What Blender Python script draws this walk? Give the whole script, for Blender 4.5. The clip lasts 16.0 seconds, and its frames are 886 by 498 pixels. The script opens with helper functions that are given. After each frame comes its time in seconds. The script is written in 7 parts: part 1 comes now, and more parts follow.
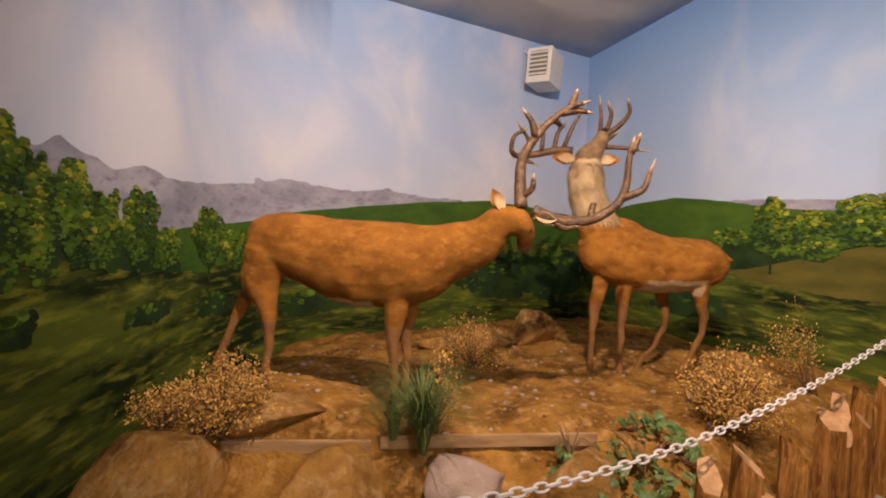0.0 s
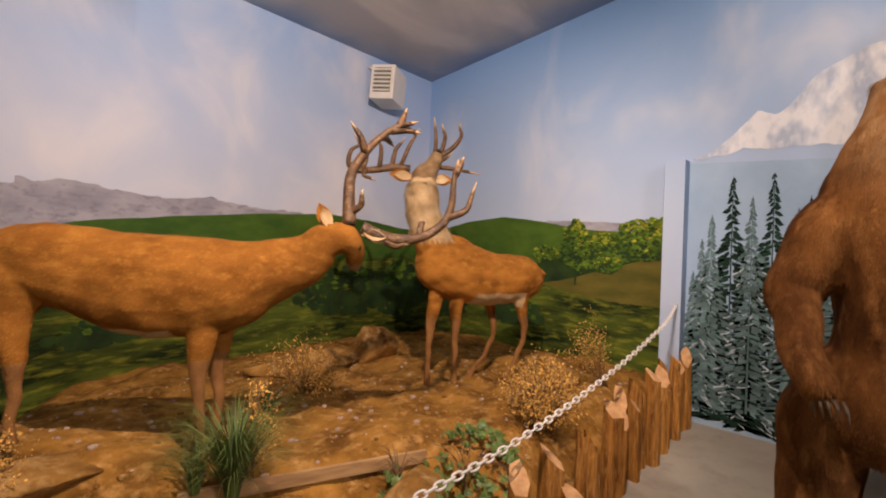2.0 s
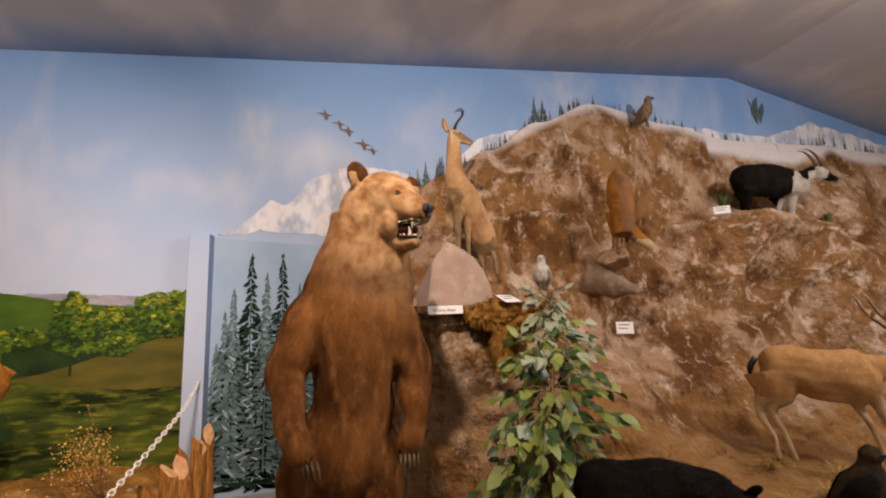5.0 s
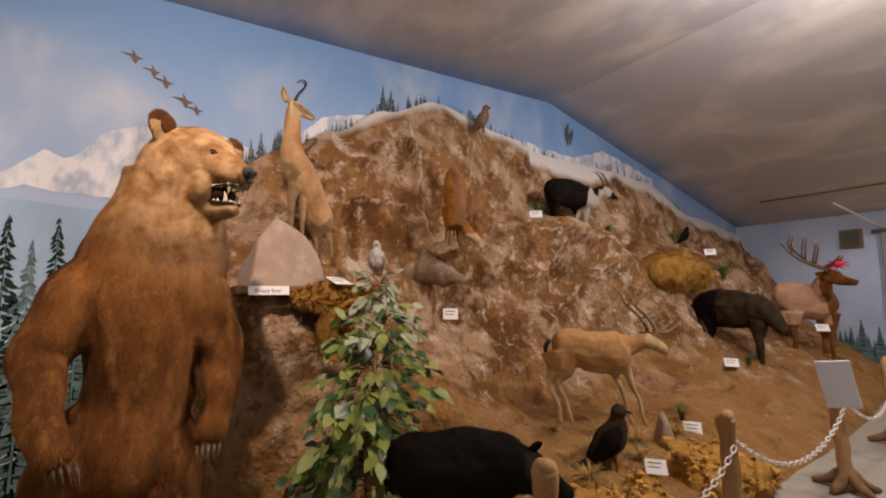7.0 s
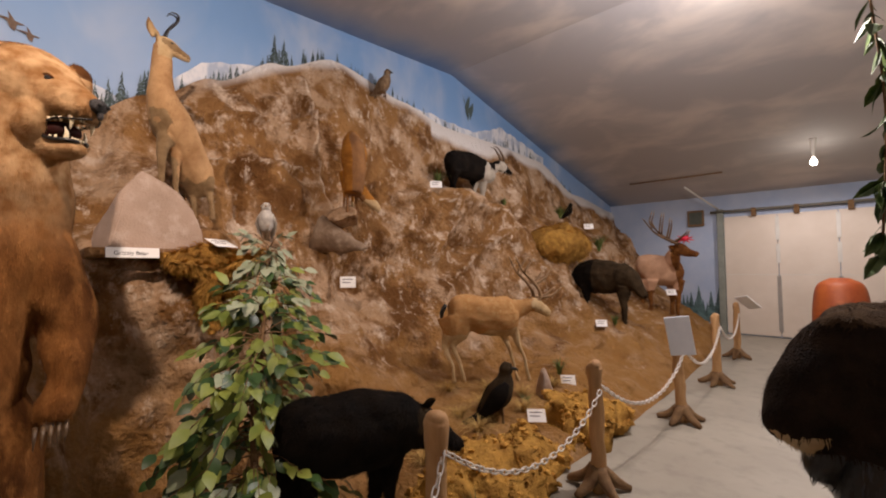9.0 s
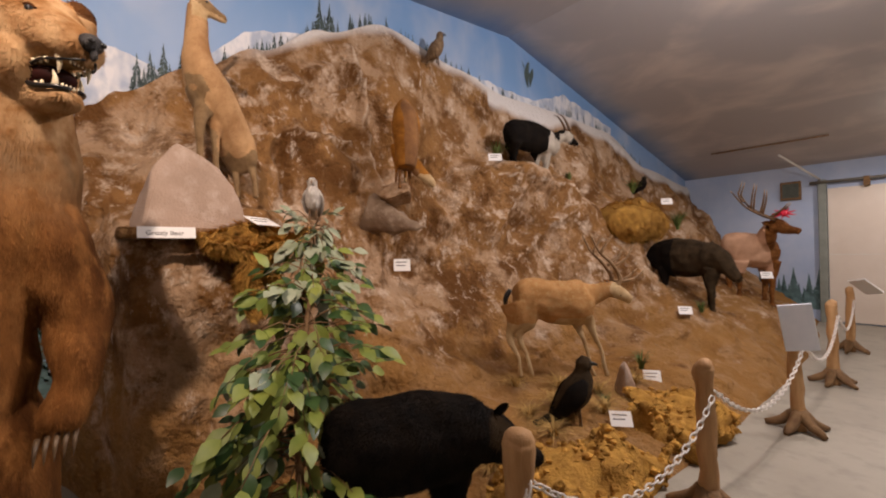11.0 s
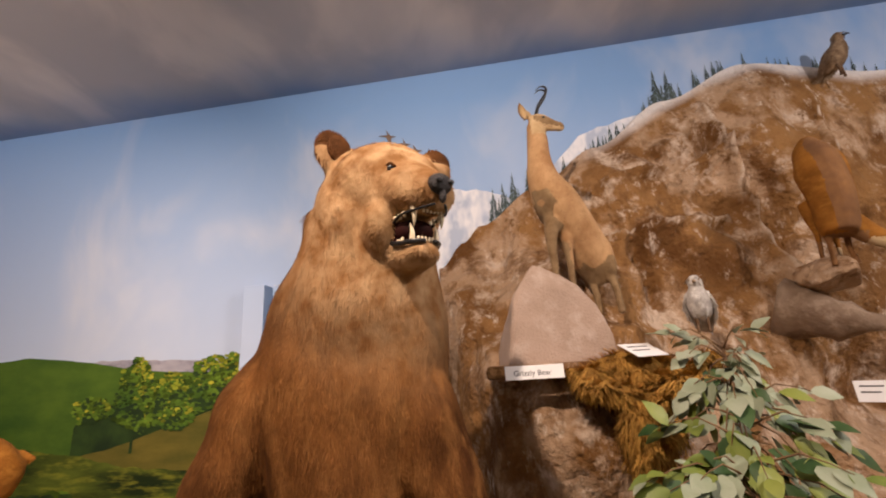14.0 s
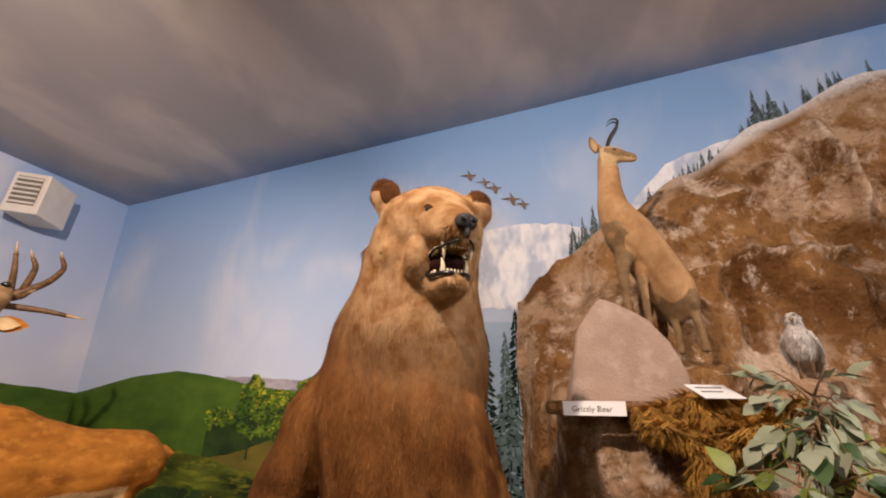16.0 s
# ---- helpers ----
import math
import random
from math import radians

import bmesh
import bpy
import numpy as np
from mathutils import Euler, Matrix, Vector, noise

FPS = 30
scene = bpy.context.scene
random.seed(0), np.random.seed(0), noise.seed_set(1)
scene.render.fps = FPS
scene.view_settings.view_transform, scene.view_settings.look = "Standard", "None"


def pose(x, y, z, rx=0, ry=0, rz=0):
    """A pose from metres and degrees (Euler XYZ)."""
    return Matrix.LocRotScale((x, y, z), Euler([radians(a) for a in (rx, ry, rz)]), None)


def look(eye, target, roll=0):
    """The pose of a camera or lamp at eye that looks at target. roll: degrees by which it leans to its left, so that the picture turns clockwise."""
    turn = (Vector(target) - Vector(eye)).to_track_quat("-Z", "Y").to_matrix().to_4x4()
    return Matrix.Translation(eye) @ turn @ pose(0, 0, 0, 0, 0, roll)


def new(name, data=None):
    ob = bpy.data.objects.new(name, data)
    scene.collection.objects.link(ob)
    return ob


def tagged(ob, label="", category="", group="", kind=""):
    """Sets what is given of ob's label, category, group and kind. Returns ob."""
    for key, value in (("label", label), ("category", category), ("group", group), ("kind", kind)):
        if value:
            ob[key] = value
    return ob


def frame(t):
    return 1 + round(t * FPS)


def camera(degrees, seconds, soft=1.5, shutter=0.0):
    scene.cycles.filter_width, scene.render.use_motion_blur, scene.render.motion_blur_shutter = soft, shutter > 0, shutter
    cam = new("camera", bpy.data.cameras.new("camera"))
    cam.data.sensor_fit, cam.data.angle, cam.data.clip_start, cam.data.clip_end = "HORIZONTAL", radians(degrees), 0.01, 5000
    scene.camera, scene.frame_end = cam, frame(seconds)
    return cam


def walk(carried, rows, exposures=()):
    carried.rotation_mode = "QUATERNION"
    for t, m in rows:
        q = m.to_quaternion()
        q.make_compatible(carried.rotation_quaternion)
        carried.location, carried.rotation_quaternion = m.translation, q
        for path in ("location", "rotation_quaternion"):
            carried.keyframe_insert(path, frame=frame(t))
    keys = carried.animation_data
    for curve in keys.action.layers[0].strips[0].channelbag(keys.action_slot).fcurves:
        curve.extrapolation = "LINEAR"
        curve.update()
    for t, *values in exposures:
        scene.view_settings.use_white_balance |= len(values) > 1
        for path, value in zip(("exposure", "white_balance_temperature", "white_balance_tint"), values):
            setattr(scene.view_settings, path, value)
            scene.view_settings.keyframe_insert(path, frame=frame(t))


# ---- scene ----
# The camera and its walk.
cam = camera(92.4, 16.0, soft=2.0)
ROWS = [
    (0.0, 0.000, 0.000, 1.600, -26.98, -2.35, -1.54),
    (0.5, 0.034, -0.007, 1.608, -29.43, -1.56, -1.57),
    (1.0, 0.077, -0.028, 1.621, -33.08, -1.21, -1.67),
    (1.5, 0.118, -0.052, 1.618, -37.42, -0.66, -1.98),
    (2.0, 0.170, -0.017, 1.632, -46.38, -0.02, -1.98),
    (2.5, 0.217, 0.063, 1.664, -53.62, 0.99, -2.15),
    (3.0, 0.258, 0.080, 1.688, -65.71, 2.01, -1.27),
    (3.5, 0.304, 0.064, 1.737, -79.13, 3.51, -0.20),
    (4.0, 0.297, 0.051, 1.774, -88.90, 5.04, 0.09),
    (4.5, 0.246, -0.023, 1.806, -96.88, 6.64, 1.14),
    (5.0, 0.147, -0.120, 1.832, -103.53, 7.34, 1.57),
    (7.5, 0.131, -0.220, 1.729, -128.35, 5.13, -0.03),
    (8.0, 0.131, -0.223, 1.707, -132.78, 4.02, 0.05),
    (8.5, 0.130, -0.225, 1.685, -137.40, 3.04, 0.20),
    (10.8, 0.475, -0.533, 1.652, -134.48, 0.48, 0.91),
    (11.0, 0.551, -0.539, 1.645, -130.55, 0.54, 0.91),
    (11.5, 0.818, -0.564, 1.675, -119.69, 0.76, 0.76),
    (12.0, 1.054, -0.580, 1.701, -105.07, 0.62, -0.20),
    (12.5, 1.187, -0.669, 1.716, -91.36, 1.32, -1.09),
    (13.0, 1.260, -0.696, 1.759, -88.92, 2.18, 1.14),
    (13.5, 1.237, -0.672, 1.802, -87.71, 6.85, 2.91),
    (14.0, 1.229, -0.630, 1.868, -86.00, 14.59, 3.34),
    (14.5, 1.224, -0.599, 1.875, -84.08, 16.46, 2.55),
    (15.0, 1.216, -0.596, 1.886, -82.22, 18.88, 2.09),
    (15.5, 1.206, -0.645, 1.868, -76.00, 19.65, -0.53),
    (16.0, 1.141, -0.870, 1.818, -72.74, 19.52, -0.44),
]
walk(cam, [(t, pose(x, y, z, 90 + pitch, roll, yaw)) for t, x, y, z, yaw, pitch, roll in ROWS],
     [(0.0, 0.05), (3.0, 0.0), (4.0, 0.0), (5.0, 0.05), (7.5, -0.05), (8.5, 0.0), (10.8, 0.05), (12.0, 0.2), (13.0, 0.2), (14.0, 0.15), (15.0, 0.15), (16.0, 0.1)])

# ---- world and lights ----
world = bpy.data.worlds.new("world")
scene.world = world
world.use_nodes = True
world.node_tree.nodes["Background"].inputs["Color"].default_value = (0.8, 0.75, 0.7, 1)
world.node_tree.nodes["Background"].inputs["Strength"].default_value = 0.03


def lamp(name, kind, place, target, watts, colour, size=0.2, angle=60, blend=0.6):
    data = bpy.data.lights.new(name, kind)
    data.energy, data.color = watts, colour
    if kind == "AREA":
        data.shape, data.size = "DISK", size
    else:
        data.shadow_soft_size = size
    if kind == "SPOT":
        data.spot_size, data.spot_blend = radians(angle), blend
    ob = new(name, data)
    ob.matrix_world = look(place, target)
    return ob


WARM, BULB = (1.0, 0.745, 0.62), (1.0, 0.87, 0.85)
lamp("deer_spot", "SPOT", (0.6, 0.3, 3.9), (2.5, 3.8, 2.0), 760, WARM, 0.04, 116, 0.7)
lamp("bear_spot", "SPOT", (0.70, 0.10, 4.25), (3.7, -0.4, 2.75), 530, (1.0, 0.77, 0.64), 0.05, 108, 1.0)
# Unseen fill, added to brighten the ceiling and the mountain; it has no fixture.
lamp("unseen_fill_light", "POINT", (0.70, -4.6, 4.12), (0, 0, 0), 285, BULB, 0.10)
lamp("room_bulb_light", "SPOT", (0.90, -6.0, 4.84), (0.95, -6.0, 0), 200, BULB, 0.08, 172, 0.35)
lamp("far_bulb_light", "SPOT", (0.33, -10.6, 3.56), (0.4, -10.6, 0), 150, BULB, 0.08, 172, 0.35)

# ---- materials ----
def material(name, colour, rough=0.8, second=None, scale=6.0, bump=0.0, bump_scale=60.0, detail=6.0, metal=0.0, third=None,
             stretch=(1, 1, 1), island=0.0, contrast=(0.35, 0.65)):
    """A node material: two or three tones mixed by noise, fine relief, and a shift of brightness piece by piece."""
    m = bpy.data.materials.new(name)
    m.use_nodes = True
    n, l = m.node_tree.nodes, m.node_tree.links
    b = n["Principled BSDF"]
    b.inputs["Roughness"].default_value, b.inputs["Metallic"].default_value = rough, metal
    mp = n.new("ShaderNodeMapping")
    mp.inputs["Scale"].default_value = stretch
    geo = n.new("ShaderNodeNewGeometry")
    l.new(geo.outputs["Position"], mp.inputs["Vector"])
    out = None
    if second:
        def noise_mix(a, bcol, sc, lo, hi):
            t = n.new("ShaderNodeTexNoise")
            t.inputs["Scale"].default_value, t.inputs["Detail"].default_value, t.inputs["Roughness"].default_value = sc, detail, 0.6
            l.new(mp.outputs["Vector"], t.inputs["Vector"])
            r = n.new("ShaderNodeMapRange")
            r.inputs["From Min"].default_value, r.inputs["From Max"].default_value = lo, hi
            l.new(t.outputs["Fac"], r.inputs["Value"])
            x = n.new("ShaderNodeMix")
            x.data_type = "RGBA"
            l.new(r.outputs["Result"], x.inputs["Factor"])
            if isinstance(a, tuple):
                x.inputs["A"].default_value = (*a, 1)
            else:
                l.new(a, x.inputs["A"])
            x.inputs["B"].default_value = (*bcol, 1)
            return x.outputs["Result"]
        out = noise_mix(colour, second, scale, *contrast)
        if third:
            out = noise_mix(out, third, scale * 3.7, 0.5, 0.72)
    else:
        rgb = n.new("ShaderNodeRGB")
        rgb.outputs[0].default_value = (*colour, 1)
        out = rgb.outputs[0]
    if island:
        hsv = n.new("ShaderNodeHueSaturation")
        r = n.new("ShaderNodeMapRange")
        r.inputs["To Min"].default_value, r.inputs["To Max"].default_value = 1 - island, 1 + island
        l.new(geo.outputs["Random Per Island"], r.inputs["Value"])
        l.new(r.outputs["Result"], hsv.inputs["Value"])
        l.new(out, hsv.inputs["Color"])
        out = hsv.outputs["Color"]
    l.new(out, b.inputs["Base Color"])
    if bump:
        t = n.new("ShaderNodeTexNoise")
        t.inputs["Scale"].default_value, t.inputs["Detail"].default_value = bump_scale, 5
        l.new(mp.outputs["Vector"], t.inputs["Vector"])
        k = n.new("ShaderNodeBump")
        k.inputs["Strength"].default_value, k.inputs["Distance"].default_value = bump, 0.02
        l.new(t.outputs["Fac"], k.inputs["Height"])
        l.new(k.outputs["Normal"], b.inputs["Normal"])
    return m


def sky_paint(name, low, high, cloud, z0, z1, cloud_lo=0.48, cloud_hi=0.72, scale=1.0, stretch=(1.4, 1.4, 0.55), turn=(0, 0.5, 0)):
    """Hand-painted sky: a vertical blend of blues with brushed, streaky clouds."""
    m = bpy.data.materials.new(name)
    m.use_nodes = True
    n, l = m.node_tree.nodes, m.node_tree.links
    b = n["Principled BSDF"]
    b.inputs["Roughness"].default_value = 0.75
    geo = n.new("ShaderNodeNewGeometry")
    sep = n.new("ShaderNodeSeparateXYZ")
    l.new(geo.outputs["Position"], sep.inputs[0])
    rz = n.new("ShaderNodeMapRange")
    rz.inputs["From Min"].default_value, rz.inputs["From Max"].default_value = z0, z1
    l.new(sep.outputs["Z"], rz.inputs["Value"])
    g = n.new("ShaderNodeMix")
    g.data_type = "RGBA"
    g.inputs["A"].default_value, g.inputs["B"].default_value = (*low, 1), (*high, 1)
    l.new(rz.outputs["Result"], g.inputs["Factor"])
    mp = n.new("ShaderNodeMapping")
    mp.inputs["Scale"].default_value, mp.inputs["Rotation"].default_value = stretch, turn
    l.new(geo.outputs["Position"], mp.inputs["Vector"])
    t = n.new("ShaderNodeTexNoise")
    t.inputs["Scale"].default_value, t.inputs["Detail"].default_value, t.inputs["Roughness"].default_value = scale, 4, 0.5
    t.inputs["Distortion"].default_value = 0.4
    l.new(mp.outputs["Vector"], t.inputs["Vector"])
    r = n.new("ShaderNodeMapRange")
    r.interpolation_type = "SMOOTHSTEP"
    r.inputs["From Min"].default_value, r.inputs["From Max"].default_value = cloud_lo, cloud_hi
    l.new(t.outputs["Fac"], r.inputs["Value"])
    x = n.new("ShaderNodeMix")
    x.data_type = "RGBA"
    l.new(r.outputs["Result"], x.inputs["Factor"])
    l.new(g.outputs["Result"], x.inputs["A"])
    x.inputs["B"].default_value = (*cloud, 1)
    l.new(x.outputs["Result"], b.inputs["Base Color"])
    f = n.new("ShaderNodeTexNoise")
    f.inputs["Scale"].default_value = 90
    l.new(geo.outputs["Position"], f.inputs["Vector"])
    k = n.new("ShaderNodeBump")
    k.inputs["Strength"].default_value, k.inputs["Distance"].default_value = 0.12, 0.01
    l.new(f.outputs["Fac"], k.inputs["Height"])
    l.new(k.outputs["Normal"], b.inputs["Normal"])
    return m


SKY = sky_paint("painted_sky", (0.50, 0.56, 0.68), (0.25, 0.40, 0.66), (0.70, 0.69, 0.71), 2.1, 4.5, 0.40, 0.80, 0.9, (1.0, 1.0, 0.7))
SKY_EAST = sky_paint("painted_deeper_sky", (0.44, 0.54, 0.70), (0.20, 0.37, 0.66), (0.62, 0.66, 0.72), 2.1, 4.4, 0.46, 0.86, 0.9, (1.0, 1.0, 0.7))
CEIL = sky_paint("painted_storm_ceiling", (0.48, 0.45, 0.43), (0.40, 0.39, 0.40), (0.62, 0.57, 0.53), 3.5, 5.0, 0.42, 0.68, 0.7, (1, 1.6, 1), (0, 0, 0.4))


def blue_edges(m):
    """Softly blended blue paint where the ceiling meets the east and north walls."""
    n, l = m.node_tree.nodes, m.node_tree.links
    b = n["Principled BSDF"]
    old = b.inputs["Base Color"].links[0].from_socket
    geo = n.new("ShaderNodeNewGeometry")
    t = n.new("ShaderNodeTexNoise")
    t.inputs["Scale"].default_value = 1.3
    l.new(geo.outputs["Position"], t.inputs["Vector"])
    sep = n.new("ShaderNodeSeparateXYZ")
    l.new(geo.outputs["Position"], sep.inputs[0])
    fac = None
    for axis, edge in (("X", 4.99), ("Y", 4.96)):
        add = n.new("ShaderNodeMath")
        add.operation = "MULTIPLY_ADD"
        l.new(t.outputs["Fac"], add.inputs[0])
        add.inputs[1].default_value = 0.7
        l.new(sep.outputs[axis], add.inputs[2])
        r = n.new("ShaderNodeMapRange")
        r.interpolation_type = "SMOOTHSTEP"
        r.inputs["From Min"].default_value, r.inputs["From Max"].default_value = edge - 0.30, edge + 0.60
        l.new(add.outputs[0], r.inputs["Value"])
        if fac is None:
            fac = r.outputs["Result"]
        else:
            mx = n.new("ShaderNodeMath")
            mx.operation = "MAXIMUM"
            l.new(fac, mx.inputs[0])
            l.new(r.outputs["Result"], mx.inputs[1])
            fac = mx.outputs[0]
    x = n.new("ShaderNodeMix")
    x.data_type = "RGBA"
    l.new(fac, x.inputs["Factor"])
    l.new(old, x.inputs["A"])
    x.inputs["B"].default_value = (0.15, 0.25, 0.42, 1)
    l.new(x.outputs["Result"], b.inputs["Base Color"])


blue_edges(CEIL)
WHITE_WALL = material("off_white_wall", (0.62, 0.58, 0.52), 0.8, (0.55, 0.51, 0.45), 2.0, 0.1)
DOOR_PAINT = material("cream_door_paint", (0.74, 0.65, 0.55), 0.55, (0.67, 0.58, 0.48), 1.2, 0.05)
FLOOR = material("grey_floor", (0.40, 0.37, 0.30), 0.5, (0.34, 0.31, 0.25), 1.2, 0.05, 40, third=(0.29, 0.265, 0.215))
GREEN_HILL = material("painted_hill_green", (0.075, 0.14, 0.018), 0.7, (0.035, 0.085, 0.014), 1.7, stretch=(1, 1, 2.2))
MEADOW = material("painted_meadow", (0.085, 0.115, 0.016), 0.7, (0.012, 0.022, 0.006), 1.4, third=(0.21, 0.22, 0.025), stretch=(0.7, 0.7, 3.2), contrast=(0.4, 0.6))
OLIVE = material("painted_olive_slope", (0.16, 0.13, 0.025), 0.7, (0.075, 0.075, 0.015), 1.6, stretch=(0.8, 0.8, 2.5))
DARK_GREEN = material("painted_dark_green", (0.015, 0.030, 0.012), 0.7, (0.03, 0.06, 0.015), 4)
BLUE_HILL = material("painted_far_mountain", (0.24, 0.24, 0.29), 0.75, (0.40, 0.39, 0.43), 2.2, third=(0.17, 0.16, 0.2), stretch=(1, 1, 1.8))
HAZE = material("painted_haze", (0.36, 0.49, 0.64), 0.75, (0.28, 0.41, 0.57), 1.5)
SNOW_PAINT = material("painted_snow_peak", (0.76, 0.77, 0.80), 0.75, (0.42, 0.49, 0.61), 3.0, third=(0.62, 0.66, 0.72), stretch=(1, 1.5, 0.9), detail=2.5, contrast=(0.46, 0.58))
LEAF_PAINT = material("painted_leaf_dabs", (0.085, 0.145, 0.014), 0.7, (0.030, 0.068, 0.010), 3.0, island=0.6)
YELLOW_PAINT = material("painted_yellow_dabs", (0.30, 0.29, 0.025), 0.7, (0.12, 0.17, 0.015), 3.0, island=0.5)
PINE_PAINT = material("painted_pine", (0.008, 0.022, 0.015), 0.7, (0.016, 0.042, 0.028), 5, island=0.5)
FAR_PINE = material("painted_far_pine", (0.060, 0.115, 0.115), 0.7, (0.12, 0.20, 0.21), 5, island=0.4)
RIDGE_PINE = material("painted_ridge_pine", (0.05, 0.08, 0.08), 0.7, (0.09, 0.13, 0.13), 5, island=0.4)
BIRD_PAINT = material("painted_bird_brown", (0.10, 0.06, 0.04), 0.7, (0.2, 0.14, 0.1), 20)
PALE_BLUE = material("pale_blue_trim", (0.56, 0.63, 0.72), 0.6, (0.46, 0.54, 0.66), 2.0)
SOIL = material("dry_soil", (0.39, 0.195, 0.038), 0.95, (0.13, 0.058, 0.011), 3.2, 0.9, 45, third=(0.48, 0.27, 0.085))
ROCK = material("tan_rock", (0.39, 0.205, 0.050), 0.9, (0.14, 0.068, 0.016), 3, 0.9, 26, third=(0.44, 0.28, 0.115))
GREY_STONE = material("grey_plaster_stone", (0.25, 0.175, 0.115), 0.9, (0.16, 0.10, 0.06), 2.5, 0.6, 30, third=(0.36, 0.27, 0.19))
GRANITE = material("pinkish_granite", (0.42, 0.31, 0.24), 0.85, (0.33, 0.24, 0.18), 3, 0.4, 70, third=(0.46, 0.36, 0.29))
WOOD = material("split_wood", (0.50, 0.225, 0.045), 0.75, (0.16, 0.060, 0.013), 5, 0.6, 30, third=(0.55, 0.30, 0.10), stretch=(6, 6, 0.7))
WOOD_END = material("cut_wood_end", (0.68, 0.40, 0.18), 0.8, (0.40, 0.20, 0.08), 12, 0.3)
POST_WOOD = material("pale_peeled_post", (0.58, 0.35, 0.16), 0.7, (0.38, 0.20, 0.075), 3, 0.3, 30, stretch=(4, 4, 0.6))
BOARD = material("edge_board", (0.45, 0.28, 0.12), 0.75, (0.3, 0.17, 0.07), 5, 0.3, 40, stretch=(0.8, 0.8, 6))
CHAIN = material("white_plastic_chain", (0.80, 0.76, 0.70), 0.4)
CARD = material("white_card", (0.82, 0.80, 0.77), 0.6)
INK = material("dark_ink", (0.05, 0.045, 0.04), 0.7)
METAL_WHITE = material("white_enamel", (0.72, 0.70, 0.64), 0.4, (0.66, 0.63, 0.57), 6)
GREY_STRIP = material("grey_strip", (0.34, 0.31, 0.28), 0.5, (0.27, 0.25, 0.22), 5)
GRILLE = material("dark_grille", (0.16, 0.15, 0.12), 0.5)
MOSS = material("dry_moss", (0.60, 0.335, 0.075), 0.95, (0.36, 0.185, 0.042), 9, 0.8, 60, island=0.35)
STRAW = material("dry_straw", (0.56, 0.38, 0.14), 0.9, (0.38, 0.23, 0.07), 8, island=0.5)
DRY_FLOWER = material("dried_flowers", (0.64, 0.39, 0.105), 0.9, (0.46, 0.25, 0.058), 9, island=0.5)
GRASS = material("green_grass", (0.07, 0.13, 0.025), 0.7, (0.14, 0.17, 0.04), 9, island=0.5)
IVY = material("ivy_leaf", (0.04, 0.085, 0.016), 0.5, (0.11, 0.16, 0.035), 20, island=0.4)
LEAF = material("ficus_leaf", (0.125, 0.180, 0.026), 0.5, (0.26, 0.29, 0.05), 4)
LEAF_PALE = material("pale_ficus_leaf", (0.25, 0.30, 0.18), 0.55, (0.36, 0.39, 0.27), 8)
STEM = material("plant_stem", (0.24, 0.14, 0.06), 0.85, (0.15, 0.08, 0.035), 12, 0.4)
FUR_DEER = material("red_deer_coat", (0.39, 0.160, 0.027), 0.85, (0.21, 0.080, 0.012), 3.4, 0.25, 140, third=(0.40, 0.18, 0.032), stretch=(1, 1, 1.8), island=0.18)
FUR_DEER_LEG = material("deer_leg_coat", (0.30, 0.15, 0.048), 0.9, (0.22, 0.10, 0.035), 9, 0.5, 140)
FUR_PALE = material("deer_pale_coat", (0.60, 0.45, 0.26), 0.9, (0.42, 0.28, 0.135), 8, 0.5, 140)
FUR_GREY = material("stag_muzzle_coat", (0.20, 0.125, 0.062), 0.9, (0.31, 0.21, 0.11), 14, 0.5, 140)
FUR_BEAR = material("grizzly_coat", (0.215, 0.084, 0.020), 0.85, (0.115, 0.042, 0.011), 3.5, 0.6, 120, third=(0.29, 0.125, 0.035))


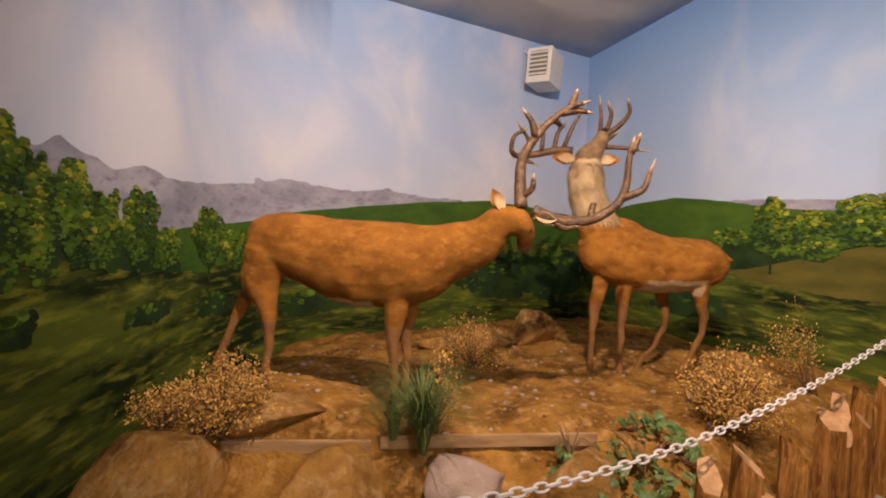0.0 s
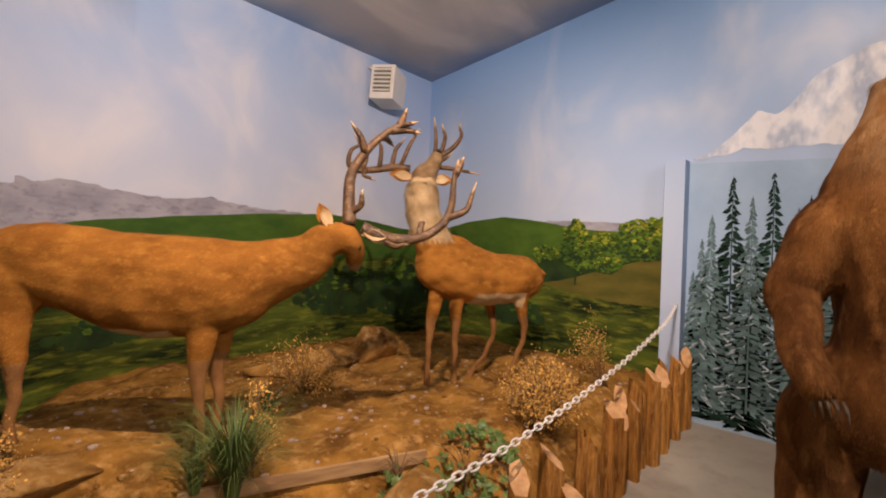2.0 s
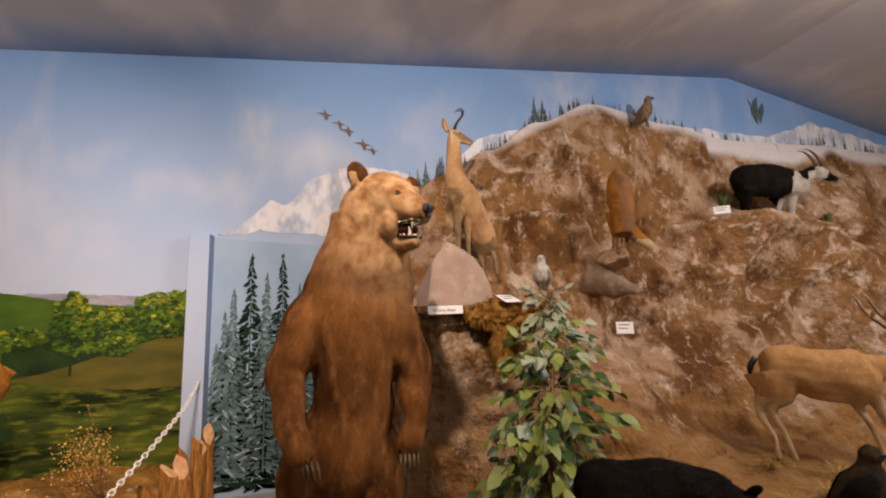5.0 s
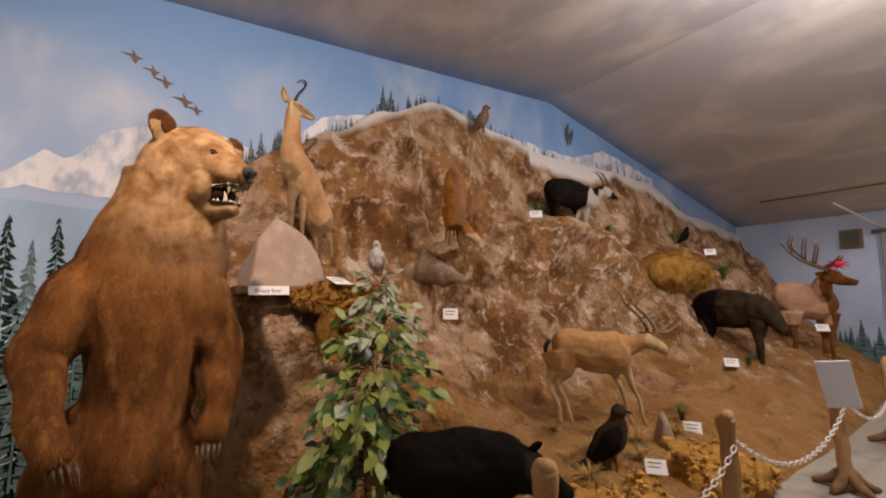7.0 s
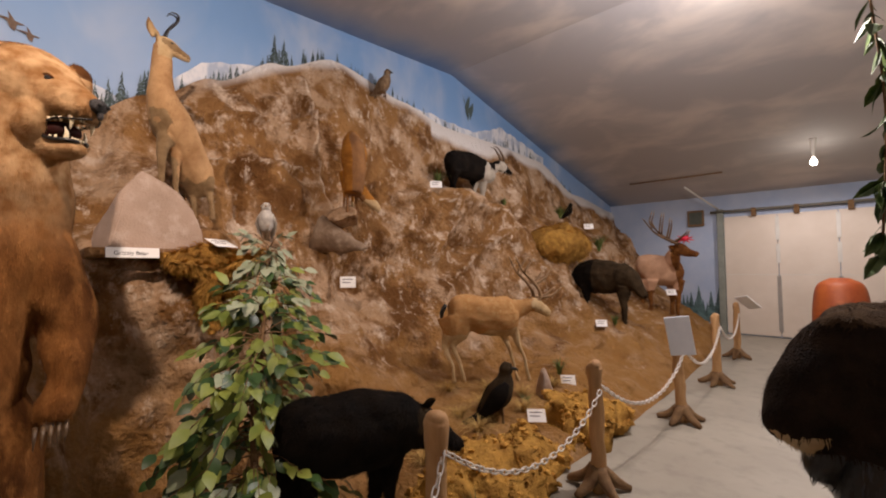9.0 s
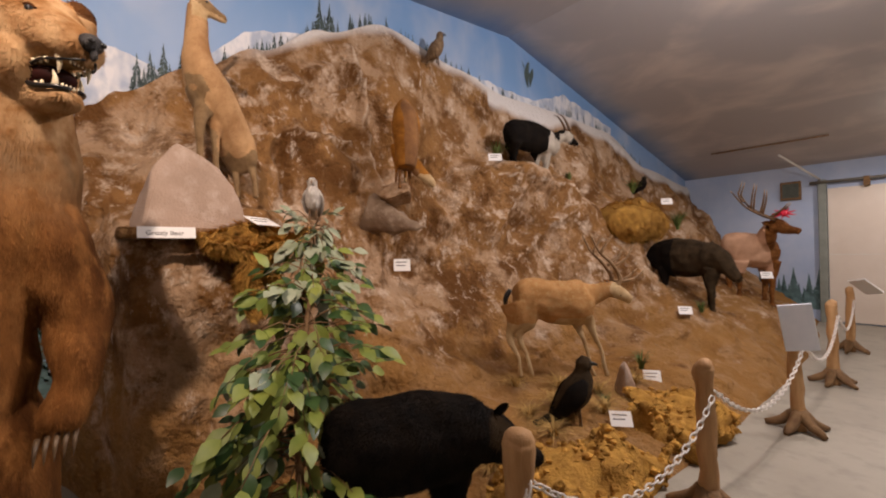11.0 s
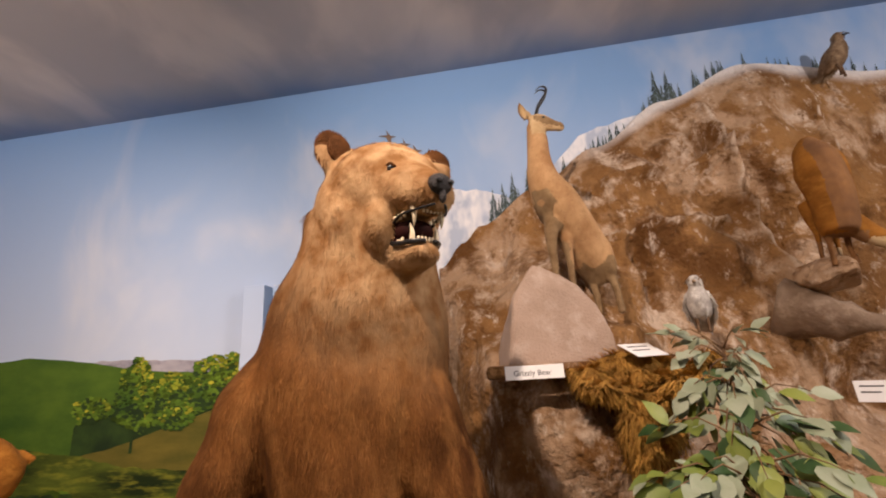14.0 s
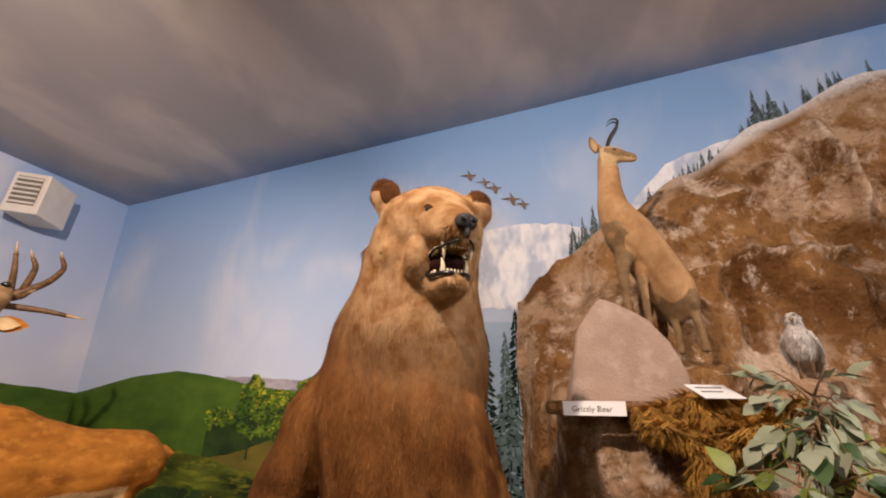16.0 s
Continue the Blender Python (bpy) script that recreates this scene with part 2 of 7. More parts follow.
def bear_coat():
    """Golden on the face, paling off into the dark red-brown of the body."""
    m = material("grizzly_coat", (0.235, 0.096, 0.026), 0.9, (0.070, 0.025, 0.007), 3.4, 0.25, 120, third=(0.30, 0.135, 0.040), contrast=(0.36, 0.62), island=0.28, stretch=(1.25, 1.25, 0.6))
    n, l = m.node_tree.nodes, m.node_tree.links
    b = n["Principled BSDF"]
    body = b.inputs["Base Color"].links[0].from_socket
    geo = n.new("ShaderNodeNewGeometry")
    t = n.new("ShaderNodeTexNoise")
    t.inputs["Scale"].default_value, t.inputs["Detail"].default_value = 14, 6
    l.new(geo.outputs["Position"], t.inputs["Vector"])
    face = n.new("ShaderNodeMix")
    face.data_type = "RGBA"
    face.inputs["A"].default_value, face.inputs["B"].default_value = (0.30, 0.145, 0.052, 1), (0.56, 0.36, 0.185, 1)
    r = n.new("ShaderNodeMapRange")
    r.inputs["From Min"].default_value, r.inputs["From Max"].default_value = 0.36, 0.62
    l.new(t.outputs["Fac"], r.inputs["Value"])
    l.new(r.outputs["Result"], face.inputs["Factor"])
    d = n.new("ShaderNodeVectorMath")
    d.operation = "DISTANCE"
    l.new(geo.outputs["Position"], d.inputs[0])
    d.inputs[1].default_value = (2.42, -0.48, 2.42)
    add = n.new("ShaderNodeMath")
    add.operation = "MULTIPLY_ADD"
    l.new(t.outputs["Fac"], add.inputs[0])
    add.inputs[1].default_value = 0.22
    l.new(d.outputs["Value"], add.inputs[2])
    k = n.new("ShaderNodeMapRange")
    k.interpolation_type = "SMOOTHSTEP"
    k.inputs["From Min"].default_value, k.inputs["From Max"].default_value = 0.36, 0.86
    l.new(add.outputs[0], k.inputs["Value"])
    x = n.new("ShaderNodeMix")
    x.data_type = "RGBA"
    l.new(k.outputs["Result"], x.inputs["Factor"])
    l.new(face.outputs["Result"], x.inputs["A"])
    l.new(body, x.inputs["B"])
    l.new(x.outputs["Result"], b.inputs["Base Color"])
    return m


GRIZZLY = bear_coat()
FUR_CHAMOIS = material("chamois_coat", (0.43, 0.27, 0.135), 0.9, (0.25, 0.135, 0.060), 5, 0.3, 140, island=0.35)
FUR_DARK = material("black_fur", (0.004, 0.003, 0.0025), 0.8, (0.012, 0.008, 0.005), 9, 0.6, 100)
FUR_BOAR = material("boar_bristle", (0.03, 0.02, 0.011), 0.9, (0.07, 0.046, 0.024), 9, 0.7, 100)
FUR_FAWN = material("fallow_coat", (0.52, 0.285, 0.115), 0.9, (0.38, 0.19, 0.065), 7, 0.5, 140, third=(0.50, 0.33, 0.15))
FUR_ROE = material("roe_back_coat", (0.16, 0.070, 0.022), 0.9, (0.26, 0.12, 0.036), 7, 0.5, 140)
FUR_RUMP = material("elk_rump_coat", (0.58, 0.35, 0.22), 0.9, (0.46, 0.26, 0.15), 6, 0.5, 140)
FUR_WHITE = material("pale_fur", (0.55, 0.50, 0.42), 0.9, (0.42, 0.37, 0.30), 12, 0.5, 120)
FEATHER = material("brown_feathers", (0.18, 0.11, 0.06), 0.85, (0.34, 0.24, 0.14), 26, 0.5, 90)
FEATHER_PALE = material("pale_feathers", (0.74, 0.71, 0.65), 0.85, (0.46, 0.42, 0.38), 26, 0.5, 90)
BONE = material("antler_brown", (0.14, 0.072, 0.026), 0.5, (0.05, 0.026, 0.012), 10, 0.5, 60, third=(0.27, 0.15, 0.06))
PALE_BONE = material("pale_antler", (0.34, 0.21, 0.10), 0.5, (0.20, 0.115, 0.05), 10, 0.5, 60)
TIP = material("antler_tip", (0.46, 0.32, 0.18), 0.5, (0.32, 0.20, 0.10), 14)
BLACK = material("wet_black", (0.012, 0.011, 0.011), 0.3)
EAR_DARK = material("dark_brown_fur", (0.13, 0.052, 0.016), 0.95, (0.075, 0.030, 0.010), 14, 0.6, 110)
MOUTH_DARK = material("mouth_hollow", (0.018, 0.005, 0.004), 0.7, (0.035, 0.008, 0.006), 20)
GUM = material("mouth_red", (0.20, 0.045, 0.03), 0.4, (0.10, 0.02, 0.016), 20)
TOOTH = material("tooth_ivory", (0.78, 0.66, 0.45), 0.35)
NOSE_PAD = material("dry_nose_leather", (0.030, 0.026, 0.026), 0.5, (0.016, 0.014, 0.014), 40, 0.5, 160)
CLAW = material("claw_horn", (0.15, 0.095, 0.050), 0.5, (0.07, 0.042, 0.022), 20)


for dull in (GRIZZLY, FUR_BEAR, FUR_DARK, FUR_BOAR, FUR_CHAMOIS, FUR_DEER, FUR_FAWN, FUR_PALE, FUR_GREY, EAR_DARK, SOIL, MOSS, MOUTH_DARK, MEADOW, OLIVE, GREEN_HILL, DARK_GREEN, LEAF_PAINT, YELLOW_PAINT, PINE_PAINT, WOOD, ROCK, GRANITE, DRY_FLOWER, STRAW, FUR_DEER_LEG):
    dull.node_tree.nodes["Principled BSDF"].inputs["Specular IOR Level"].default_value = 0.12


# ---- building helpers ----
def link_mesh(name, bm, materials, smooth=True):
    me = bpy.data.meshes.new(name)
    bm.to_mesh(me)
    bm.free()
    for m in materials if isinstance(materials, (list, tuple)) else [materials]:
        me.materials.append(m)
    if smooth:
        me.polygons.foreach_set("use_smooth", [True] * len(me.polygons))
    return me


def thing(name, bm, materials, label="", category="", group="", kind="", smooth=True, at=None):
    ob = new(name, link_mesh(name, bm, materials, smooth))
    if at is not None:
        ob.matrix_world = at
    return tagged(ob, label, category, group, kind)


def empty(name, place, label, category, group="", kind=""):
    ob = new(name)
    ob.empty_display_size = 0.1
    ob.matrix_world = Matrix.Translation(place)
    return tagged(ob, label, category, group, kind)


def part(name, bm, materials, parent, label="", smooth=True, m=None, data=None):
    """One mesh object under a thing; the mesh is given in world coordinates, unless m places it."""
    ob = new(name, data or link_mesh(name, bm, materials, smooth))
    ob.parent = parent
    base = parent.matrix_basis.copy() if parent.parent is None else parent.parent.matrix_basis @ parent.matrix_basis
    ob.matrix_basis = base.inverted() @ (m or Matrix())
    return tagged(ob, label)


def box(bm, lo, hi, bevel=0.0, mat=0):
    r = bmesh.ops.create_cube(bm, size=1)
    vs = r["verts"]
    c, s = [(a + b) / 2 for a, b in zip(lo, hi)], [b - a for a, b in zip(lo, hi)]
    for v in vs:
        v.co = Vector((c[i] + v.co[i] * s[i] for i in range(3)))
    fs = {f for v in vs for f in v.link_faces}
    for f in fs:
        f.material_index = mat
    if bevel:
        bmesh.ops.bevel(bm, geom=list({e for f in fs for e in f.edges}), offset=bevel, segments=2, affect="EDGES", profile=0.5)
    return vs


def spline(points, steps):
    """Catmull-Rom through points (tuples of equal length)."""
    p = [np.array(q, float) for q in points]
    p = [2 * p[0] - p[1]] + p + [2 * p[-1] - p[-2]]
    out = []
    for i in range(1, len(p) - 2):
        a, b, c, d = p[i - 1:i + 3]
        for k in range(steps):
            t = k / steps
            out.append(0.5 * (2 * b + (c - a) * t + (2 * a - 5 * b + 4 * c - d) * t * t + (3 * b - a - 3 * c + d) * t ** 3))
    out.append(p[-2])
    return out


def tube(bm, nodes, seg=10, steps=5, mat=0, side=(0, 0, 1), cap=True):
    """A tube through nodes (x, y, z, r) or (x, y, z, ra, rb): ra along the reference side, rb across it."""
    nodes = [(*n, n[3]) if len(n) == 4 else n for n in nodes]
    path = spline(nodes, steps)
    rings = []
    up = Vector(side)
    for i, n in enumerate(path):
        a, b = path[max(0, i - 1)], path[min(len(path) - 1, i + 1)]
        d = Vector(b[:3] - a[:3])
        if d.length < 1e-7:
            d = Vector((0, 0, 1))
        d.normalize()
        u = up - d * up.dot(d)
        if u.length < 0.15:
            u = d.orthogonal()
        u.normalize()
        up = u if abs(Vector(side).dot(d)) > 0.9 else up
        w = d.cross(u)
        c = Vector(n[:3])
        ra, rb = max(float(n[3]), 0.0008), max(float(n[4]), 0.0008)
        rings.append([bm.verts.new(c + u * ra * math.cos(2 * math.pi * k / seg) + w * rb * math.sin(2 * math.pi * k / seg)) for k in range(seg)])
    for a, b in zip(rings, rings[1:]):
        for k in range(seg):
            f = bm.faces.new((a[k], a[(k + 1) % seg], b[(k + 1) % seg], b[k]))
            f.material_index = mat
    if cap:
        for ring, rev in ((rings[0], True), (rings[-1], False)):
            f = bm.faces.new(ring[::-1] if rev else ring)
            f.material_index = mat
    return rings


def blob(bm, c, r, mat=0, sub=3, turn=None):
    """An ellipsoid; r a number or three radii, turned by a Matrix."""
    r = (r, r, r) if isinstance(r, (int, float)) else r
    res = bmesh.ops.create_icosphere(bm, subdivisions=sub, radius=1)
    for v in res["verts"]:
        p = Vector((v.co.x * r[0], v.co.y * r[1], v.co.z * r[2]))
        v.co = Vector(c) + (turn.to_3x3() @ p if turn else p)
        for f in v.link_faces:
            f.material_index = mat
    return res["verts"]


def rough_up(verts, size, amount, seed=0.0):
    for v in verts:
        q = v.co / size + Vector((seed, seed * 1.7, -seed))
        v.co += amount * Vector((noise.noise(q), noise.noise(q + Vector((31, 7, 3))), noise.noise(q + Vector((5, 43, 17)))))


def fused(bm, voxel, smooth=6):
    """The pieces of bm melted into one skin: a voxel remesh, then smoothing. Returns a new bmesh."""
    me = bpy.data.meshes.new("melt")
    bmesh.ops.recalc_face_normals(bm, faces=bm.faces)
    bm.to_mesh(me)
    bm.free()
    ob = bpy.data.objects.new("melt", me)
    scene.collection.objects.link(ob)
    r = ob.modifiers.new("melt", "REMESH")
    r.mode, r.voxel_size, r.use_smooth_shade = "VOXEL", voxel, True
    s = ob.modifiers.new("soft", "SMOOTH")
    s.factor, s.iterations = 0.5, smooth
    bpy.context.view_layer.update()
    done = ob.evaluated_get(bpy.context.evaluated_depsgraph_get()).to_mesh()
    out = bmesh.new()
    out.from_mesh(done)
    bpy.data.objects.remove(ob)
    bpy.data.meshes.remove(me)
    return out


def furry(bm, count, length, lay, lift=0.35, width=0.004, seed=1, keep=None, clump=11.0, sway=0.55):
    """Grows short tapered hairs on the faces of bm. lay: the direction in which the coat lies."""
    rng = np.random.default_rng(seed)
    bm.normal_update()
    faces = [f for f in bm.faces if keep is None or keep(f)]
    area = np.array([f.calc_area() for f in faces])
    pick = rng.choice(len(faces), count, p=area / area.sum())
    rnd = rng.random((count, 6))
    for i in range(count):
        f = faces[int(pick[i])]
        vs = f.verts
        a, b, c = vs[0].co, vs[1].co, vs[2].co
        d = vs[3].co if len(vs) > 3 else c
        u, v = rnd[i, 0], rnd[i, 1]
        p = (a * (1 - u) + b * u) * (1 - v) + (d * (1 - u) + c * u) * v
        n = f.normal
        way = Vector(lay) + Vector((rnd[i, 2] - 0.5, rnd[i, 3] - 0.5, rnd[i, 4] - 0.5)) * 0.45 + noise.noise_vector(p * clump) * sway
        way = (way - n * way.dot(n))
        if way.length < 0.05:
            way = n.orthogonal()
        way = (way.normalized() + n * lift).normalized()
        s = way.cross(n).normalized() * width * (0.6 + 0.8 * rnd[i, 5])
        ln = length * (0.6 + 0.8 * rnd[i, 2])
        root = p - n * 0.002
        g = bm.faces.new((bm.verts.new(root - s), bm.verts.new(root + s), bm.verts.new(root + way * ln)))
        g.material_index = f.material_index


def paint_faces(bm, rule):
    """rule(centre) gives a material index for each face, or None to leave it."""
    for f in bm.faces:
        k = rule(f.calc_center_median())
        if k is not None:
            f.material_index = k


def near_line(p, a, b):
    a, b = Vector(a), Vector(b)
    t = max(0.0, min(1.0, (p - a).dot(b - a) / (b - a).length_squared))
    return (p - a - (b - a) * t).length


# ---- the large structure ----
XB, YA, YF, XW = 4.99, 4.96, -13.0, -5.0
RIDGE, RIDGE_Z, A_Z, F_Z = -5.8, 5.09, 4.34, 3.49


def ceiling_z(y):
    return A_Z + (RIDGE_Z - A_Z) * (YA - y) / (YA - RIDGE) if y > RIDGE else F_Z + (RIDGE_Z - F_Z) * (y - YF) / (RIDGE - YF)


def slab(name, lo, hi, mat, label, category="wall", at=None):
    bm = bmesh.new()
    box(bm, lo, hi)
    return thing(name, bm, mat, label, category, kind="structure", smooth=False)


slab("floor", (XW - 0.2, YF - 0.2, -0.2), (XB + 0.2, YA + 0.2, 0), FLOOR, "smooth grey-beige concrete floor of the gallery", "floor")
slab("wall_east", (XB, YF - 0.2, 0), (XB + 0.2, YA + 0.2, 5.4), SKY_EAST, "wall painted with a pale blue cloudy sky", "wall")
slab("wall_north", (-0.1, YA, 0), (XB, YA + 0.2, 5.4), SKY, "wall painted with a pale cloudy sky", "wall")
SIDE_A, SIDE_B = (-1.0, 2.2), (0.1, YA)      # the slanting side wall, foot to corner
bm = bmesh.new()
foot = [(SIDE_A[0], SIDE_A[1]), (SIDE_B[0], SIDE_B[1]), (SIDE_B[0] - 0.2, SIDE_B[1] + 0.2), (SIDE_A[0] - 0.2, SIDE_A[1])]
ring = [[bm.verts.new((x, y, z)) for x, y in foot] for z in (0, 5.4)]
bm.faces.new(ring[0][::-1])
bm.faces.new(ring[1])
for k in range(4):
    bm.faces.new((ring[0][k], ring[0][(k + 1) % 4], ring[1][(k + 1) % 4], ring[1][k]))
bmesh.ops.recalc_face_normals(bm, faces=bm.faces)
thing("wall_north_side", bm, SKY, "slanting side wall painted as sky and trees", "wall", kind="structure", smooth=False)
slab("wall_return", (XW, 2.2, 0), (SIDE_A[0] - 0.2, 2.4, 5.4), WHITE_WALL, "plain off-white wall", "wall")
slab("wall_west", (XW - 0.2, YF - 0.2, 0), (XW, 2.4, 5.4), WHITE_WALL, "plain off-white wall", "wall")
slab("wall_south", (XW, YF - 0.2, 0), (XB, YF, 5.4), material("painted_blue_far_wall", (0.36, 0.45, 0.62), 0.75, (0.46, 0.53, 0.66), 1.5), "far wall painted light blue", "wall")

bm = bmesh.new()
ys = [YA + 0.2, RIDGE, YF - 0.2]
lo = [[bm.verts.new((x, y, ceiling_z(y))) for x in (XW - 0.2, XB + 0.2)] for y in ys]
hi = [[bm.verts.new((x, y, 5.6)) for x in (XW - 0.2, XB + 0.2)] for y in ys]
for a in (0, 1):
    bm.faces.new((lo[a][0], lo[a][1], lo[a + 1][1], lo[a + 1][0]))
    bm.faces.new((hi[a][0], hi[a + 1][0], hi[a + 1][1], hi[a][1]))
    bm.faces.new((lo[a][0], lo[a + 1][0], hi[a + 1][0], hi[a][0]))
    bm.faces.new((lo[a][1], hi[a][1], hi[a + 1][1], lo[a + 1][1]))
bm.faces.new((lo[0][0], hi[0][0], hi[0][1], lo[0][1]))
bm.faces.new((lo[2][0], lo[2][1], hi[2][1], hi[2][0]))
bmesh.ops.recalc_face_normals(bm, faces=bm.faces)
thing("ceiling", bm, CEIL, "low-pitched ceiling painted as grey storm clouds", "ceiling", kind="structure", smooth=False)

# ---- the mural: flat painted shapes, one over another ----
COVE = (Vector((-0.298, 3.96, 0)), Vector((0.1, YA, 0)), Vector((1.1, YA, 0)))


def cove(t, v, layer):
    """A point of the rounded corner between the side wall and the north wall, t from 0 to 1."""
    a, b, c = COVE
    p = a * (1 - t) ** 2 + b * 2 * t * (1 - t) + c * t * t
    d = ((b - a) * (1 - t) + (c - b) * t).normalized()
    n = Vector((d.y, -d.x, 0))
    p += n * 0.0025 * layer
    return (p.x, p.y, v)


bm = bmesh.new()
front = [[bm.verts.new(cove(i / 24, z, 0)) for z in (0, 1.5, 3.0, ceiling_z(YA) - 0.002)] for i in range(25)]
for a, b in zip(front, front[1:]):
    for k in range(3):
        bm.faces.new((a[k], b[k], b[k + 1], a[k + 1]))
back = [bm.verts.new((SIDE_B[0], SIDE_B[1], z)) for z in (0, ceiling_z(YA) - 0.002)]
for a, b in zip(front, front[1:]):
    bm.faces.new((a[3], b[3], back[1]))
thing("wall_north_cove", bm, SKY, "rounded wall corner painted as sky", "wall", kind="structure")


def on_wall(wall, u, v, layer):
    d = 0.0025 * layer
    if wall == "east":
        return (XB - d, u, v)
    if wall == "north":
        return (u, YA - d, v) if u > 1.1 else cove(0.5 + (u - 0.1) / 2.0, v, layer)
    if wall == "side" and u > 3.96:
        return cove((u - 3.96) / 2.0, v, layer)
    f = (u - SIDE_A[1]) / (SIDE_B[1] - SIDE_A[1])
    return (SIDE_A[0] + (SIDE_B[0] - SIDE_A[0]) * f + d * 0.93, u - d * 0.37, v)


def strip(name, wall, u0, u1, top, bottom, layer, mat, label, n=80):
    bm = bmesh.new()
    q = []
    for i in range(n + 1):
        u = u0 + (u1 - u0) * i / n
        t, b = top(u), bottom(u)
        q.append([bm.verts.new(on_wall(wall, u, b + (t - b) * k / 4, layer)) for k in range(5)])
    for a, b in zip(q, q[1:]):
        for k in range(4):
            bm.faces.new((a[k], b[k], b[k + 1], a[k + 1]))
    return thing(name, bm, mat, label, "mural", kind="structure")


def through_points(pts, jag=0.0, freq=6.0, seed=0.0):
    xs, zs = [p[0] for p in pts], [p[1] for p in pts]

    def f(u):
        return float(np.interp(u, xs, zs)) + jag * noise.fractal(Vector((u * freq, seed, 0)), 0.8, 2.0, 4)
    return f


def flat(z):
    return lambda u: z


strip("mural_far_mountains", "north", 0.1, 3.1, through_points([(-1.4, 2.36), (-1.0, 2.22), (-0.5, 2.10), (0, 2.06), (0.6, 2.12), (1.3, 2.04), (1.75, 2.1), (2.3, 2.02), (2.75, 2.03), (3.1, 1.96)], 0.035, 5, 1), flat(1.5), 1, BLUE_HILL, "painted grey-blue mountain range")
strip("mural_green_hill", "north", 0.1, XB, through_points([(-1.2, 1.6), (0, 1.62), (0.6, 1.76), (1.3, 1.86), (2.4, 1.98), (3.2, 2.04), (4.0, 1.98), (5, 1.86)], 0.012, 2, 2), flat(1.2), 2, GREEN_HILL, "painted smooth green hill")
strip("mural_meadow", "north", 0.1, XB, through_points([(-1.2, 1.26), (0, 1.30), (1.2, 1.42), (2.4, 1.40), (3.4, 1.45), (5, 1.5)], 0.03, 3, 3), flat(0.0), 3, MEADOW, "painted dark green meadow")
strip("mural_side_mountain", "side", 2.2, YA, through_points([(2.2, 2.0), (2.67, 1.95), (2.81, 2.04), (2.97, 1.98), (3.18, 1.92), (3.49, 1.99), (3.75, 1.94), (4.3, 1.96), (4.96, 2.04)], 0.02, 6, 4), flat(1.3), 1, BLUE_HILL, "painted grey-blue mountain range")
strip("mural_side_hill", "side", 3.2, YA, through_points([(3.2, 1.45), (4.0, 1.58), (4.96, 1.66)], 0.012, 2, 14), flat(1.1), 2, GREEN_HILL, "painted smooth green hill")
strip("mural_side_hedge", "side", 2.2, 3.9, through_points([(2.2, 1.9), (2.5, 1.72), (2.75, 1.62), (3.1, 1.55), (3.5, 1.45), (3.9, 1.3)], 0.05, 7, 15), flat(1.1), 2.6, DARK_GREEN, "painted dark green hedge")
strip("mural_side_meadow", "side", 2.2, YA, through_points([(2.2, 1.48), (2.85, 1.4), (3.4, 1.27), (4.3, 1.2), (4.96, 1.3)], 0.02, 3, 5), flat(0.0), 3, MEADOW, "painted dark green meadow")
strip("mural_green_hill", "east", 1.35, YA, through_points([(1.35, 1.85), (2.0, 1.9), (2.46, 1.95), (3.0, 2.05), (3.45, 2.10), (4.1, 2.04), (4.6, 1.93), (4.96, 1.86)], 0.008, 2, 6), flat(1.2), 2, GREEN_HILL, "painted smooth green hill")
strip("mural_far_ridge", "east", 1.35, 3.2, through_points([(1.3, 1.94), (1.9, 2.0), (2.4, 2.02), (2.7, 2.03), (3.2, 1.98)], 0.015, 5, 16), flat(1.7), 1, BLUE_HILL, "painted grey-blue far ridge")
strip("mural_hedge", "east", 1.35, 2.9, through_points([(1.3, 1.98), (1.6, 1.92), (1.9, 1.78), (2.3, 1.66), (2.9, 1.5)], 0.05, 8, 17), flat(1.0), 3, DARK_GREEN, "painted dark green wood")
strip("mural_olive_slope", "east", 1.35, 3.3, through_points([(1.3, 1.66), (1.8, 1.52), (2.3, 1.36), (3.3, 1.12)], 0.012, 3, 7), flat(0.9), 4, OLIVE, "painted olive-brown slope")
strip("mural_meadow", "east", 1.35, YA, through_points([(1.35, 1.08), (2.2, 1.12), (3.2, 1.3), (4.0, 1.42), (4.96, 1.5)], 0.03, 3, 8), flat(0.0), 5, MEADOW, "painted dark green meadow")


def dabs(name, wall, shapes, mats, layer, label, size=0.035, seed=1, dense=1.0):
    """Painted foliage: many overlapping brush dabs inside ellipses (u, v, ru, rv, count)."""
    rng = random.Random(seed)
    bm = bmesh.new()
    for u, v, ru, rv, count in shapes:
        count = int(count * dense)
        for i in range(count):
            a, r = rng.uniform(0, 2 * math.pi), math.sqrt(rng.random())
            r *= 0.80 + 0.35 * noise.noise(Vector((a * 1.6, u * 9, seed)))
            du, dv = ru * r * math.cos(a), rv * r * math.sin(a)
            light = 0.46 + 0.30 * (dv / rv) + rng.uniform(-0.28, 0.28) - 0.15 * du / ru + 0.45 * noise.noise(Vector(((u + du) * 11, (v + dv) * 11, seed)))
            k = min(len(mats) - 1, max(0, int(light * len(mats))))
            s, tilt = size * rng.uniform(0.5, 1.3), rng.uniform(-0.9, 0.9)
            vs = []
            for j in range(6):
                b = j * math.pi / 3 + tilt
                vs.append(bm.verts.new(on_wall(wall, u + du + s * 1.2 * math.cos(b), v + dv + s * 0.75 * math.sin(b), layer + i * 0.8 / count)))
            bm.faces.new(vs).material_index = k
    return thing(name, bm, mats, label, "mural", kind="structure", smooth=False)


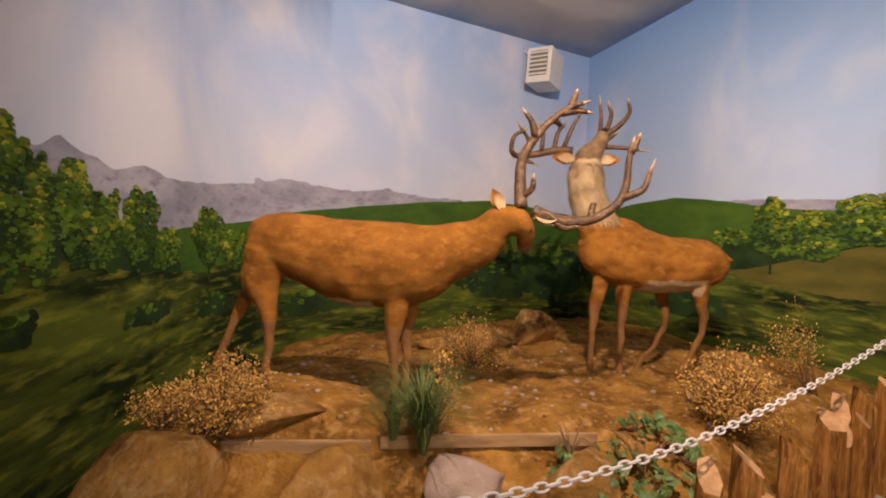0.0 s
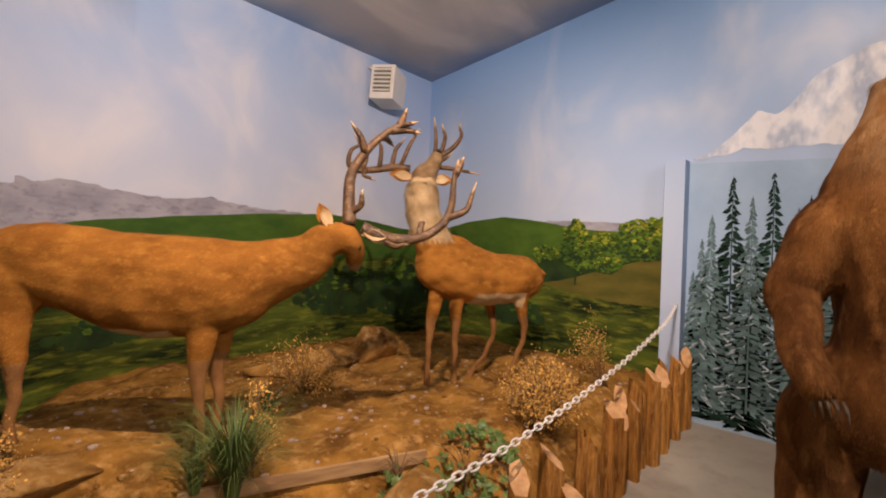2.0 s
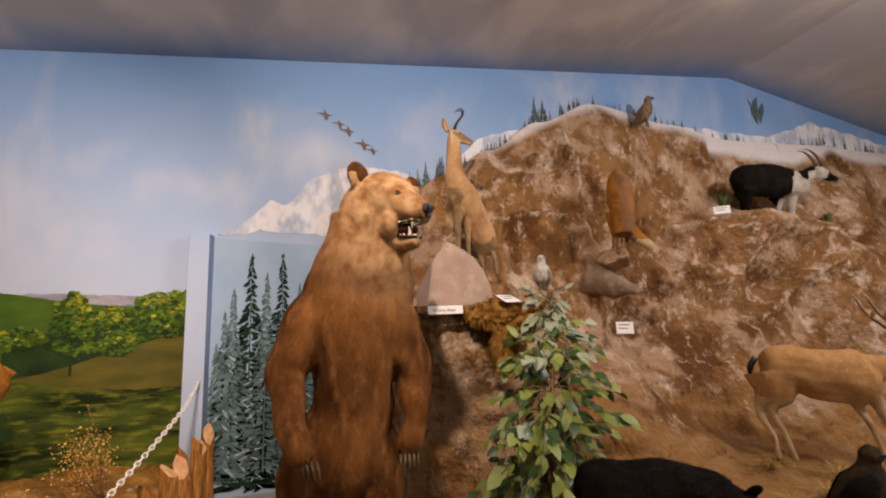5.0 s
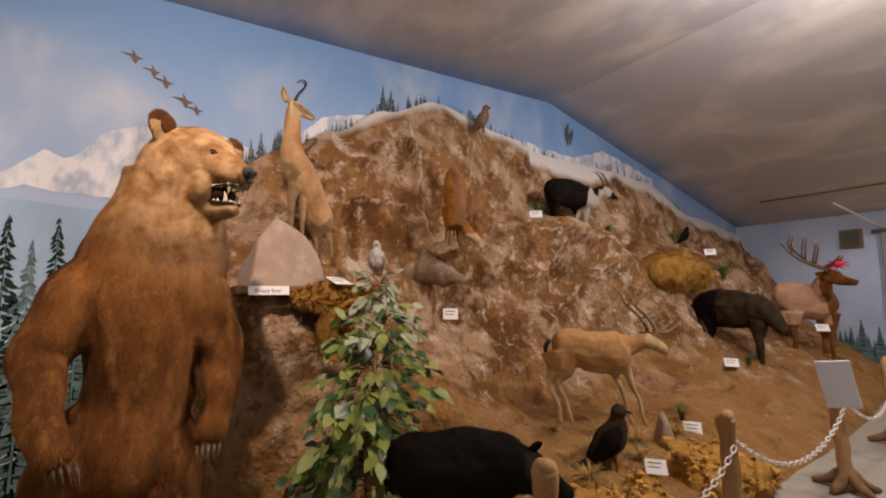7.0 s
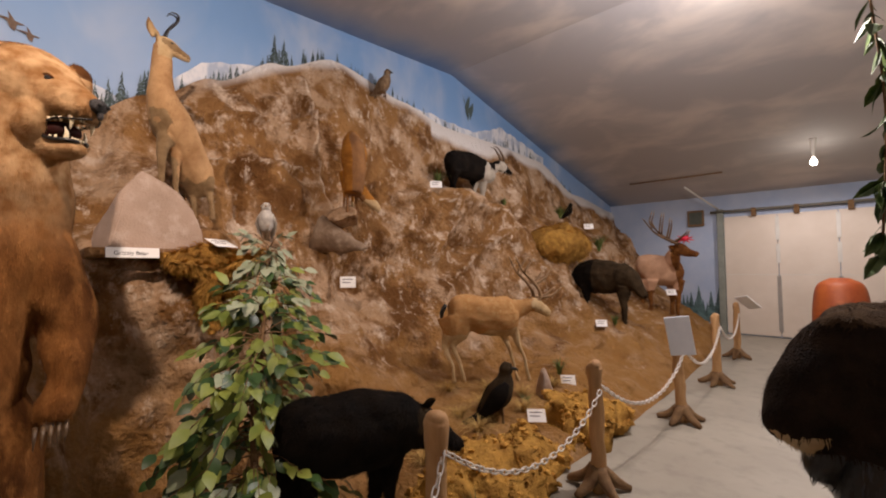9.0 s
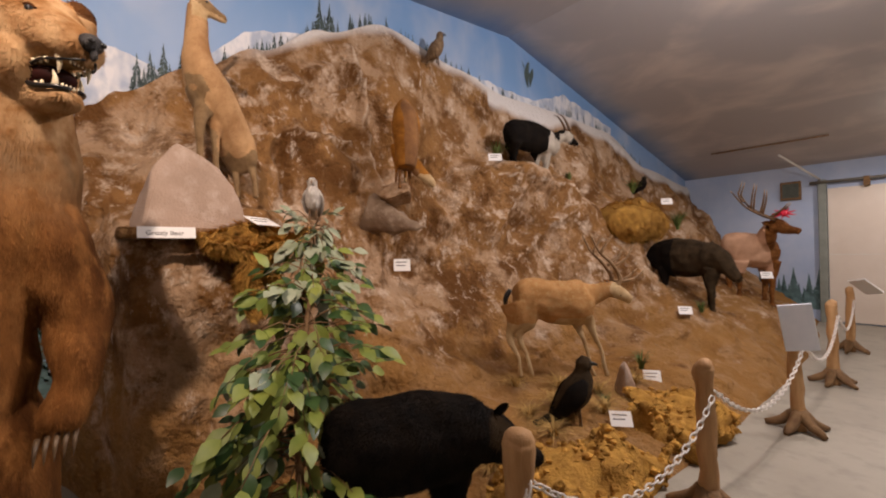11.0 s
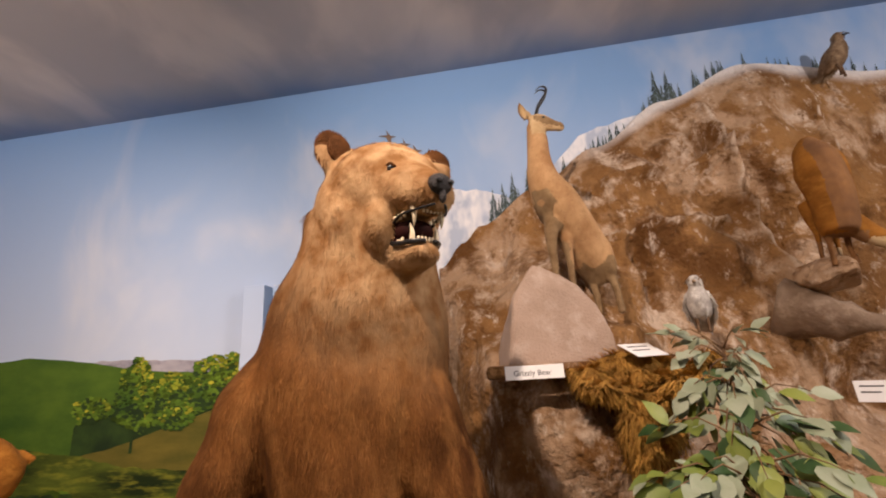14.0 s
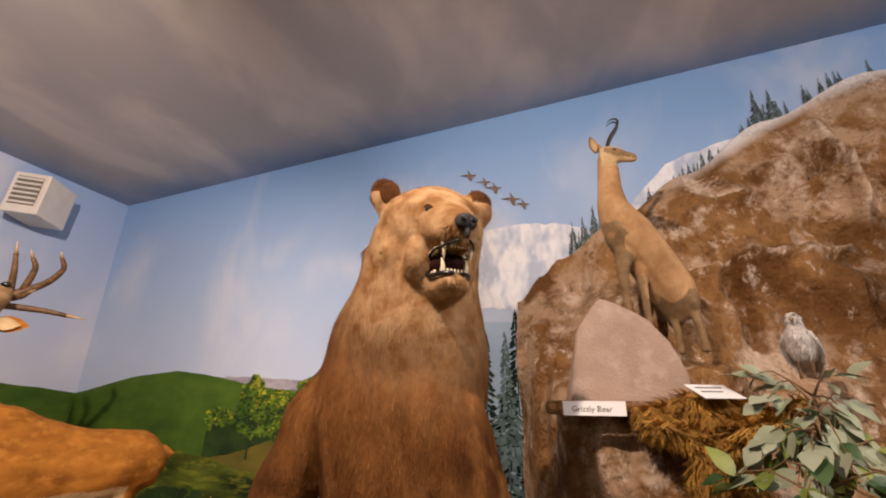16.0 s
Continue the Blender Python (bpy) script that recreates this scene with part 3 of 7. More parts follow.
TREE_MATS = [DARK_GREEN, LEAF_PAINT, LEAF_PAINT, YELLOW_PAINT]
dabs("mural_trees", "north", [(0.35, 1.42, 0.22, 0.24, 200)], TREE_MATS, 5, "painted leafy green and yellow trees", 0.04, 3)
dabs("mural_side_trees", "side", [(2.32, 1.80, 0.20, 0.60, 520), (2.52, 1.72, 0.17, 0.48, 420), (2.7, 1.62, 0.15, 0.40, 340), (2.9, 1.64, 0.16, 0.36, 320), (3.10, 1.54, 0.17, 0.30, 260), (3.4, 1.58, 0.23, 0.34, 420), (3.7, 1.42, 0.22, 0.20, 180), (4.3, 1.50, 0.27, 0.31, 380), (4.7, 1.38, 0.30, 0.22, 220)], TREE_MATS, 5, "tall painted green and yellow trees", 0.017, 4, 2.2)
dabs("mural_side_shrubs", "side", [(2.55, 1.1, 0.14, 0.1, 90), (3.5, 0.98, 0.3, 0.08, 120), (4.4, 0.9, 0.3, 0.12, 120)], [DARK_GREEN, DARK_GREEN, LEAF_PAINT], 5, "painted dark shrubs in a meadow", 0.03, 14)
dabs("mural_trees", "east", [(2.35, 1.72, 0.24, 0.40, 380), (1.6, 1.78, 0.38, 0.26, 380), (2.0, 1.68, 0.34, 0.28, 300), (2.75, 1.62, 0.2, 0.14, 130), (2.05, 1.52, 0.3, 0.12, 130), (1.45, 1.88, 0.12, 0.2, 120)], TREE_MATS, 6.5, "painted leafy green and yellow trees", 0.020, 5, 2.4)
dabs("mural_shrubs", "north", [(3.6, 1.0, 1.0, 0.42, 420), (4.5, 1.0, 0.6, 0.5, 300), (0.8, 0.75, 0.5, 0.14, 120)], [DARK_GREEN, DARK_GREEN, DARK_GREEN, LEAF_PAINT], 5, "painted dark green shrubs in shade", 0.055, 6)
dabs("mural_shrubs", "east", [(4.4, 1.0, 0.6, 0.5, 320), (3.2, 0.8, 0.5, 0.18, 160)], [DARK_GREEN, DARK_GREEN, DARK_GREEN, LEAF_PAINT], 6.5, "painted dark green shrubs in shade", 0.055, 7)
bm = bmesh.new()
for wall, u, v0, v1, w in (("side", 3.4, 1.22, 1.5, 0.016), ("side", 4.3, 1.12, 1.4, 0.016), ("east", 2.35, 1.25, 1.6, 0.014), ("east", 2.7, 1.3, 1.55, 0.012)):
    bm.faces.new([bm.verts.new(on_wall(wall, u + a, b, 4.7 if wall != "east" else 6.2)) for a, b in ((-w, v0), (w, v0), (w * 0.6, v1), (-w * 0.6, v1))])
thing("mural_trunks", bm, DARK_GREEN, "painted dark tree trunks", "mural", kind="structure", smooth=False)

# The pale blue pier that ends the deer scene, and the panel of snowy pines beside it.
bm = bmesh.new()
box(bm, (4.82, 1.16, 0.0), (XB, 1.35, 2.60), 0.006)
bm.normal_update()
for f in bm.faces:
    # The side turned to -y gets a darker blue: its shade is put into the colour.
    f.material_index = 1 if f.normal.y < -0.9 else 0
thing("pier", bm, [SKY_EAST, material("shaded_side_blue", (0.16, 0.24, 0.38), 0.6, (0.22, 0.30, 0.44), 2.0)], "narrow pale blue painted pier at the end of the deer scene", "pier", kind="structure", smooth=False)
strip("mural_snow_field", "east", -1.6, 1.16, through_points([(-1.6, 2.4), (0, 2.5), (1.16, 2.58)], 0.0, 3, 9), flat(0.0), 1, HAZE, "painted pale snow field")
strip("mural_snow_peak", "east", -1.5, 1.15, through_points([(-1.5, 3.12), (-0.89, 3.37), (-0.49, 3.43), (-0.11, 3.40), (0.1, 3.30), (0.23, 3.23), (0.36, 3.04), (0.47, 2.94), (0.61, 3.01), (0.81, 2.81), (0.97, 2.67), (1.15, 2.61)], 0.018, 7, 10), through_points([(-1.5, 2.5), (0, 2.62), (0.6, 2.66), (1.15, 2.6)], 0.05, 5, 11), 2, SNOW_PAINT, "painted snow-covered mountain peaks")


def painted_pines(name, rows, mats, layer, label, seed=1, wall="east", spread=0.125, tiers=24, snowy=0.0):
    """Painted conifers: a thin stem with many short drooping brush strokes, some loaded with snow; (u, foot, height, tone)."""
    rng = random.Random(seed)
    bm = bmesh.new()
    for u, foot, h, k in rows:
        n = max(6, int(h * tiers))
        d = h / n

        def stroke(pts, tone, lift):
            vs = [bm.verts.new(on_wall(wall, u + a, foot + b, layer + k * 0.25 + lift)) for a, b in pts]
            bm.faces.new(vs).material_index = tone
        w0 = 0.006 * min(1.5, h)
        stroke([(-w0, 0), (w0, 0), (w0 * 0.3, h), (-w0 * 0.3, h)], k, 0.0)
        for i in range(n):
            f = (i + 0.6) / n
            v = h * (1 - f)
            w = (0.010 * h + spread * h * f ** 0.85) * rng.uniform(0.72, 1.25)
            for sgn in (-1, 1):
                for j in range(1 if f < 0.25 else 2 if f < 0.6 else 3):
                    a = w * (j + rng.uniform(0.0, 0.5)) / 3
                    e = min(w, a + w * rng.uniform(0.42, 0.75))
                    drop = d * rng.uniform(0.5, 1.1)
                    t = d * rng.uniform(0.50, 0.85)
                    v0 = v - (a / max(w, 1e-4)) * d * 0.9 + rng.uniform(-0.3, 0.3) * d
                    stroke([(sgn * a, v0 + t * 0.5), (sgn * (a + e) / 2, v0 + t * 0.45 - drop * 0.3), (sgn * e, v0 - drop), (sgn * (a + e) / 2, v0 - t - drop * 0.35), (sgn * a, v0 - t * 0.6)], k, 0.05 + 0.1 * f)
                    if snowy and rng.random() < snowy * (1.5 if k else 1.0) and j:
                        stroke([(sgn * (a * 0.7 + e * 0.3), v0 + t * 0.45), (sgn * e * 0.98, v0 - drop * 0.55), (sgn * e, v0 - drop), (sgn * (a + e) / 2, v0 - t * 0.15)], len(mats) - 1, 0.2)
    return thing(name, bm, mats, label, "mural", kind="structure", smooth=False)


SNOW_DAB = material("painted_snow_dabs", (0.60, 0.68, 0.74), 0.75, (0.46, 0.55, 0.63), 9, island=0.15)
painted_pines("mural_pines", [(1.10, 0.15, 1.35, 1), (1.03, 0.2, 1.62, 1), (0.95, 0.2, 1.86, 1), (0.63, 0.2, 2.02, 1), (0.30, 0.3, 1.8, 1), (0.05, 0.3, 1.9, 1), (-0.25, 0.4, 2.0, 1), (0.88, 0.10, 1.5, 0), (0.785, 0.08, 2.34, 0), (0.475, 0.08, 2.34, 0), (0.60, 0.08, 1.3, 0), (0.22, 0.1, 2.1, 0), (-0.08, 0.1, 2.3, 0), (-0.35, 0.2, 2.4, 0)], [PINE_PAINT, FAR_PINE, SNOW_DAB], 4, "painted dark snow-dusted pine trees", 2, snowy=0.13)

# ---- the rock mountain ----
SKYLINE = through_points([(-12.4, 3.35), (-11.5, 3.42), (-10.0, 3.66), (-8.8, 4.04), (-7.6, 4.25), (-6.8, 4.07), (-6.4, 4.02), (-5.75, 4.09), (-4.8, 4.23), (-4.05, 4.34), (-3.5, 4.45), (-3.0, 4.35), (-2.67, 4.16), (-2.2, 3.9), (-1.64, 3.54), (-1.1, 3.2), (-0.75, 3.02), (-0.4, 2.86)])
rr_ = random.Random(77)
RIDGE_TREES = []
yy = -0.92
while yy > -10.4:
    tall = 0.34 if yy > -1.7 else 0.20
    RIDGE_TREES.append((yy, SKYLINE(yy) - 0.06, tall * rr_.uniform(0.5, 1.15), 0))
    yy -= rr_.choice((0.03, 0.045, 0.05, 0.07, 0.07, 0.10, 0.22))
RIDGE_TREES += [(-2.58, 3.92, 0.58, 0), (-2.70, 3.98, 0.50, 0), (-2.50, 3.95, 0.28, 0), (-2.64, 3.98, 0.36, 0), (-2.8, 4.05, 0.28, 0), (-2.42, 3.9, 0.22, 0)]
painted_pines("mural_ridge_pines", RIDGE_TREES, [RIDGE_PINE], 4, "row of small painted conifers along the ridge", 5, spread=0.17, tiers=34)
strip("mural_far_peaks", "east", -9.0, -1.2, through_points([(-9, 4.2), (-7.3, 4.5), (-6.4, 4.2), (-5, 4.25), (-3.2, 4.2), (-2.4, 4.05), (-2.1, 3.98), (-1.75, 3.84), (-1.5, 3.55), (-1.2, 3.1)], 0.05, 5, 12), through_points([(-9, 3.6), (-1.2, 2.9)]), 2.5, SNOW_PAINT, "painted distant snowy peaks")

PROFILES = [
    (-0.40, [(4.75, 0), (4.70, 0.8), (4.62, 1.6), (4.55, 2.0), (4.65, 2.35), (4.82, 2.5), (4.96, 2.66)]),
    (-0.62, [(4.2, 0), (4.15, 0.8), (4.05, 1.62), (4.2, 1.85), (4.45, 2.2), (4.78, 2.55), (4.95, 2.88)]),
    (-0.78, [(3.62, 0), (3.60, 0.8), (3.58, 1.72), (3.85, 1.80), (4.3, 2.0), (4.75, 2.6), (4.93, 3.02)]),
    (-1.32, [(3.42, 0), (3.40, 0.9), (3.42, 1.74), (3.8, 1.85), (4.25, 2.2), (4.7, 2.9), (4.93, 3.35)]),
    (-1.9, [(2.9, 0), (3.6, 0.4), (3.85, 1.0), (4.1, 1.7), (4.4, 2.5), (4.7, 3.2), (4.93, 3.7)]),
    (-2.6, [(2.2, 0), (3.3, 0.3), (4.05, 1.0), (4.3, 1.8), (4.55, 2.7), (4.75, 3.5), (4.93, 4.12)]),
    (-3.4, [(1.85, 0), (2.5, 0.24), (3.5, 0.42), (4.45, 1.3), (4.45, 1.95), (4.6, 3.1), (4.93, 4.44)]),
    (-4.6, [(1.8, 0), (2.4, 0.28), (3.5, 0.48), (4.35, 1.6), (4.42, 2.72), (4.72, 3.0), (4.93, 4.24)]),
    (-5.6, [(1.8, 0), (2.5, 0.38), (3.4, 0.62), (4.1, 1.6), (4.28, 2.78), (4.75, 3.0), (4.93, 4.08)]),
    (-7.0, [(1.8, 0), (2.4, 0.45), (3.0, 0.80), (3.7, 1.45), (3.95, 2.15), (4.6, 3.0), (4.93, 4.1)]),
    (-8.6, [(1.85, 0), (2.3, 0.5), (3.0, 0.85), (3.7, 1.3), (4.1, 2.1), (4.6, 2.95), (4.93, 4.06)]),
    (-10.5, [(2.0, 0), (2.4, 0.4), (3.0, 0.8), (3.7, 1.3), (4.1, 2.0), (4.6, 2.8), (4.93, 3.52)]),
    (-12.95, [(2.3, 0), (2.7, 0.3), (3.2, 0.7), (3.8, 1.2), (4.2, 1.9), (4.65, 2.7), (4.93, 3.3)]),
]


# Ridges and folds of the plaster cloth: two ends (y, z), how far it stands out, its half width.
FOLDS = [((-2.90, 4.0), (-2.93, 2.90), 0.13, 0.09), ((-2.93, 2.95), (-3.05, 2.25), 0.12, 0.12), ((-1.85, 3.18), (-2.88, 3.42), 0.10, 0.07), ((-1.5, 2.72), (-2.75, 2.86), 0.07, 0.06),
         ((-3.86, 4.15), (-3.72, 3.25), 0.08, 0.07), ((-2.6, 0.95), (-3.5, 0.45), 0.05, 0.06), ((-4.9, 1.55), (-6.1, 2.25), 0.12, 0.12), ((-4.2, 2.72), (-6.8, 2.62), 0.10, 0.12),
         ((-2.2, 2.2), (-2.5, 1.5), 0.08, 0.10), ((-5.2, 2.5), (-4.6, 1.7), 0.07, 0.08), ((-3.6, 2.6), (-4.4, 2.1), 0.07, 0.07), ((-1.3, 3.05), (-1.7, 2.5), 0.06, 0.08), ((-6.4, 1.9), (-7.2, 1.2), 0.08, 0.10),
         ((-2.76, 3.72), (-2.78, 3.52), -0.20, 0.12), ((-1.95, 2.75), (-2.0, 2.25), -0.14, 0.09), ((-3.15, 3.2), (-3.12, 2.6), -0.12, 0.12), ((-2.4, 3.1), (-2.7, 3.0), -0.08, 0.12), ((-5.0, 2.1), (-5.6, 2.0), -0.10, 0.10)]


def folds(y, z):
    """How far the folds push the face out here, and how much of a raised crease it is."""
    out, crease = 0.0, 0.0
    for (ya, za), (yb, zb), h, w in FOLDS:
        if not (min(ya, yb) - w < y < max(ya, yb) + w and min(za, zb) - w < z < max(za, zb) + w):
            continue
        wy, wz = y + 0.05 * noise.noise(Vector((z * 4, h * 50, 0))), z + 0.05 * noise.noise(Vector((y * 4, h * 50, 7)))
        t = max(0.0, min(1.0, ((wy - ya) * (yb - ya) + (wz - za) * (zb - za)) / ((yb - ya) ** 2 + (zb - za) ** 2)))
        k = max(0.0, 1 - math.hypot(wy - ya - t * (yb - ya), wz - za - t * (zb - za)) / w)
        out += h * k * k * (3 - 2 * k)
        if h > 0:
            crease = max(crease, k ** 3)
    return out, crease


def rock_at(y, s):
    """A point of the mountain's face: y along the wall, s from its foot (0) to its crest (1)."""
    for (ya, a), (yb, b) in zip(PROFILES, PROFILES[1:]):
        if yb <= y:
            break
    f = min(1.0, max(0.0, (ya - y) / (ya - yb)))
    f = f * f * (3 - 2 * f)
    pts = [((1 - f) * p[0] + f * q[0], (1 - f) * p[1] + f * q[1]) for p, q in zip(a, b)]
    k = min(5, int(s * 6))
    t = s * 6 - k
    g = [pts[max(0, k - 1)], pts[k], pts[k + 1], pts[min(6, k + 2)]]
    w = 0.5 * np.array([-t + 2 * t * t - t ** 3, 2 - 5 * t * t + 3 * t ** 3, t + 4 * t * t - 3 * t ** 3, -t * t + t ** 3])
    x, z = (sum(w[i] * g[i][j] for i in range(4)) for j in (0, 1))
    q = Vector((y, z, x))
    soft = min(1.0, 6 * (1 - s)) * min(1.0, 8 * s + 0.1)
    d = 0.20 * noise.noise(q * 1.3 + Vector((4, 0, 0))) + 0.10 * noise.noise(q * 3.1) + 0.035 * noise.noise(q * 8.0) + 0.05 * abs(noise.noise(q * 2.3 + Vector((9, 9, 1))))
    v1, v2 = noise.voronoi(q * 1.5 + Vector((noise.noise(q * 2), 0, noise.noise(q * 2 + Vector((5, 5, 5))))) * 0.5)[0][:2]
    d += 0.20 * (0.45 - v1) + 0.05 * min(0.3, v2 - v1) + 0.06 * (0.3 - abs(noise.noise(q * 4.3 + Vector((2, 7, 5))))) - 0.02
    d += folds(y, z)[0] * 1.2
    return Vector((min(XB - 0.012, x - d * soft * 0.8), y, max(-0.02, z + 0.35 * d * soft)))


NY, NS = 420, 130
verts = [rock_at(-0.40 - (12.95 - 0.40) * (i / NY) ** 1.3, j / NS) for i in range(NY + 1) for j in range(NS + 1)]
me = bpy.data.meshes.new("rock_mountain")
side = [Vector((XB - 0.012, -0.38, v.z)) for v in verts[:NS + 1]]
faces = [(i * (NS + 1) + j, (i + 1) * (NS + 1) + j, (i + 1) * (NS + 1) + j + 1, i * (NS + 1) + j + 1) for i in range(NY) for j in range(NS)]
base = len(verts)
faces += [(j, j + 1, base + j + 1, base + j) for j in range(NS)]
me.from_pydata([tuple(v) for v in verts + side], [], faces)
snow = me.attributes.new("snow", "FLOAT", "POINT")
snow.data.foreach_set("value", [max(0.0, min(1.0, (v.z - (SKYLINE(v.y) - (0.16 if v.y > -5.2 else 0.34) - 0.12 * noise.noise(Vector((v.y * 2.2, 1, 0))))) / 0.12)) * (1.0 if v.y < -2.3 else max(0.0, (-1.7 - v.y) / 0.6)) for v in verts + side])

brush = me.attributes.new("brushed", "FLOAT", "POINT")
brush.data.foreach_set("value", [folds(v.y, v.z)[1] for v in verts + side])


def rock_paint():
    """Plaster rock: brown ground colour, dry-brushed beige and grey patches, dark wash in the hollows, snow on the crest."""
    m = material("plaster_rock", (0.28, 0.145, 0.052), 0.9, (0.180, 0.085, 0.027), 1.3, 1.0, 22, third=(0.30, 0.165, 0.070), contrast=(0.42, 0.58))
    n, l = m.node_tree.nodes, m.node_tree.links
    b = n["Principled BSDF"]
    old = b.inputs["Base Color"].links[0].from_socket
    geo = n.new("ShaderNodeNewGeometry")

    def layer(a, colour, sc, lo, hi, detail=8, rough=0.7, stretch=(1, 1, 1)):
        mp = n.new("ShaderNodeMapping")
        mp.inputs["Scale"].default_value = stretch
        l.new(geo.outputs["Position"], mp.inputs["Vector"])
        t = n.new("ShaderNodeTexNoise")
        t.inputs["Scale"].default_value, t.inputs["Detail"].default_value, t.inputs["Roughness"].default_value = sc, detail, rough
        t.inputs["Distortion"].default_value = 0.0
        l.new(mp.outputs["Vector"], t.inputs["Vector"])
        r = n.new("ShaderNodeMapRange")
        r.inputs["From Min"].default_value, r.inputs["From Max"].default_value = lo, hi
        l.new(t.outputs["Fac"], r.inputs["Value"])
        x = n.new("ShaderNodeMix")
        x.data_type = "RGBA"
        l.new(r.outputs["Result"], x.inputs["Factor"])
        l.new(a, x.inputs["A"])
        x.inputs["B"].default_value = (*colour, 1)
        return x.outputs["Result"]
    c = layer(old, (0.42, 0.28, 0.170), 1.8, 0.48, 0.575, 10, 0.62)
    c = layer(c, (0.56, 0.43, 0.315), 3.3, 0.53, 0.63, 11, 0.70)
    c = layer(c, (0.125, 0.055, 0.016), 1.2, 0.53, 0.61, 10, 0.66)
    c = layer(c, (0.66, 0.54, 0.42), 8.0, 0.57, 0.68, 11, 0.74, (1, 1, 0.6))
    c = layer(c, (0.160, 0.078, 0.026), 5.5, 0.56, 0.67, 11, 0.72)
    # pale dry brushing, broken up, along the raised folds
    ab = n.new("ShaderNodeAttribute")
    ab.attribute_name = "brushed"
    bn = n.new("ShaderNodeTexNoise")
    bn.inputs["Scale"].default_value, bn.inputs["Detail"].default_value = 9.0, 6
    l.new(geo.outputs["Position"], bn.inputs["Vector"])
    bs = n.new("ShaderNodeMath")
    bs.operation = "MULTIPLY"
    l.new(ab.outputs["Fac"], bs.inputs[0])
    l.new(bn.outputs["Fac"], bs.inputs[1])
    br = n.new("ShaderNodeMapRange")
    br.inputs["From Min"].default_value, br.inputs["From Max"].default_value = 0.26, 0.50
    br.inputs["To Max"].default_value = 0.75
    l.new(bs.outputs[0], br.inputs["Value"])
    bx = n.new("ShaderNodeMix")
    bx.data_type = "RGBA"
    l.new(br.outputs["Result"], bx.inputs["Factor"])
    l.new(c, bx.inputs["A"])
    bx.inputs["B"].default_value = (0.68, 0.57, 0.45, 1)
    c = bx.outputs["Result"]
    # peat and dust lying on the gentle lower slope
    up = n.new("ShaderNodeSeparateXYZ")
    l.new(geo.outputs["Position"], up.inputs["Vector"])
    pn = n.new("ShaderNodeTexNoise")
    pn.inputs["Scale"].default_value, pn.inputs["Detail"].default_value = 2.4, 9
    l.new(geo.outputs["Position"], pn.inputs["Vector"])
    pm = n.new("ShaderNodeMath")
    pm.operation = "MULTIPLY_ADD"
    l.new(pn.outputs["Fac"], pm.inputs[0])
    pm.inputs[1].default_value = 2.6
    l.new(up.outputs["Z"], pm.inputs[2])
    pr = n.new("ShaderNodeMapRange")
    pr.inputs["From Min"].default_value, pr.inputs["From Max"].default_value = 1.75, 2.35
    pr.inputs["To Min"].default_value, pr.inputs["To Max"].default_value = 0.85, 0.0
    l.new(pm.outputs[0], pr.inputs["Value"])
    px = n.new("ShaderNodeMix")
    px.data_type = "RGBA"
    l.new(pr.outputs["Result"], px.inputs["Factor"])
    l.new(c, px.inputs["A"])
    px.inputs["B"].default_value = (0.29, 0.150, 0.045, 1)
    c = px.outputs["Result"]
    b.inputs["Specular IOR Level"].default_value = 0.15
    relief = b.inputs["Normal"].links[0].from_node
    relief.inputs["Distance"].default_value = 0.03
    lump = n.new("ShaderNodeTexNoise")
    lump.inputs["Scale"].default_value, lump.inputs["Detail"].default_value, lump.inputs["Roughness"].default_value = 5.0, 6, 0.6
    l.new(geo.outputs["Position"], lump.inputs["Vector"])
    coarse = n.new("ShaderNodeBump")
    coarse.inputs["Strength"].default_value, coarse.inputs["Distance"].default_value = 0.7, 0.12
    l.new(lump.outputs["Fac"], coarse.inputs["Height"])
    l.new(coarse.outputs["Normal"], relief.inputs["Normal"])
    at = n.new("ShaderNodeAttribute")
    at.attribute_name = "snow"
    x = n.new("ShaderNodeMix")
    x.data_type = "RGBA"
    l.new(at.outputs["Fac"], x.inputs["Factor"])
    l.new(c, x.inputs["A"])
    x.inputs["B"].default_value = (0.74, 0.71, 0.68, 1)
    l.new(x.outputs["Result"], b.inputs["Base Color"])
    return m


ROCK_FACE = rock_paint()
me.materials.append(ROCK_FACE)
me.polygons.foreach_set("use_smooth", [True] * len(me.polygons))
tagged(new("rock_mountain", me), "sculpted brown rock mountainside with beige patches and a snowy crest", "rock", kind="structure")


def rock_point(y, z):
    """The place on the mountain's face at y and about that height."""
    return min((rock_at(y, k / 120) for k in range(121)), key=lambda p: abs(p.z - z))


def slope_z(x, y):
    """The height of the mountain's slope at x, y."""
    return min((rock_at(y, k / 160) for k in range(161)), key=lambda q: abs(q.x - x)).z


# ---- the raised ground of the deer scene ----
def ground_z(x, y):
    h = 0.44 + 0.20 * max(0.0, 1 - math.hypot(x - 0.25, y - 3.0) / 1.3) - 0.02 * y
    front = y - (2.62 - 0.46 * (x + 0.1)) if x < 2.1 else y - 1.27
    left = x + 0.78 - 0.55 * max(0.0, y - 2.6)
    e = min(front / 0.42, left / 0.30)
    e = max(-1.0, min(1.0, e))
    e = 0.5 + 0.5 * math.sin(e * math.pi / 2)
    q = Vector((x, y, 0.3))
    bumps = 0.05 * noise.noise(q * 2.2) + 0.03 * noise.noise(q * 5.0) + 0.012 * noise.noise(q * 14)
    return max(-0.01, (h + bumps) * e)


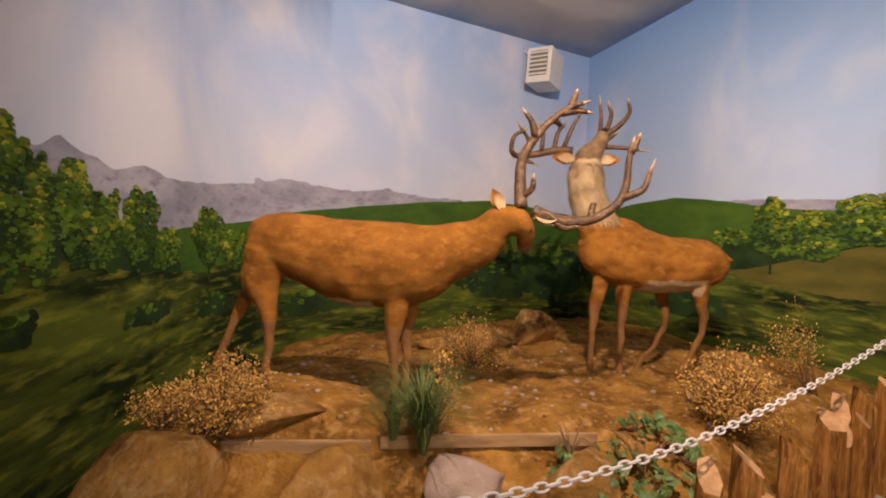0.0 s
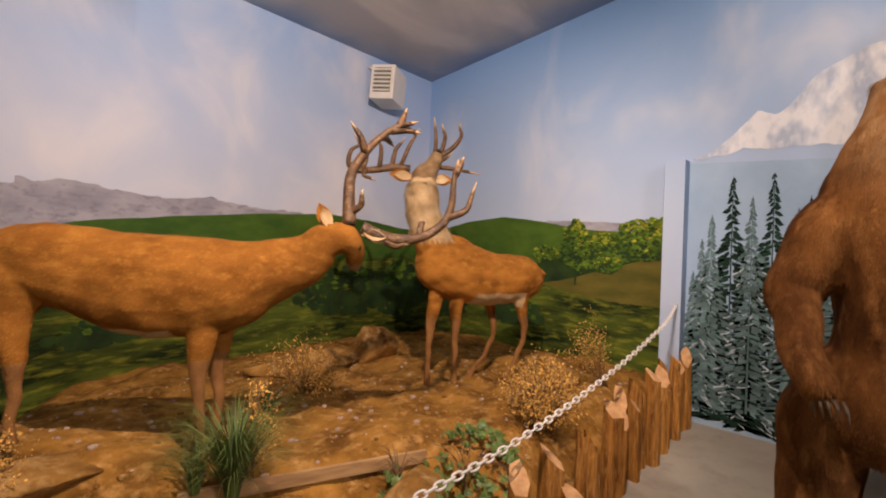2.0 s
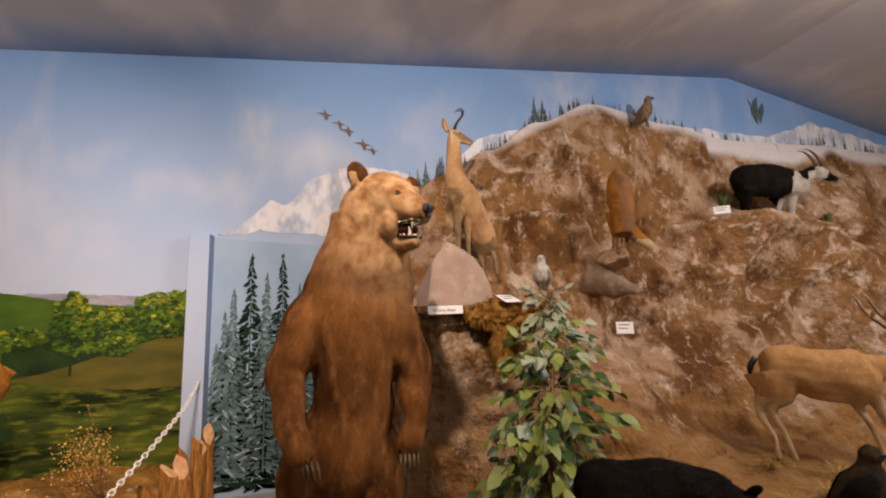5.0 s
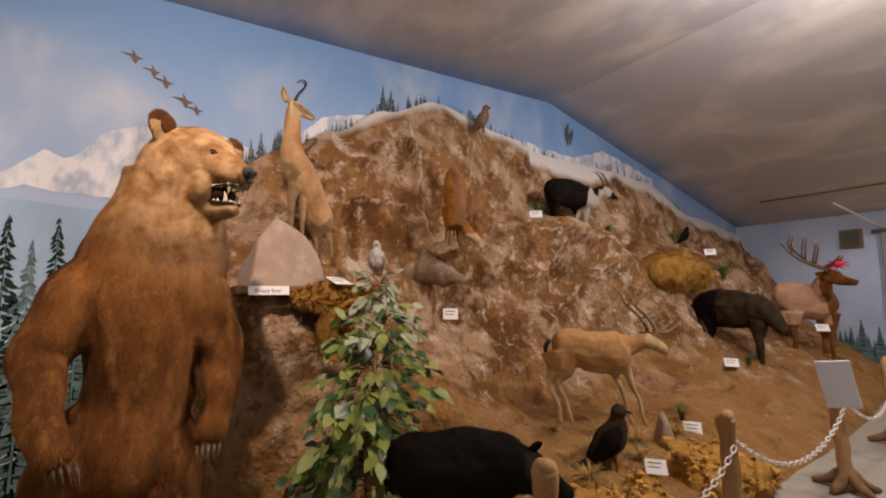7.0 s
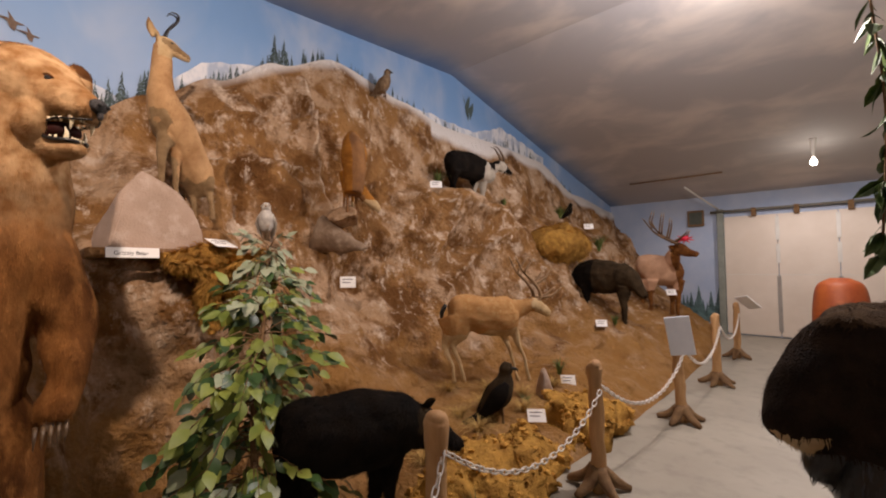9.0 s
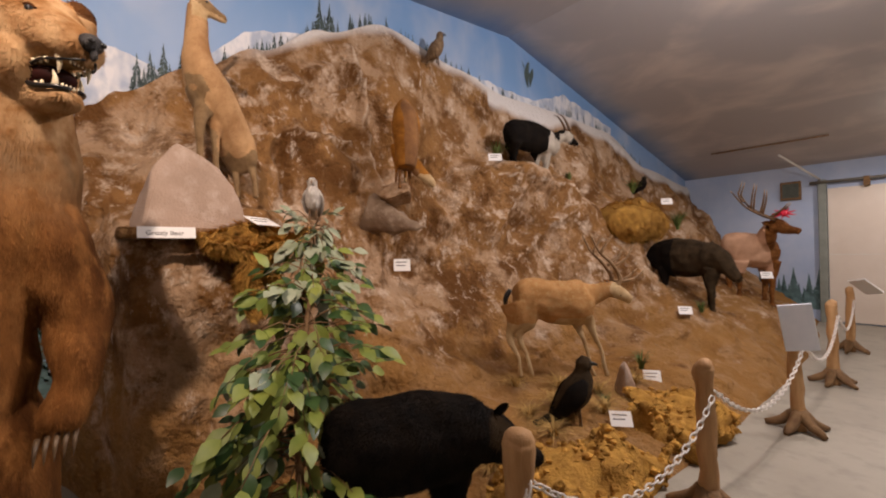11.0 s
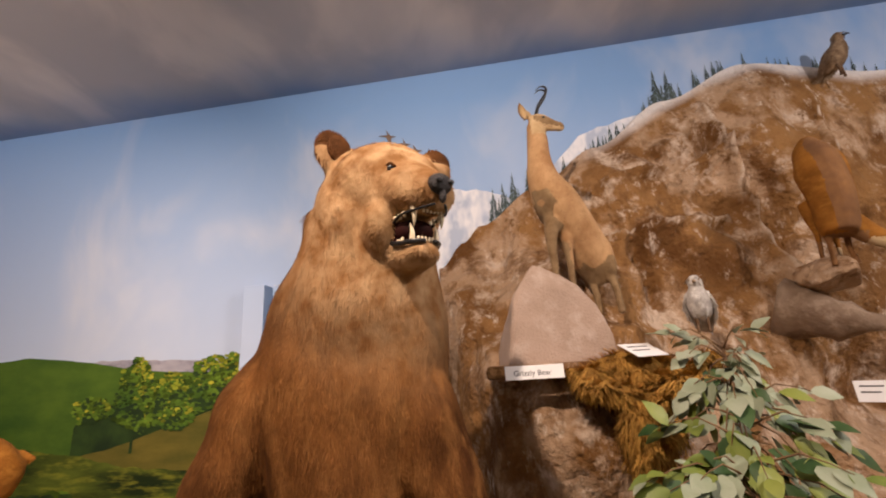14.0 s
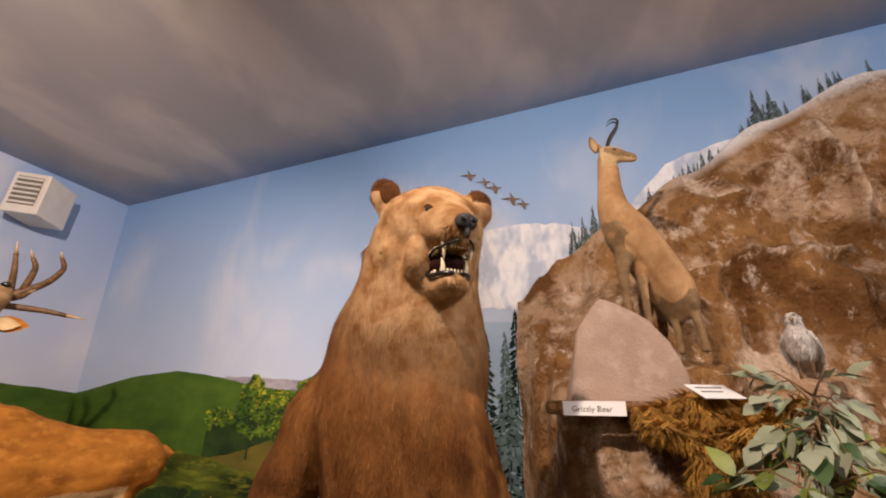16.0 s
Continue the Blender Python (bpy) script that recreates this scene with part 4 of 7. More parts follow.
NX, NYG = 210, 150
gx = [-0.98 + (XB - 0.01 + 0.98) * i / NX for i in range(NX + 1)]
gy = [1.17 + (YA - 0.01 - 1.17) * j / NYG for j in range(NYG + 1)]
me = bpy.data.meshes.new("raised_ground")
me.from_pydata([(x, y, ground_z(x, y)) for x in gx for y in gy], [], [(i * (NYG + 1) + j, (i + 1) * (NYG + 1) + j, (i + 1) * (NYG + 1) + j + 1, i * (NYG + 1) + j + 1) for i in range(NX) for j in range(NYG)])
me.materials.append(SOIL)
me.polygons.foreach_set("use_smooth", [True] * len(me.polygons))
tagged(new("raised_ground", me), "raised mound of dry brown soil and rock under the deer", "ground", kind="structure")


# ---- the mounted animals ----
def antler(bm, beam, tines, r=0.02, mat=0, tip=1):
    """A main beam through points and its tines (start, bend, end), pale towards the ends."""
    n = len(beam)
    tube(bm, [(*p, r * (1.15 - 0.75 * i / (n - 1))) for i, p in enumerate(beam)], 7, 4, mat)
    e = Vector(beam[-1]) + (Vector(beam[-1]) - Vector(beam[-2])).normalized() * 0.05
    tube(bm, [(*beam[-1], r * 0.42), (*e, 0.002)], 6, 2, tip)
    for a, b, c in tines:
        m = Vector(b) * 0.45 + Vector(c) * 0.55
        tube(bm, [(*a, r * 0.7), (*b, r * 0.55), (*m, r * 0.4)], 6, 3, mat)
        tube(bm, [(*m, r * 0.4), (*c, 0.002)], 6, 2, tip)


def ear(bm, root, tip, w, mat, inner, face):
    """A leaf-shaped ear with a hollow front."""
    root, tip, face = Vector(root), Vector(tip), Vector(face).normalized()
    d = tip - root
    s = d.cross(face).normalized() * w
    for k, m, lift in ((1, mat, -0.012), (0.78, inner, 0.008)):
        pts = [(0, 0.35), (0.25, 0.85), (0.5, 1.0), (0.75, 0.7), (1, 0.04)]
        c = [bm.verts.new(root + d * (t * k + 0.06 * (1 - k)) + face * (lift - 0.012 * math.sin(t * 3.1))) for t, _ in pts]
        l_ = [bm.verts.new(root + d * (t * k + 0.06 * (1 - k)) + s * q * k + face * (lift + 0.010)) for t, q in pts]
        r_ = [bm.verts.new(root + d * (t * k + 0.06 * (1 - k)) - s * q * k + face * (lift + 0.010)) for t, q in pts]
        for i in range(4):
            for a, b in ((c, l_), (r_, c)):
                bm.faces.new((a[i], a[i + 1], b[i + 1], b[i])).material_index = m


def leg(bm, nodes, side=(1, 0, 0)):
    tube(bm, nodes, 10, 5, 0, side)


def browsing_stag():
    u, nrm = Vector((0.827, -0.562, 0)), Vector((-0.562, -0.827, 0))
    o = Vector((0.25, 2.95, 0))

    def P(s, z, off=0.0):
        return tuple(o + u * s + nrm * off + Vector((0, 0, z)))
    bm = bmesh.new()
    tube(bm, [(*P(-0.10, 1.48), 0.05, 0.05), (*P(-0.05, 1.50), 0.16, 0.13), (*P(0.08, 1.50), 0.20, 0.18), (*P(0.28, 1.46), 0.225, 0.205), (*P(0.52, 1.40), 0.265, 0.22), (*P(0.78, 1.385), 0.272, 0.215), (*P(0.98, 1.41), 0.245, 0.185), (*P(1.12, 1.46), 0.195, 0.145), (*P(1.26, 1.51), 0.160, 0.12), (*P(1.38, 1.56), 0.135, 0.10), (*P(1.46, 1.61), 0.105, 0.085)], 16, 5)
    leg(bm, [(*P(0.04, 1.46, 0.09), 0.15, 0.09), (*P(0.0, 1.28, 0.09), 0.135, 0.085), (*P(0.03, 1.13, 0.095), 0.075, 0.058), (*P(0.06, 1.0, 0.10), 0.044, 0.036), (*P(0.05, 0.82, 0.10), 0.026), (*P(0.045, 0.68, 0.10), 0.028), (*P(0.04, 0.62, 0.10), 0.036)], tuple(u))
    leg(bm, [(0.31, 3.02, 1.46, 0.15, 0.09), (0.24, 3.04, 1.30, 0.125, 0.08), (0.155, 3.06, 1.17, 0.075, 0.055), (0.085, 3.08, 1.07, 0.044, 0.036), (0.02, 3.10, 0.90, 0.027), (-0.03, 3.12, 0.76, 0.028), (-0.045, 3.12, 0.69, 0.036)], tuple(u))
    for off, s in ((0.08, 0.86), (-0.08, 0.90)):
        leg(bm, [(*P(s, 1.30, off), 0.12, 0.075), (*P(s, 1.12, off), 0.075, 0.055), (*P(s - 0.01, 0.93, off), 0.044, 0.036), (*P(s, 0.74, off), 0.027, 0.025), (*P(s, 0.60, off), 0.027), (*P(s + 0.01, 0.54, off), 0.034)], tuple(u))
    # head: from the poll down to the muzzle, turned a little to the viewer
    tube(bm, [(1.38, 2.17, 1.56, 0.12, 0.09), (1.46, 2.11, 1.655, 0.105, 0.085), (1.54, 2.05, 1.665, 0.09, 0.078), (1.590, 2.045, 1.615, 0.072, 0.064), (1.615, 2.075, 1.56, 0.055, 0.050), (1.632, 2.105, 1.52, 0.046, 0.042), (1.638, 2.12, 1.50, 0.028, 0.028)], 12, 5, 0, (0.8, -0.5, 0.4))
    tube(bm, [(*P(-0.1, 1.53), 0.03), (*P(-0.135, 1.42), 0.02)], 8, 3)
    bm = fused(bm, 0.013, 5)

    def rule(c):
        s = (c - o).dot(u)
        if near_line(c, (1.625, 2.095, 1.535), (1.64, 2.12, 1.50)) < 0.055:
            return 3
        if c.z < 1.175 and 0.25 < s < 0.72 and c.z > 1.05:
            return 2
        if s < -0.05 and 1.2 < c.z < 1.56 and abs((c - o).dot(nrm)) < 0.07:
            return 2
        if c.z < 1.02:
            return 1
        return 0
    paint_faces(bm, rule)
    rough_up(bm.verts, 0.13, 0.014, 6)
    furry(bm, 26000, 0.020, (-0.75, 0.5, -0.55), 0.2, 0.003, 11)
    ear(bm, (1.44, 2.07, 1.73), (1.39, 2.10, 1.86), 0.045, 0, 2, (-0.2, -1, 0.1))
    ear(bm, (1.60, 1.98, 1.71), (1.74, 1.90, 1.675), 0.045, 2, 2, (-0.2, -1, 0.1))
    blob(bm, (1.580, 1.985, 1.625), (0.018, 0.014, 0.022), 4, 2)
    antler(bm, [(1.545, 2.03, 1.75), (1.55, 2.05, 1.86), (1.56, 2.06, 2.02), (1.60, 2.03, 2.13), (1.67, 1.98, 2.24), (1.76, 1.92, 2.33), (1.84, 1.87, 2.365)], [((1.55, 2.04, 1.82), (1.58, 1.98, 1.86), (1.57, 1.95, 1.95)), ((1.62, 2.01, 2.17), (1.58, 2.0, 2.25), (1.52, 2.02, 2.33)), ((1.74, 1.93, 2.31), (1.84, 1.9, 2.33), (1.92, 1.86, 2.32)), ((1.78, 1.9, 2.34), (1.82, 1.92, 2.40), (1.85, 1.92, 2.47)), ((1.70, 1.96, 2.27), (1.76, 2.0, 2.28), (1.84, 2.02, 2.25))], 0.035, 5, 6)
    antler(bm, [(1.61, 2.0, 1.735), (1.70, 1.95, 1.695), (1.80, 1.89, 1.675), (1.92, 1.815, 1.70), (2.02, 1.745, 1.79), (2.055, 1.72, 1.90), (2.06, 1.715, 2.03), (2.075, 1.705, 2.13)], [((2.035, 1.735, 1.82), (2.13, 1.67, 1.87), (2.185, 1.635, 2.05)), ((1.68, 1.96, 1.70), (1.76, 1.9, 1.64), (1.86, 1.84, 1.66)), ((2.07, 1.71, 2.08), (2.10, 1.70, 2.14), (2.12, 1.69, 2.20)), ((1.9, 1.83, 1.69), (1.93, 1.85, 1.77), (1.97, 1.86, 1.80))], 0.036, 5, 6)
    thing("stag", bm, [FUR_DEER, FUR_DEER_LEG, FUR_PALE, FUR_GREY, BLACK, BONE, TIP], "mounted red deer stag with lowered head and large brown antlers", "stuffed animal", "red deer stags")


def roaring_stag():
    bm = bmesh.new()
    tube(bm, [(3.93, 2.20, 1.42, 0.04, 0.04), (3.86, 2.24, 1.40, 0.17, 0.14), (3.70, 2.32, 1.37, 0.22, 0.19), (3.45, 2.44, 1.36, 0.25, 0.21), (3.20, 2.54, 1.41, 0.275, 0.22), (3.0, 2.62, 1.49, 0.285, 0.22), (2.86, 2.67, 1.56, 0.235, 0.19), (2.78, 2.70, 1.62, 0.12, 0.12)], 16, 5)
    tube(bm, [(2.98, 2.63, 1.52, 0.2, 0.2), (2.86, 2.69, 1.72, 0.175, 0.175), (2.80, 2.74, 1.92, 0.155, 0.15), (2.78, 2.76, 2.10, 0.15, 0.145), (2.78, 2.76, 2.22, 0.135, 0.13)], 14, 5, 0, (1, 0, 0))
    tube(bm, [(2.79, 2.80, 2.20, 0.12, 0.12), (2.80, 2.74, 2.28, 0.115, 0.11), (2.83, 2.70, 2.36, 0.085, 0.085), (2.855, 2.67, 2.44, 0.062, 0.06), (2.86, 2.66, 2.49, 0.045, 0.045)], 12, 5, 0, (1, 0, 0))
    for x, y, hx, hy in ((2.90, 2.66, 2.88, 2.70), (3.08, 2.56, 3.10, 2.58)):
        leg(bm, [(x + 0.03, y, 1.40, 0.11, 0.08), (x, y, 1.16, 0.075, 0.06), (hx, hy, 0.88, 0.042, 0.036), (hx, hy, 0.62, 0.026), (hx, hy, 0.48, 0.027), (hx - 0.01, hy, 0.41, 0.036)])
    for dx, dy, q in ((0, 0, 0), (-0.16, 0.26, -0.08)):
        leg(bm, [(3.74 + dx, 2.27 + dy, 1.36, 0.13, 0.09), (3.70 + dx, 2.27 + dy, 1.18, 0.10, 0.075), (3.72 + dx, 2.27 + dy, 1.02, 0.055, 0.045), (3.76 + dx, 2.26 + dy, 0.86, 0.036, 0.03), (3.68 + dx, 2.29 + dy, 0.62, 0.024), (3.60 + dx + q, 2.33 + dy, 0.45, 0.027), (3.57 + dx + q, 2.34 + dy, 0.39, 0.036)])
    tube(bm, [(3.90, 2.21, 1.46, 0.035), (3.97, 2.17, 1.40, 0.02)], 8, 3)
    bm = fused(bm, 0.013, 5)

    def rule(c):
        if c.z > 2.40:
            return 3
        if c.z > 1.72 and c.x < 2.93:
            return 2 if c.z < 2.25 else 3
        if c.z < 1.24 and 3.15 < c.x < 3.66 and c.z > 1.1:
            return 2
        return 1 if c.z < 1.02 else 0
    paint_faces(bm, rule)
    rough_up(bm.verts, 0.13, 0.016, 8)
    furry(bm, 20000, 0.022, (0.1, 0.0, -1.0), 0.2, 0.003, 12)
    furry(bm, 5000, 0.06, (0.0, 0.0, -1.0), 0.12, 0.004, 16, keep=lambda g: g.material_index == 2 and g.calc_center_median().z > 1.5)
    ear(bm, (2.70, 2.80, 2.26), (2.50, 2.88, 2.27), 0.055, 0, 2, (-0.6, -0.8, 0))
    ear(bm, (2.88, 2.72, 2.26), (3.04, 2.62, 2.26), 0.055, 0, 2, (-0.6, -0.8, 0))
    blob(bm, (2.855, 2.635, 2.50), (0.03, 0.025, 0.02), 4, 2)
    antler(bm, [(2.72, 2.86, 2.34), (2.62, 2.96, 2.35), (2.45, 3.05, 2.31), (2.30, 3.1, 2.29), (2.22, 3.08, 2.33), (2.22, 3.05, 2.44), (2.30, 3.02, 2.5)], [((2.40, 3.07, 2.31), (2.32, 3.0, 2.24), (2.42, 2.95, 2.20)), ((2.36, 3.08, 2.30), (2.38, 3.05, 2.42), (2.24, 3.06, 2.60)), ((2.60, 2.97, 2.35), (2.62, 2.95, 2.5), (2.66, 2.86, 2.62)), ((2.50, 3.02, 2.33), (2.5, 3.0, 2.5), (2.44, 3.0, 2.6)), ((2.66, 2.92, 2.36), (2.7, 2.85, 2.55), (2.78, 2.8, 2.72))], 0.034, 5, 6)
    antler(bm, [(2.86, 2.80, 2.36), (2.93, 2.80, 2.42), (3.02, 2.78, 2.50), (3.10, 2.70, 2.58), (3.13, 2.62, 2.68), (3.09, 2.60, 2.75)], [((2.90, 2.8, 2.39), (3.1, 2.66, 2.38), (3.30, 2.5, 2.34)), ((2.97, 2.8, 2.46), (2.92, 2.74, 2.62), (2.87, 2.72, 2.82)), ((3.02, 2.78, 2.5), (3.02, 2.72, 2.66), (2.95, 2.7, 2.78)), ((2.94, 2.8, 2.43), (2.98, 2.7, 2.45), (3.0, 2.6, 2.5))], 0.034, 5, 6)
    thing("stag", bm, [FUR_DEER, FUR_DEER_LEG, FUR_PALE, FUR_GREY, BLACK, BONE, TIP], "mounted red deer stag roaring with raised head and branching antlers", "stuffed animal", "red deer stags")


def grizzly():
    C = Vector((2.60, -0.38, 2.42))
    f, s, up = Vector((-0.78, -0.62, 0)).normalized(), Vector((-0.62, 0.78, 0)).normalized(), Vector((0, 0, 1))

    def hp(a, b, c):
        return tuple(C + f * a + s * (b + 0.02) + up * c)
    side = (1, 0, 0)
    bm = bmesh.new()
    tube(bm, [(2.74, -0.14, 0.84, 0.22, 0.20), (2.74, -0.14, 0.96, 0.29, 0.285), (2.74, -0.18, 1.14, 0.30, 0.245), (2.72, -0.20, 1.36, 0.28, 0.222), (2.70, -0.21, 1.56, 0.275, 0.245), (2.69, -0.215, 1.74, 0.28, 0.305), (2.69, -0.235, 1.90, 0.270, 0.318), (2.68, -0.26, 2.04, 0.265, 0.295), (2.67, -0.28, 2.18, 0.245, 0.248), (2.66, -0.29, 2.36, 0.225, 0.225)], 20, 5, 0, side)
    for sh, el, wr, ha in (((2.62, 0.02, 1.77), (2.56, 0.15, 1.50), (2.40, 0.11, 1.27), (2.32, 0.05, 1.17)), ((2.64, -0.42, 1.75), (2.62, -0.535, 1.44), (2.55, -0.53, 1.21), (2.515, -0.485, 1.10))):
        m = (Vector(sh) + Vector(el)) / 2
        tube(bm, [(2.66, sh[1] * 0.5 - 0.1, 1.88, 0.13), (*sh, 0.142), (*m, 0.130), (*el, 0.108), (*(Vector(el) * 0.5 + Vector(wr) * 0.5), 0.092), (*wr, 0.070), (*ha, 0.066), (*(Vector(ha) + (Vector(ha) - Vector(wr)).normalized() * 0.05), 0.045)], 12, 5, 0, side)
    for y, kx in ((0.045, 2.64), (-0.325, 2.68)):
        o = 0.02 if y > 0 else -0.02
        tube(bm, [(2.74, y * 0.6 - 0.07, 1.22, 0.18, 0.11), (2.735, y * 0.85 - 0.03, 1.06, 0.235, 0.145), (2.72, y, 0.92, 0.24, 0.158), (2.70, y, 0.78, 0.22, 0.152), (2.67, y + o, 0.62, 0.195, 0.140), (kx, y + o, 0.44, 0.165, 0.13), (2.68, y + o, 0.27, 0.14, 0.115), (2.64, y, 0.19, 0.17, 0.115)], 12, 5, 0, side)
        blob(bm, (2.52, y + o, 0.15), (0.22, 0.11, 0.09), 0, 2)
    blob(bm, hp(0.0, 0, 0.0), (0.20, 0.20, 0.185))
    blob(bm, hp(-0.06, 0.0, -0.06), (0.22, 0.22, 0.22))
    blob(bm, hp(0.085, 0, 0.025), (0.135, 0.135, 0.105))
    for k in (-1, 1):
        blob(bm, hp(-0.05, 0.100 * k, -0.10), (0.15, 0.120, 0.19))
        blob(bm, hp(0.135, 0.058 * k, 0.035), (0.055, 0.045, 0.035))
        blob(bm, hp(0.105, 0.062 * k, -0.165), (0.095, 0.060, 0.095))
    tube(bm, [(*hp(0.05, 0, -0.02), 0.135, 0.14), (*hp(0.16, 0, -0.035), 0.100, 0.112), (*hp(0.24, 0, -0.068), 0.076, 0.086), (*hp(0.30, 0, -0.092), 0.058, 0.066), (*hp(0.332, 0, -0.096), 0.036, 0.046)], 14, 4, 0, (0, 0, 1))
    tube(bm, [(*hp(0.0, 0, -0.19), 0.11, 0.13), (*hp(0.09, 0, -0.238), 0.072, 0.10), (*hp(0.165, 0, -0.254), 0.048, 0.074), (*hp(0.225, 0, -0.252), 0.034, 0.056), (*hp(0.262, 0, -0.248), 0.020, 0.036)], 14, 4, 0, (0, 0, 1))
    turn = Matrix(((*f, 0), (*s, 0), (*up, 0), (0, 0, 0, 1))).to_3x3().transposed()
    for k, ea, ez in ((1, -0.015, 0.143), (-1, 0.07, 0.105)):
        blob(bm, hp(ea, 0.172 * k, ez), (0.038, 0.064, 0.074), 0, 3, turn.to_4x4())
        blob(bm, hp(ea - 0.02, 0.135 * k, ez - 0.06), (0.05, 0.06, 0.06), 0, 3, turn.to_4x4())
    bm = fused(bm, 0.013, 7)
    rough_up(bm.verts, 0.17, 0.018, 2)

    def local(c):
        d = c - C
        return d.dot(f), d.dot(s) - 0.02, d.z

    def rule(c):
        a, b, z = local(c)
        if z > (0.145 if b > 0 else 0.11) and abs(b) > 0.13 and a < 0.12:
            return 7
        if z > -0.34 and a > -0.02 and abs(b) < 0.25:
            if a > 0.345 and z > -0.11:
                return 2
            if 0.15 < a < 0.29 and -0.212 < z < -0.145 and abs(b) < 0.07:
                return 8
            return 0
        if z > 0.09 and abs(b) > 0.115 and a < 0.06:
            return 1
        return 0
    paint_faces(bm, rule)
    furry(bm, 120000, 0.026, (-0.05, 0.0, -1.0), 0.20, 0.0020, 13, clump=16.0, sway=0.45, keep=lambda g: g.material_index in (0, 1) and (lambda q: q[0] < 0.06 or q[2] < -0.3)(local(g.calc_center_median())))
    furry(bm, 3000, 0.018, (0.0, 0.3, 1.0), 0.25, 0.003, 17, keep=lambda g: g.material_index == 7)
    furry(bm, 22000, 0.017, tuple(-f * 0.7 - up * 0.4), 0.22, 0.0022, 14, clump=22.0, keep=lambda g: g.material_index == 0 and local(g.calc_center_median())[2] > -0.3 and local(g.calc_center_median())[0] >= 0.06)
    # nose pad, eyes, hollow ears, open mouth, teeth, claws
    turn = Matrix(((*f, 0), (*s, 0), (*up, 0), (0, 0, 0, 1))).to_3x3().transposed().to_4x4()
    blob(bm, hp(0.334, 0, -0.080), (0.028, 0.038, 0.031), 9, 3, turn)
    blob(bm, hp(0.344, 0, -0.118), (0.014, 0.010, 0.022), 9, 2, turn)
    for k in (-1, 1):
        blob(bm, hp(0.360, 0.019 * k, -0.080), (0.007, 0.011, 0.009), 2, 2, turn)
        blob(bm, hp(0.190, 0.075 * k, 0.012), 0.0125, 2, 2)
        tube(bm, [(*hp(0.165, 0.083 * k, 0.020), 0.004), (*hp(0.190, 0.078 * k, 0.027), 0.006), (*hp(0.207, 0.068 * k, 0.014), 0.004)], 6, 3, 7)
    for k, ea, ez in ((1, -0.015, 0.143), (-1, 0.07, 0.105)):
        blob(bm, hp(ea + 0.026, 0.168 * k, ez - 0.005), (0.012, 0.042, 0.050), 7, 2, turn)
    blob(bm, hp(0.165, 0, -0.182), (0.085, 0.062, 0.042), 8, 3, turn)
    tube(bm, [(*hp(0.12, 0, -0.208), 0.016, 0.036), (*hp(0.18, 0, -0.204), 0.016, 0.034), (*hp(0.225, 0, -0.212), 0.008, 0.022)], 10, 3, 3, (0, 0, 1))
    for k in (-1, 1):
        q = 0.046 * k
        tube(bm, [(*hp(0.262, q, -0.128), 0.010), (*hp(0.268, q, -0.155), 0.0075), (*hp(0.262, q, -0.186), 0.0015)], 8, 3, 4)
        tube(bm, [(*hp(0.236, q * 0.86, -0.226), 0.010), (*hp(0.243, q * 0.88, -0.200), 0.0075), (*hp(0.236, q * 0.92, -0.170), 0.0015)], 8, 3, 4)
        for i in range(3):
            tube(bm, [(*hp(0.165 + 0.024 * i, 0.058 * k, -0.226), 0.008), (*hp(0.166 + 0.024 * i, 0.057 * k, -0.208), 0.004)], 6, 1, 4)
            tube(bm, [(*hp(0.185 + 0.024 * i, 0.060 * k, -0.138), 0.008), (*hp(0.186 + 0.024 * i, 0.058 * k, -0.154), 0.004)], 6, 1, 4)
        # dark bare lips
        tube(bm, [(*hp(0.145, 0.070 * k, -0.205), 0.006), (*hp(0.195, 0.066 * k, -0.224), 0.008), (*hp(0.245, 0.046 * k, -0.226), 0.008), (*hp(0.272, 0.014 * k, -0.228), 0.007)], 8, 3, 2)
        tube(bm, [(*hp(0.160, 0.066 * k, -0.165), 0.004), (*hp(0.215, 0.064 * k, -0.144), 0.005), (*hp(0.285, 0.050 * k, -0.145), 0.004), (*hp(0.330, 0.016 * k, -0.138), 0.004)], 8, 3, 2)
    for i in range(6):
        q = -0.030 + 0.012 * i
        tube(bm, [(*hp(0.256, q, -0.226), 0.005), (*hp(0.257, q, -0.212), 0.003)], 6, 1, 4)
        tube(bm, [(*hp(0.290, q, -0.138), 0.005), (*hp(0.290, q, -0.152), 0.003)], 6, 1, 4)
    for c, d, w in (((2.32, 0.05, 1.17), (-0.035, -0.03, -0.07), (0.35, 0.8, 0)), ((2.515, -0.485, 1.10), (-0.04, 0.01, -0.075), (-0.3, 0.8, 0))):
        c, d, w = Vector(c), Vector(d), Vector(w).normalized()
        for i in range(5):
            r = c + w * (i - 2) * 0.026 + d * 0.6
            tube(bm, [(*r, 0.009), (*(r + d * 0.45 + Vector((-0.018, 0, 0.01))), 0.007), (*(r + d * 0.8 + Vector((-0.01, 0, -0.015))), 0.001)], 6, 3, 5)
    thing("grizzly_bear", bm, [GRIZZLY, FUR_BEAR, BLACK, GUM, TOOTH, CLAW, FUR_GREY, EAR_DARK, MOUTH_DARK, NOSE_PAD], "mounted brown grizzly bear standing upright with open toothed mouth", "stuffed animal")


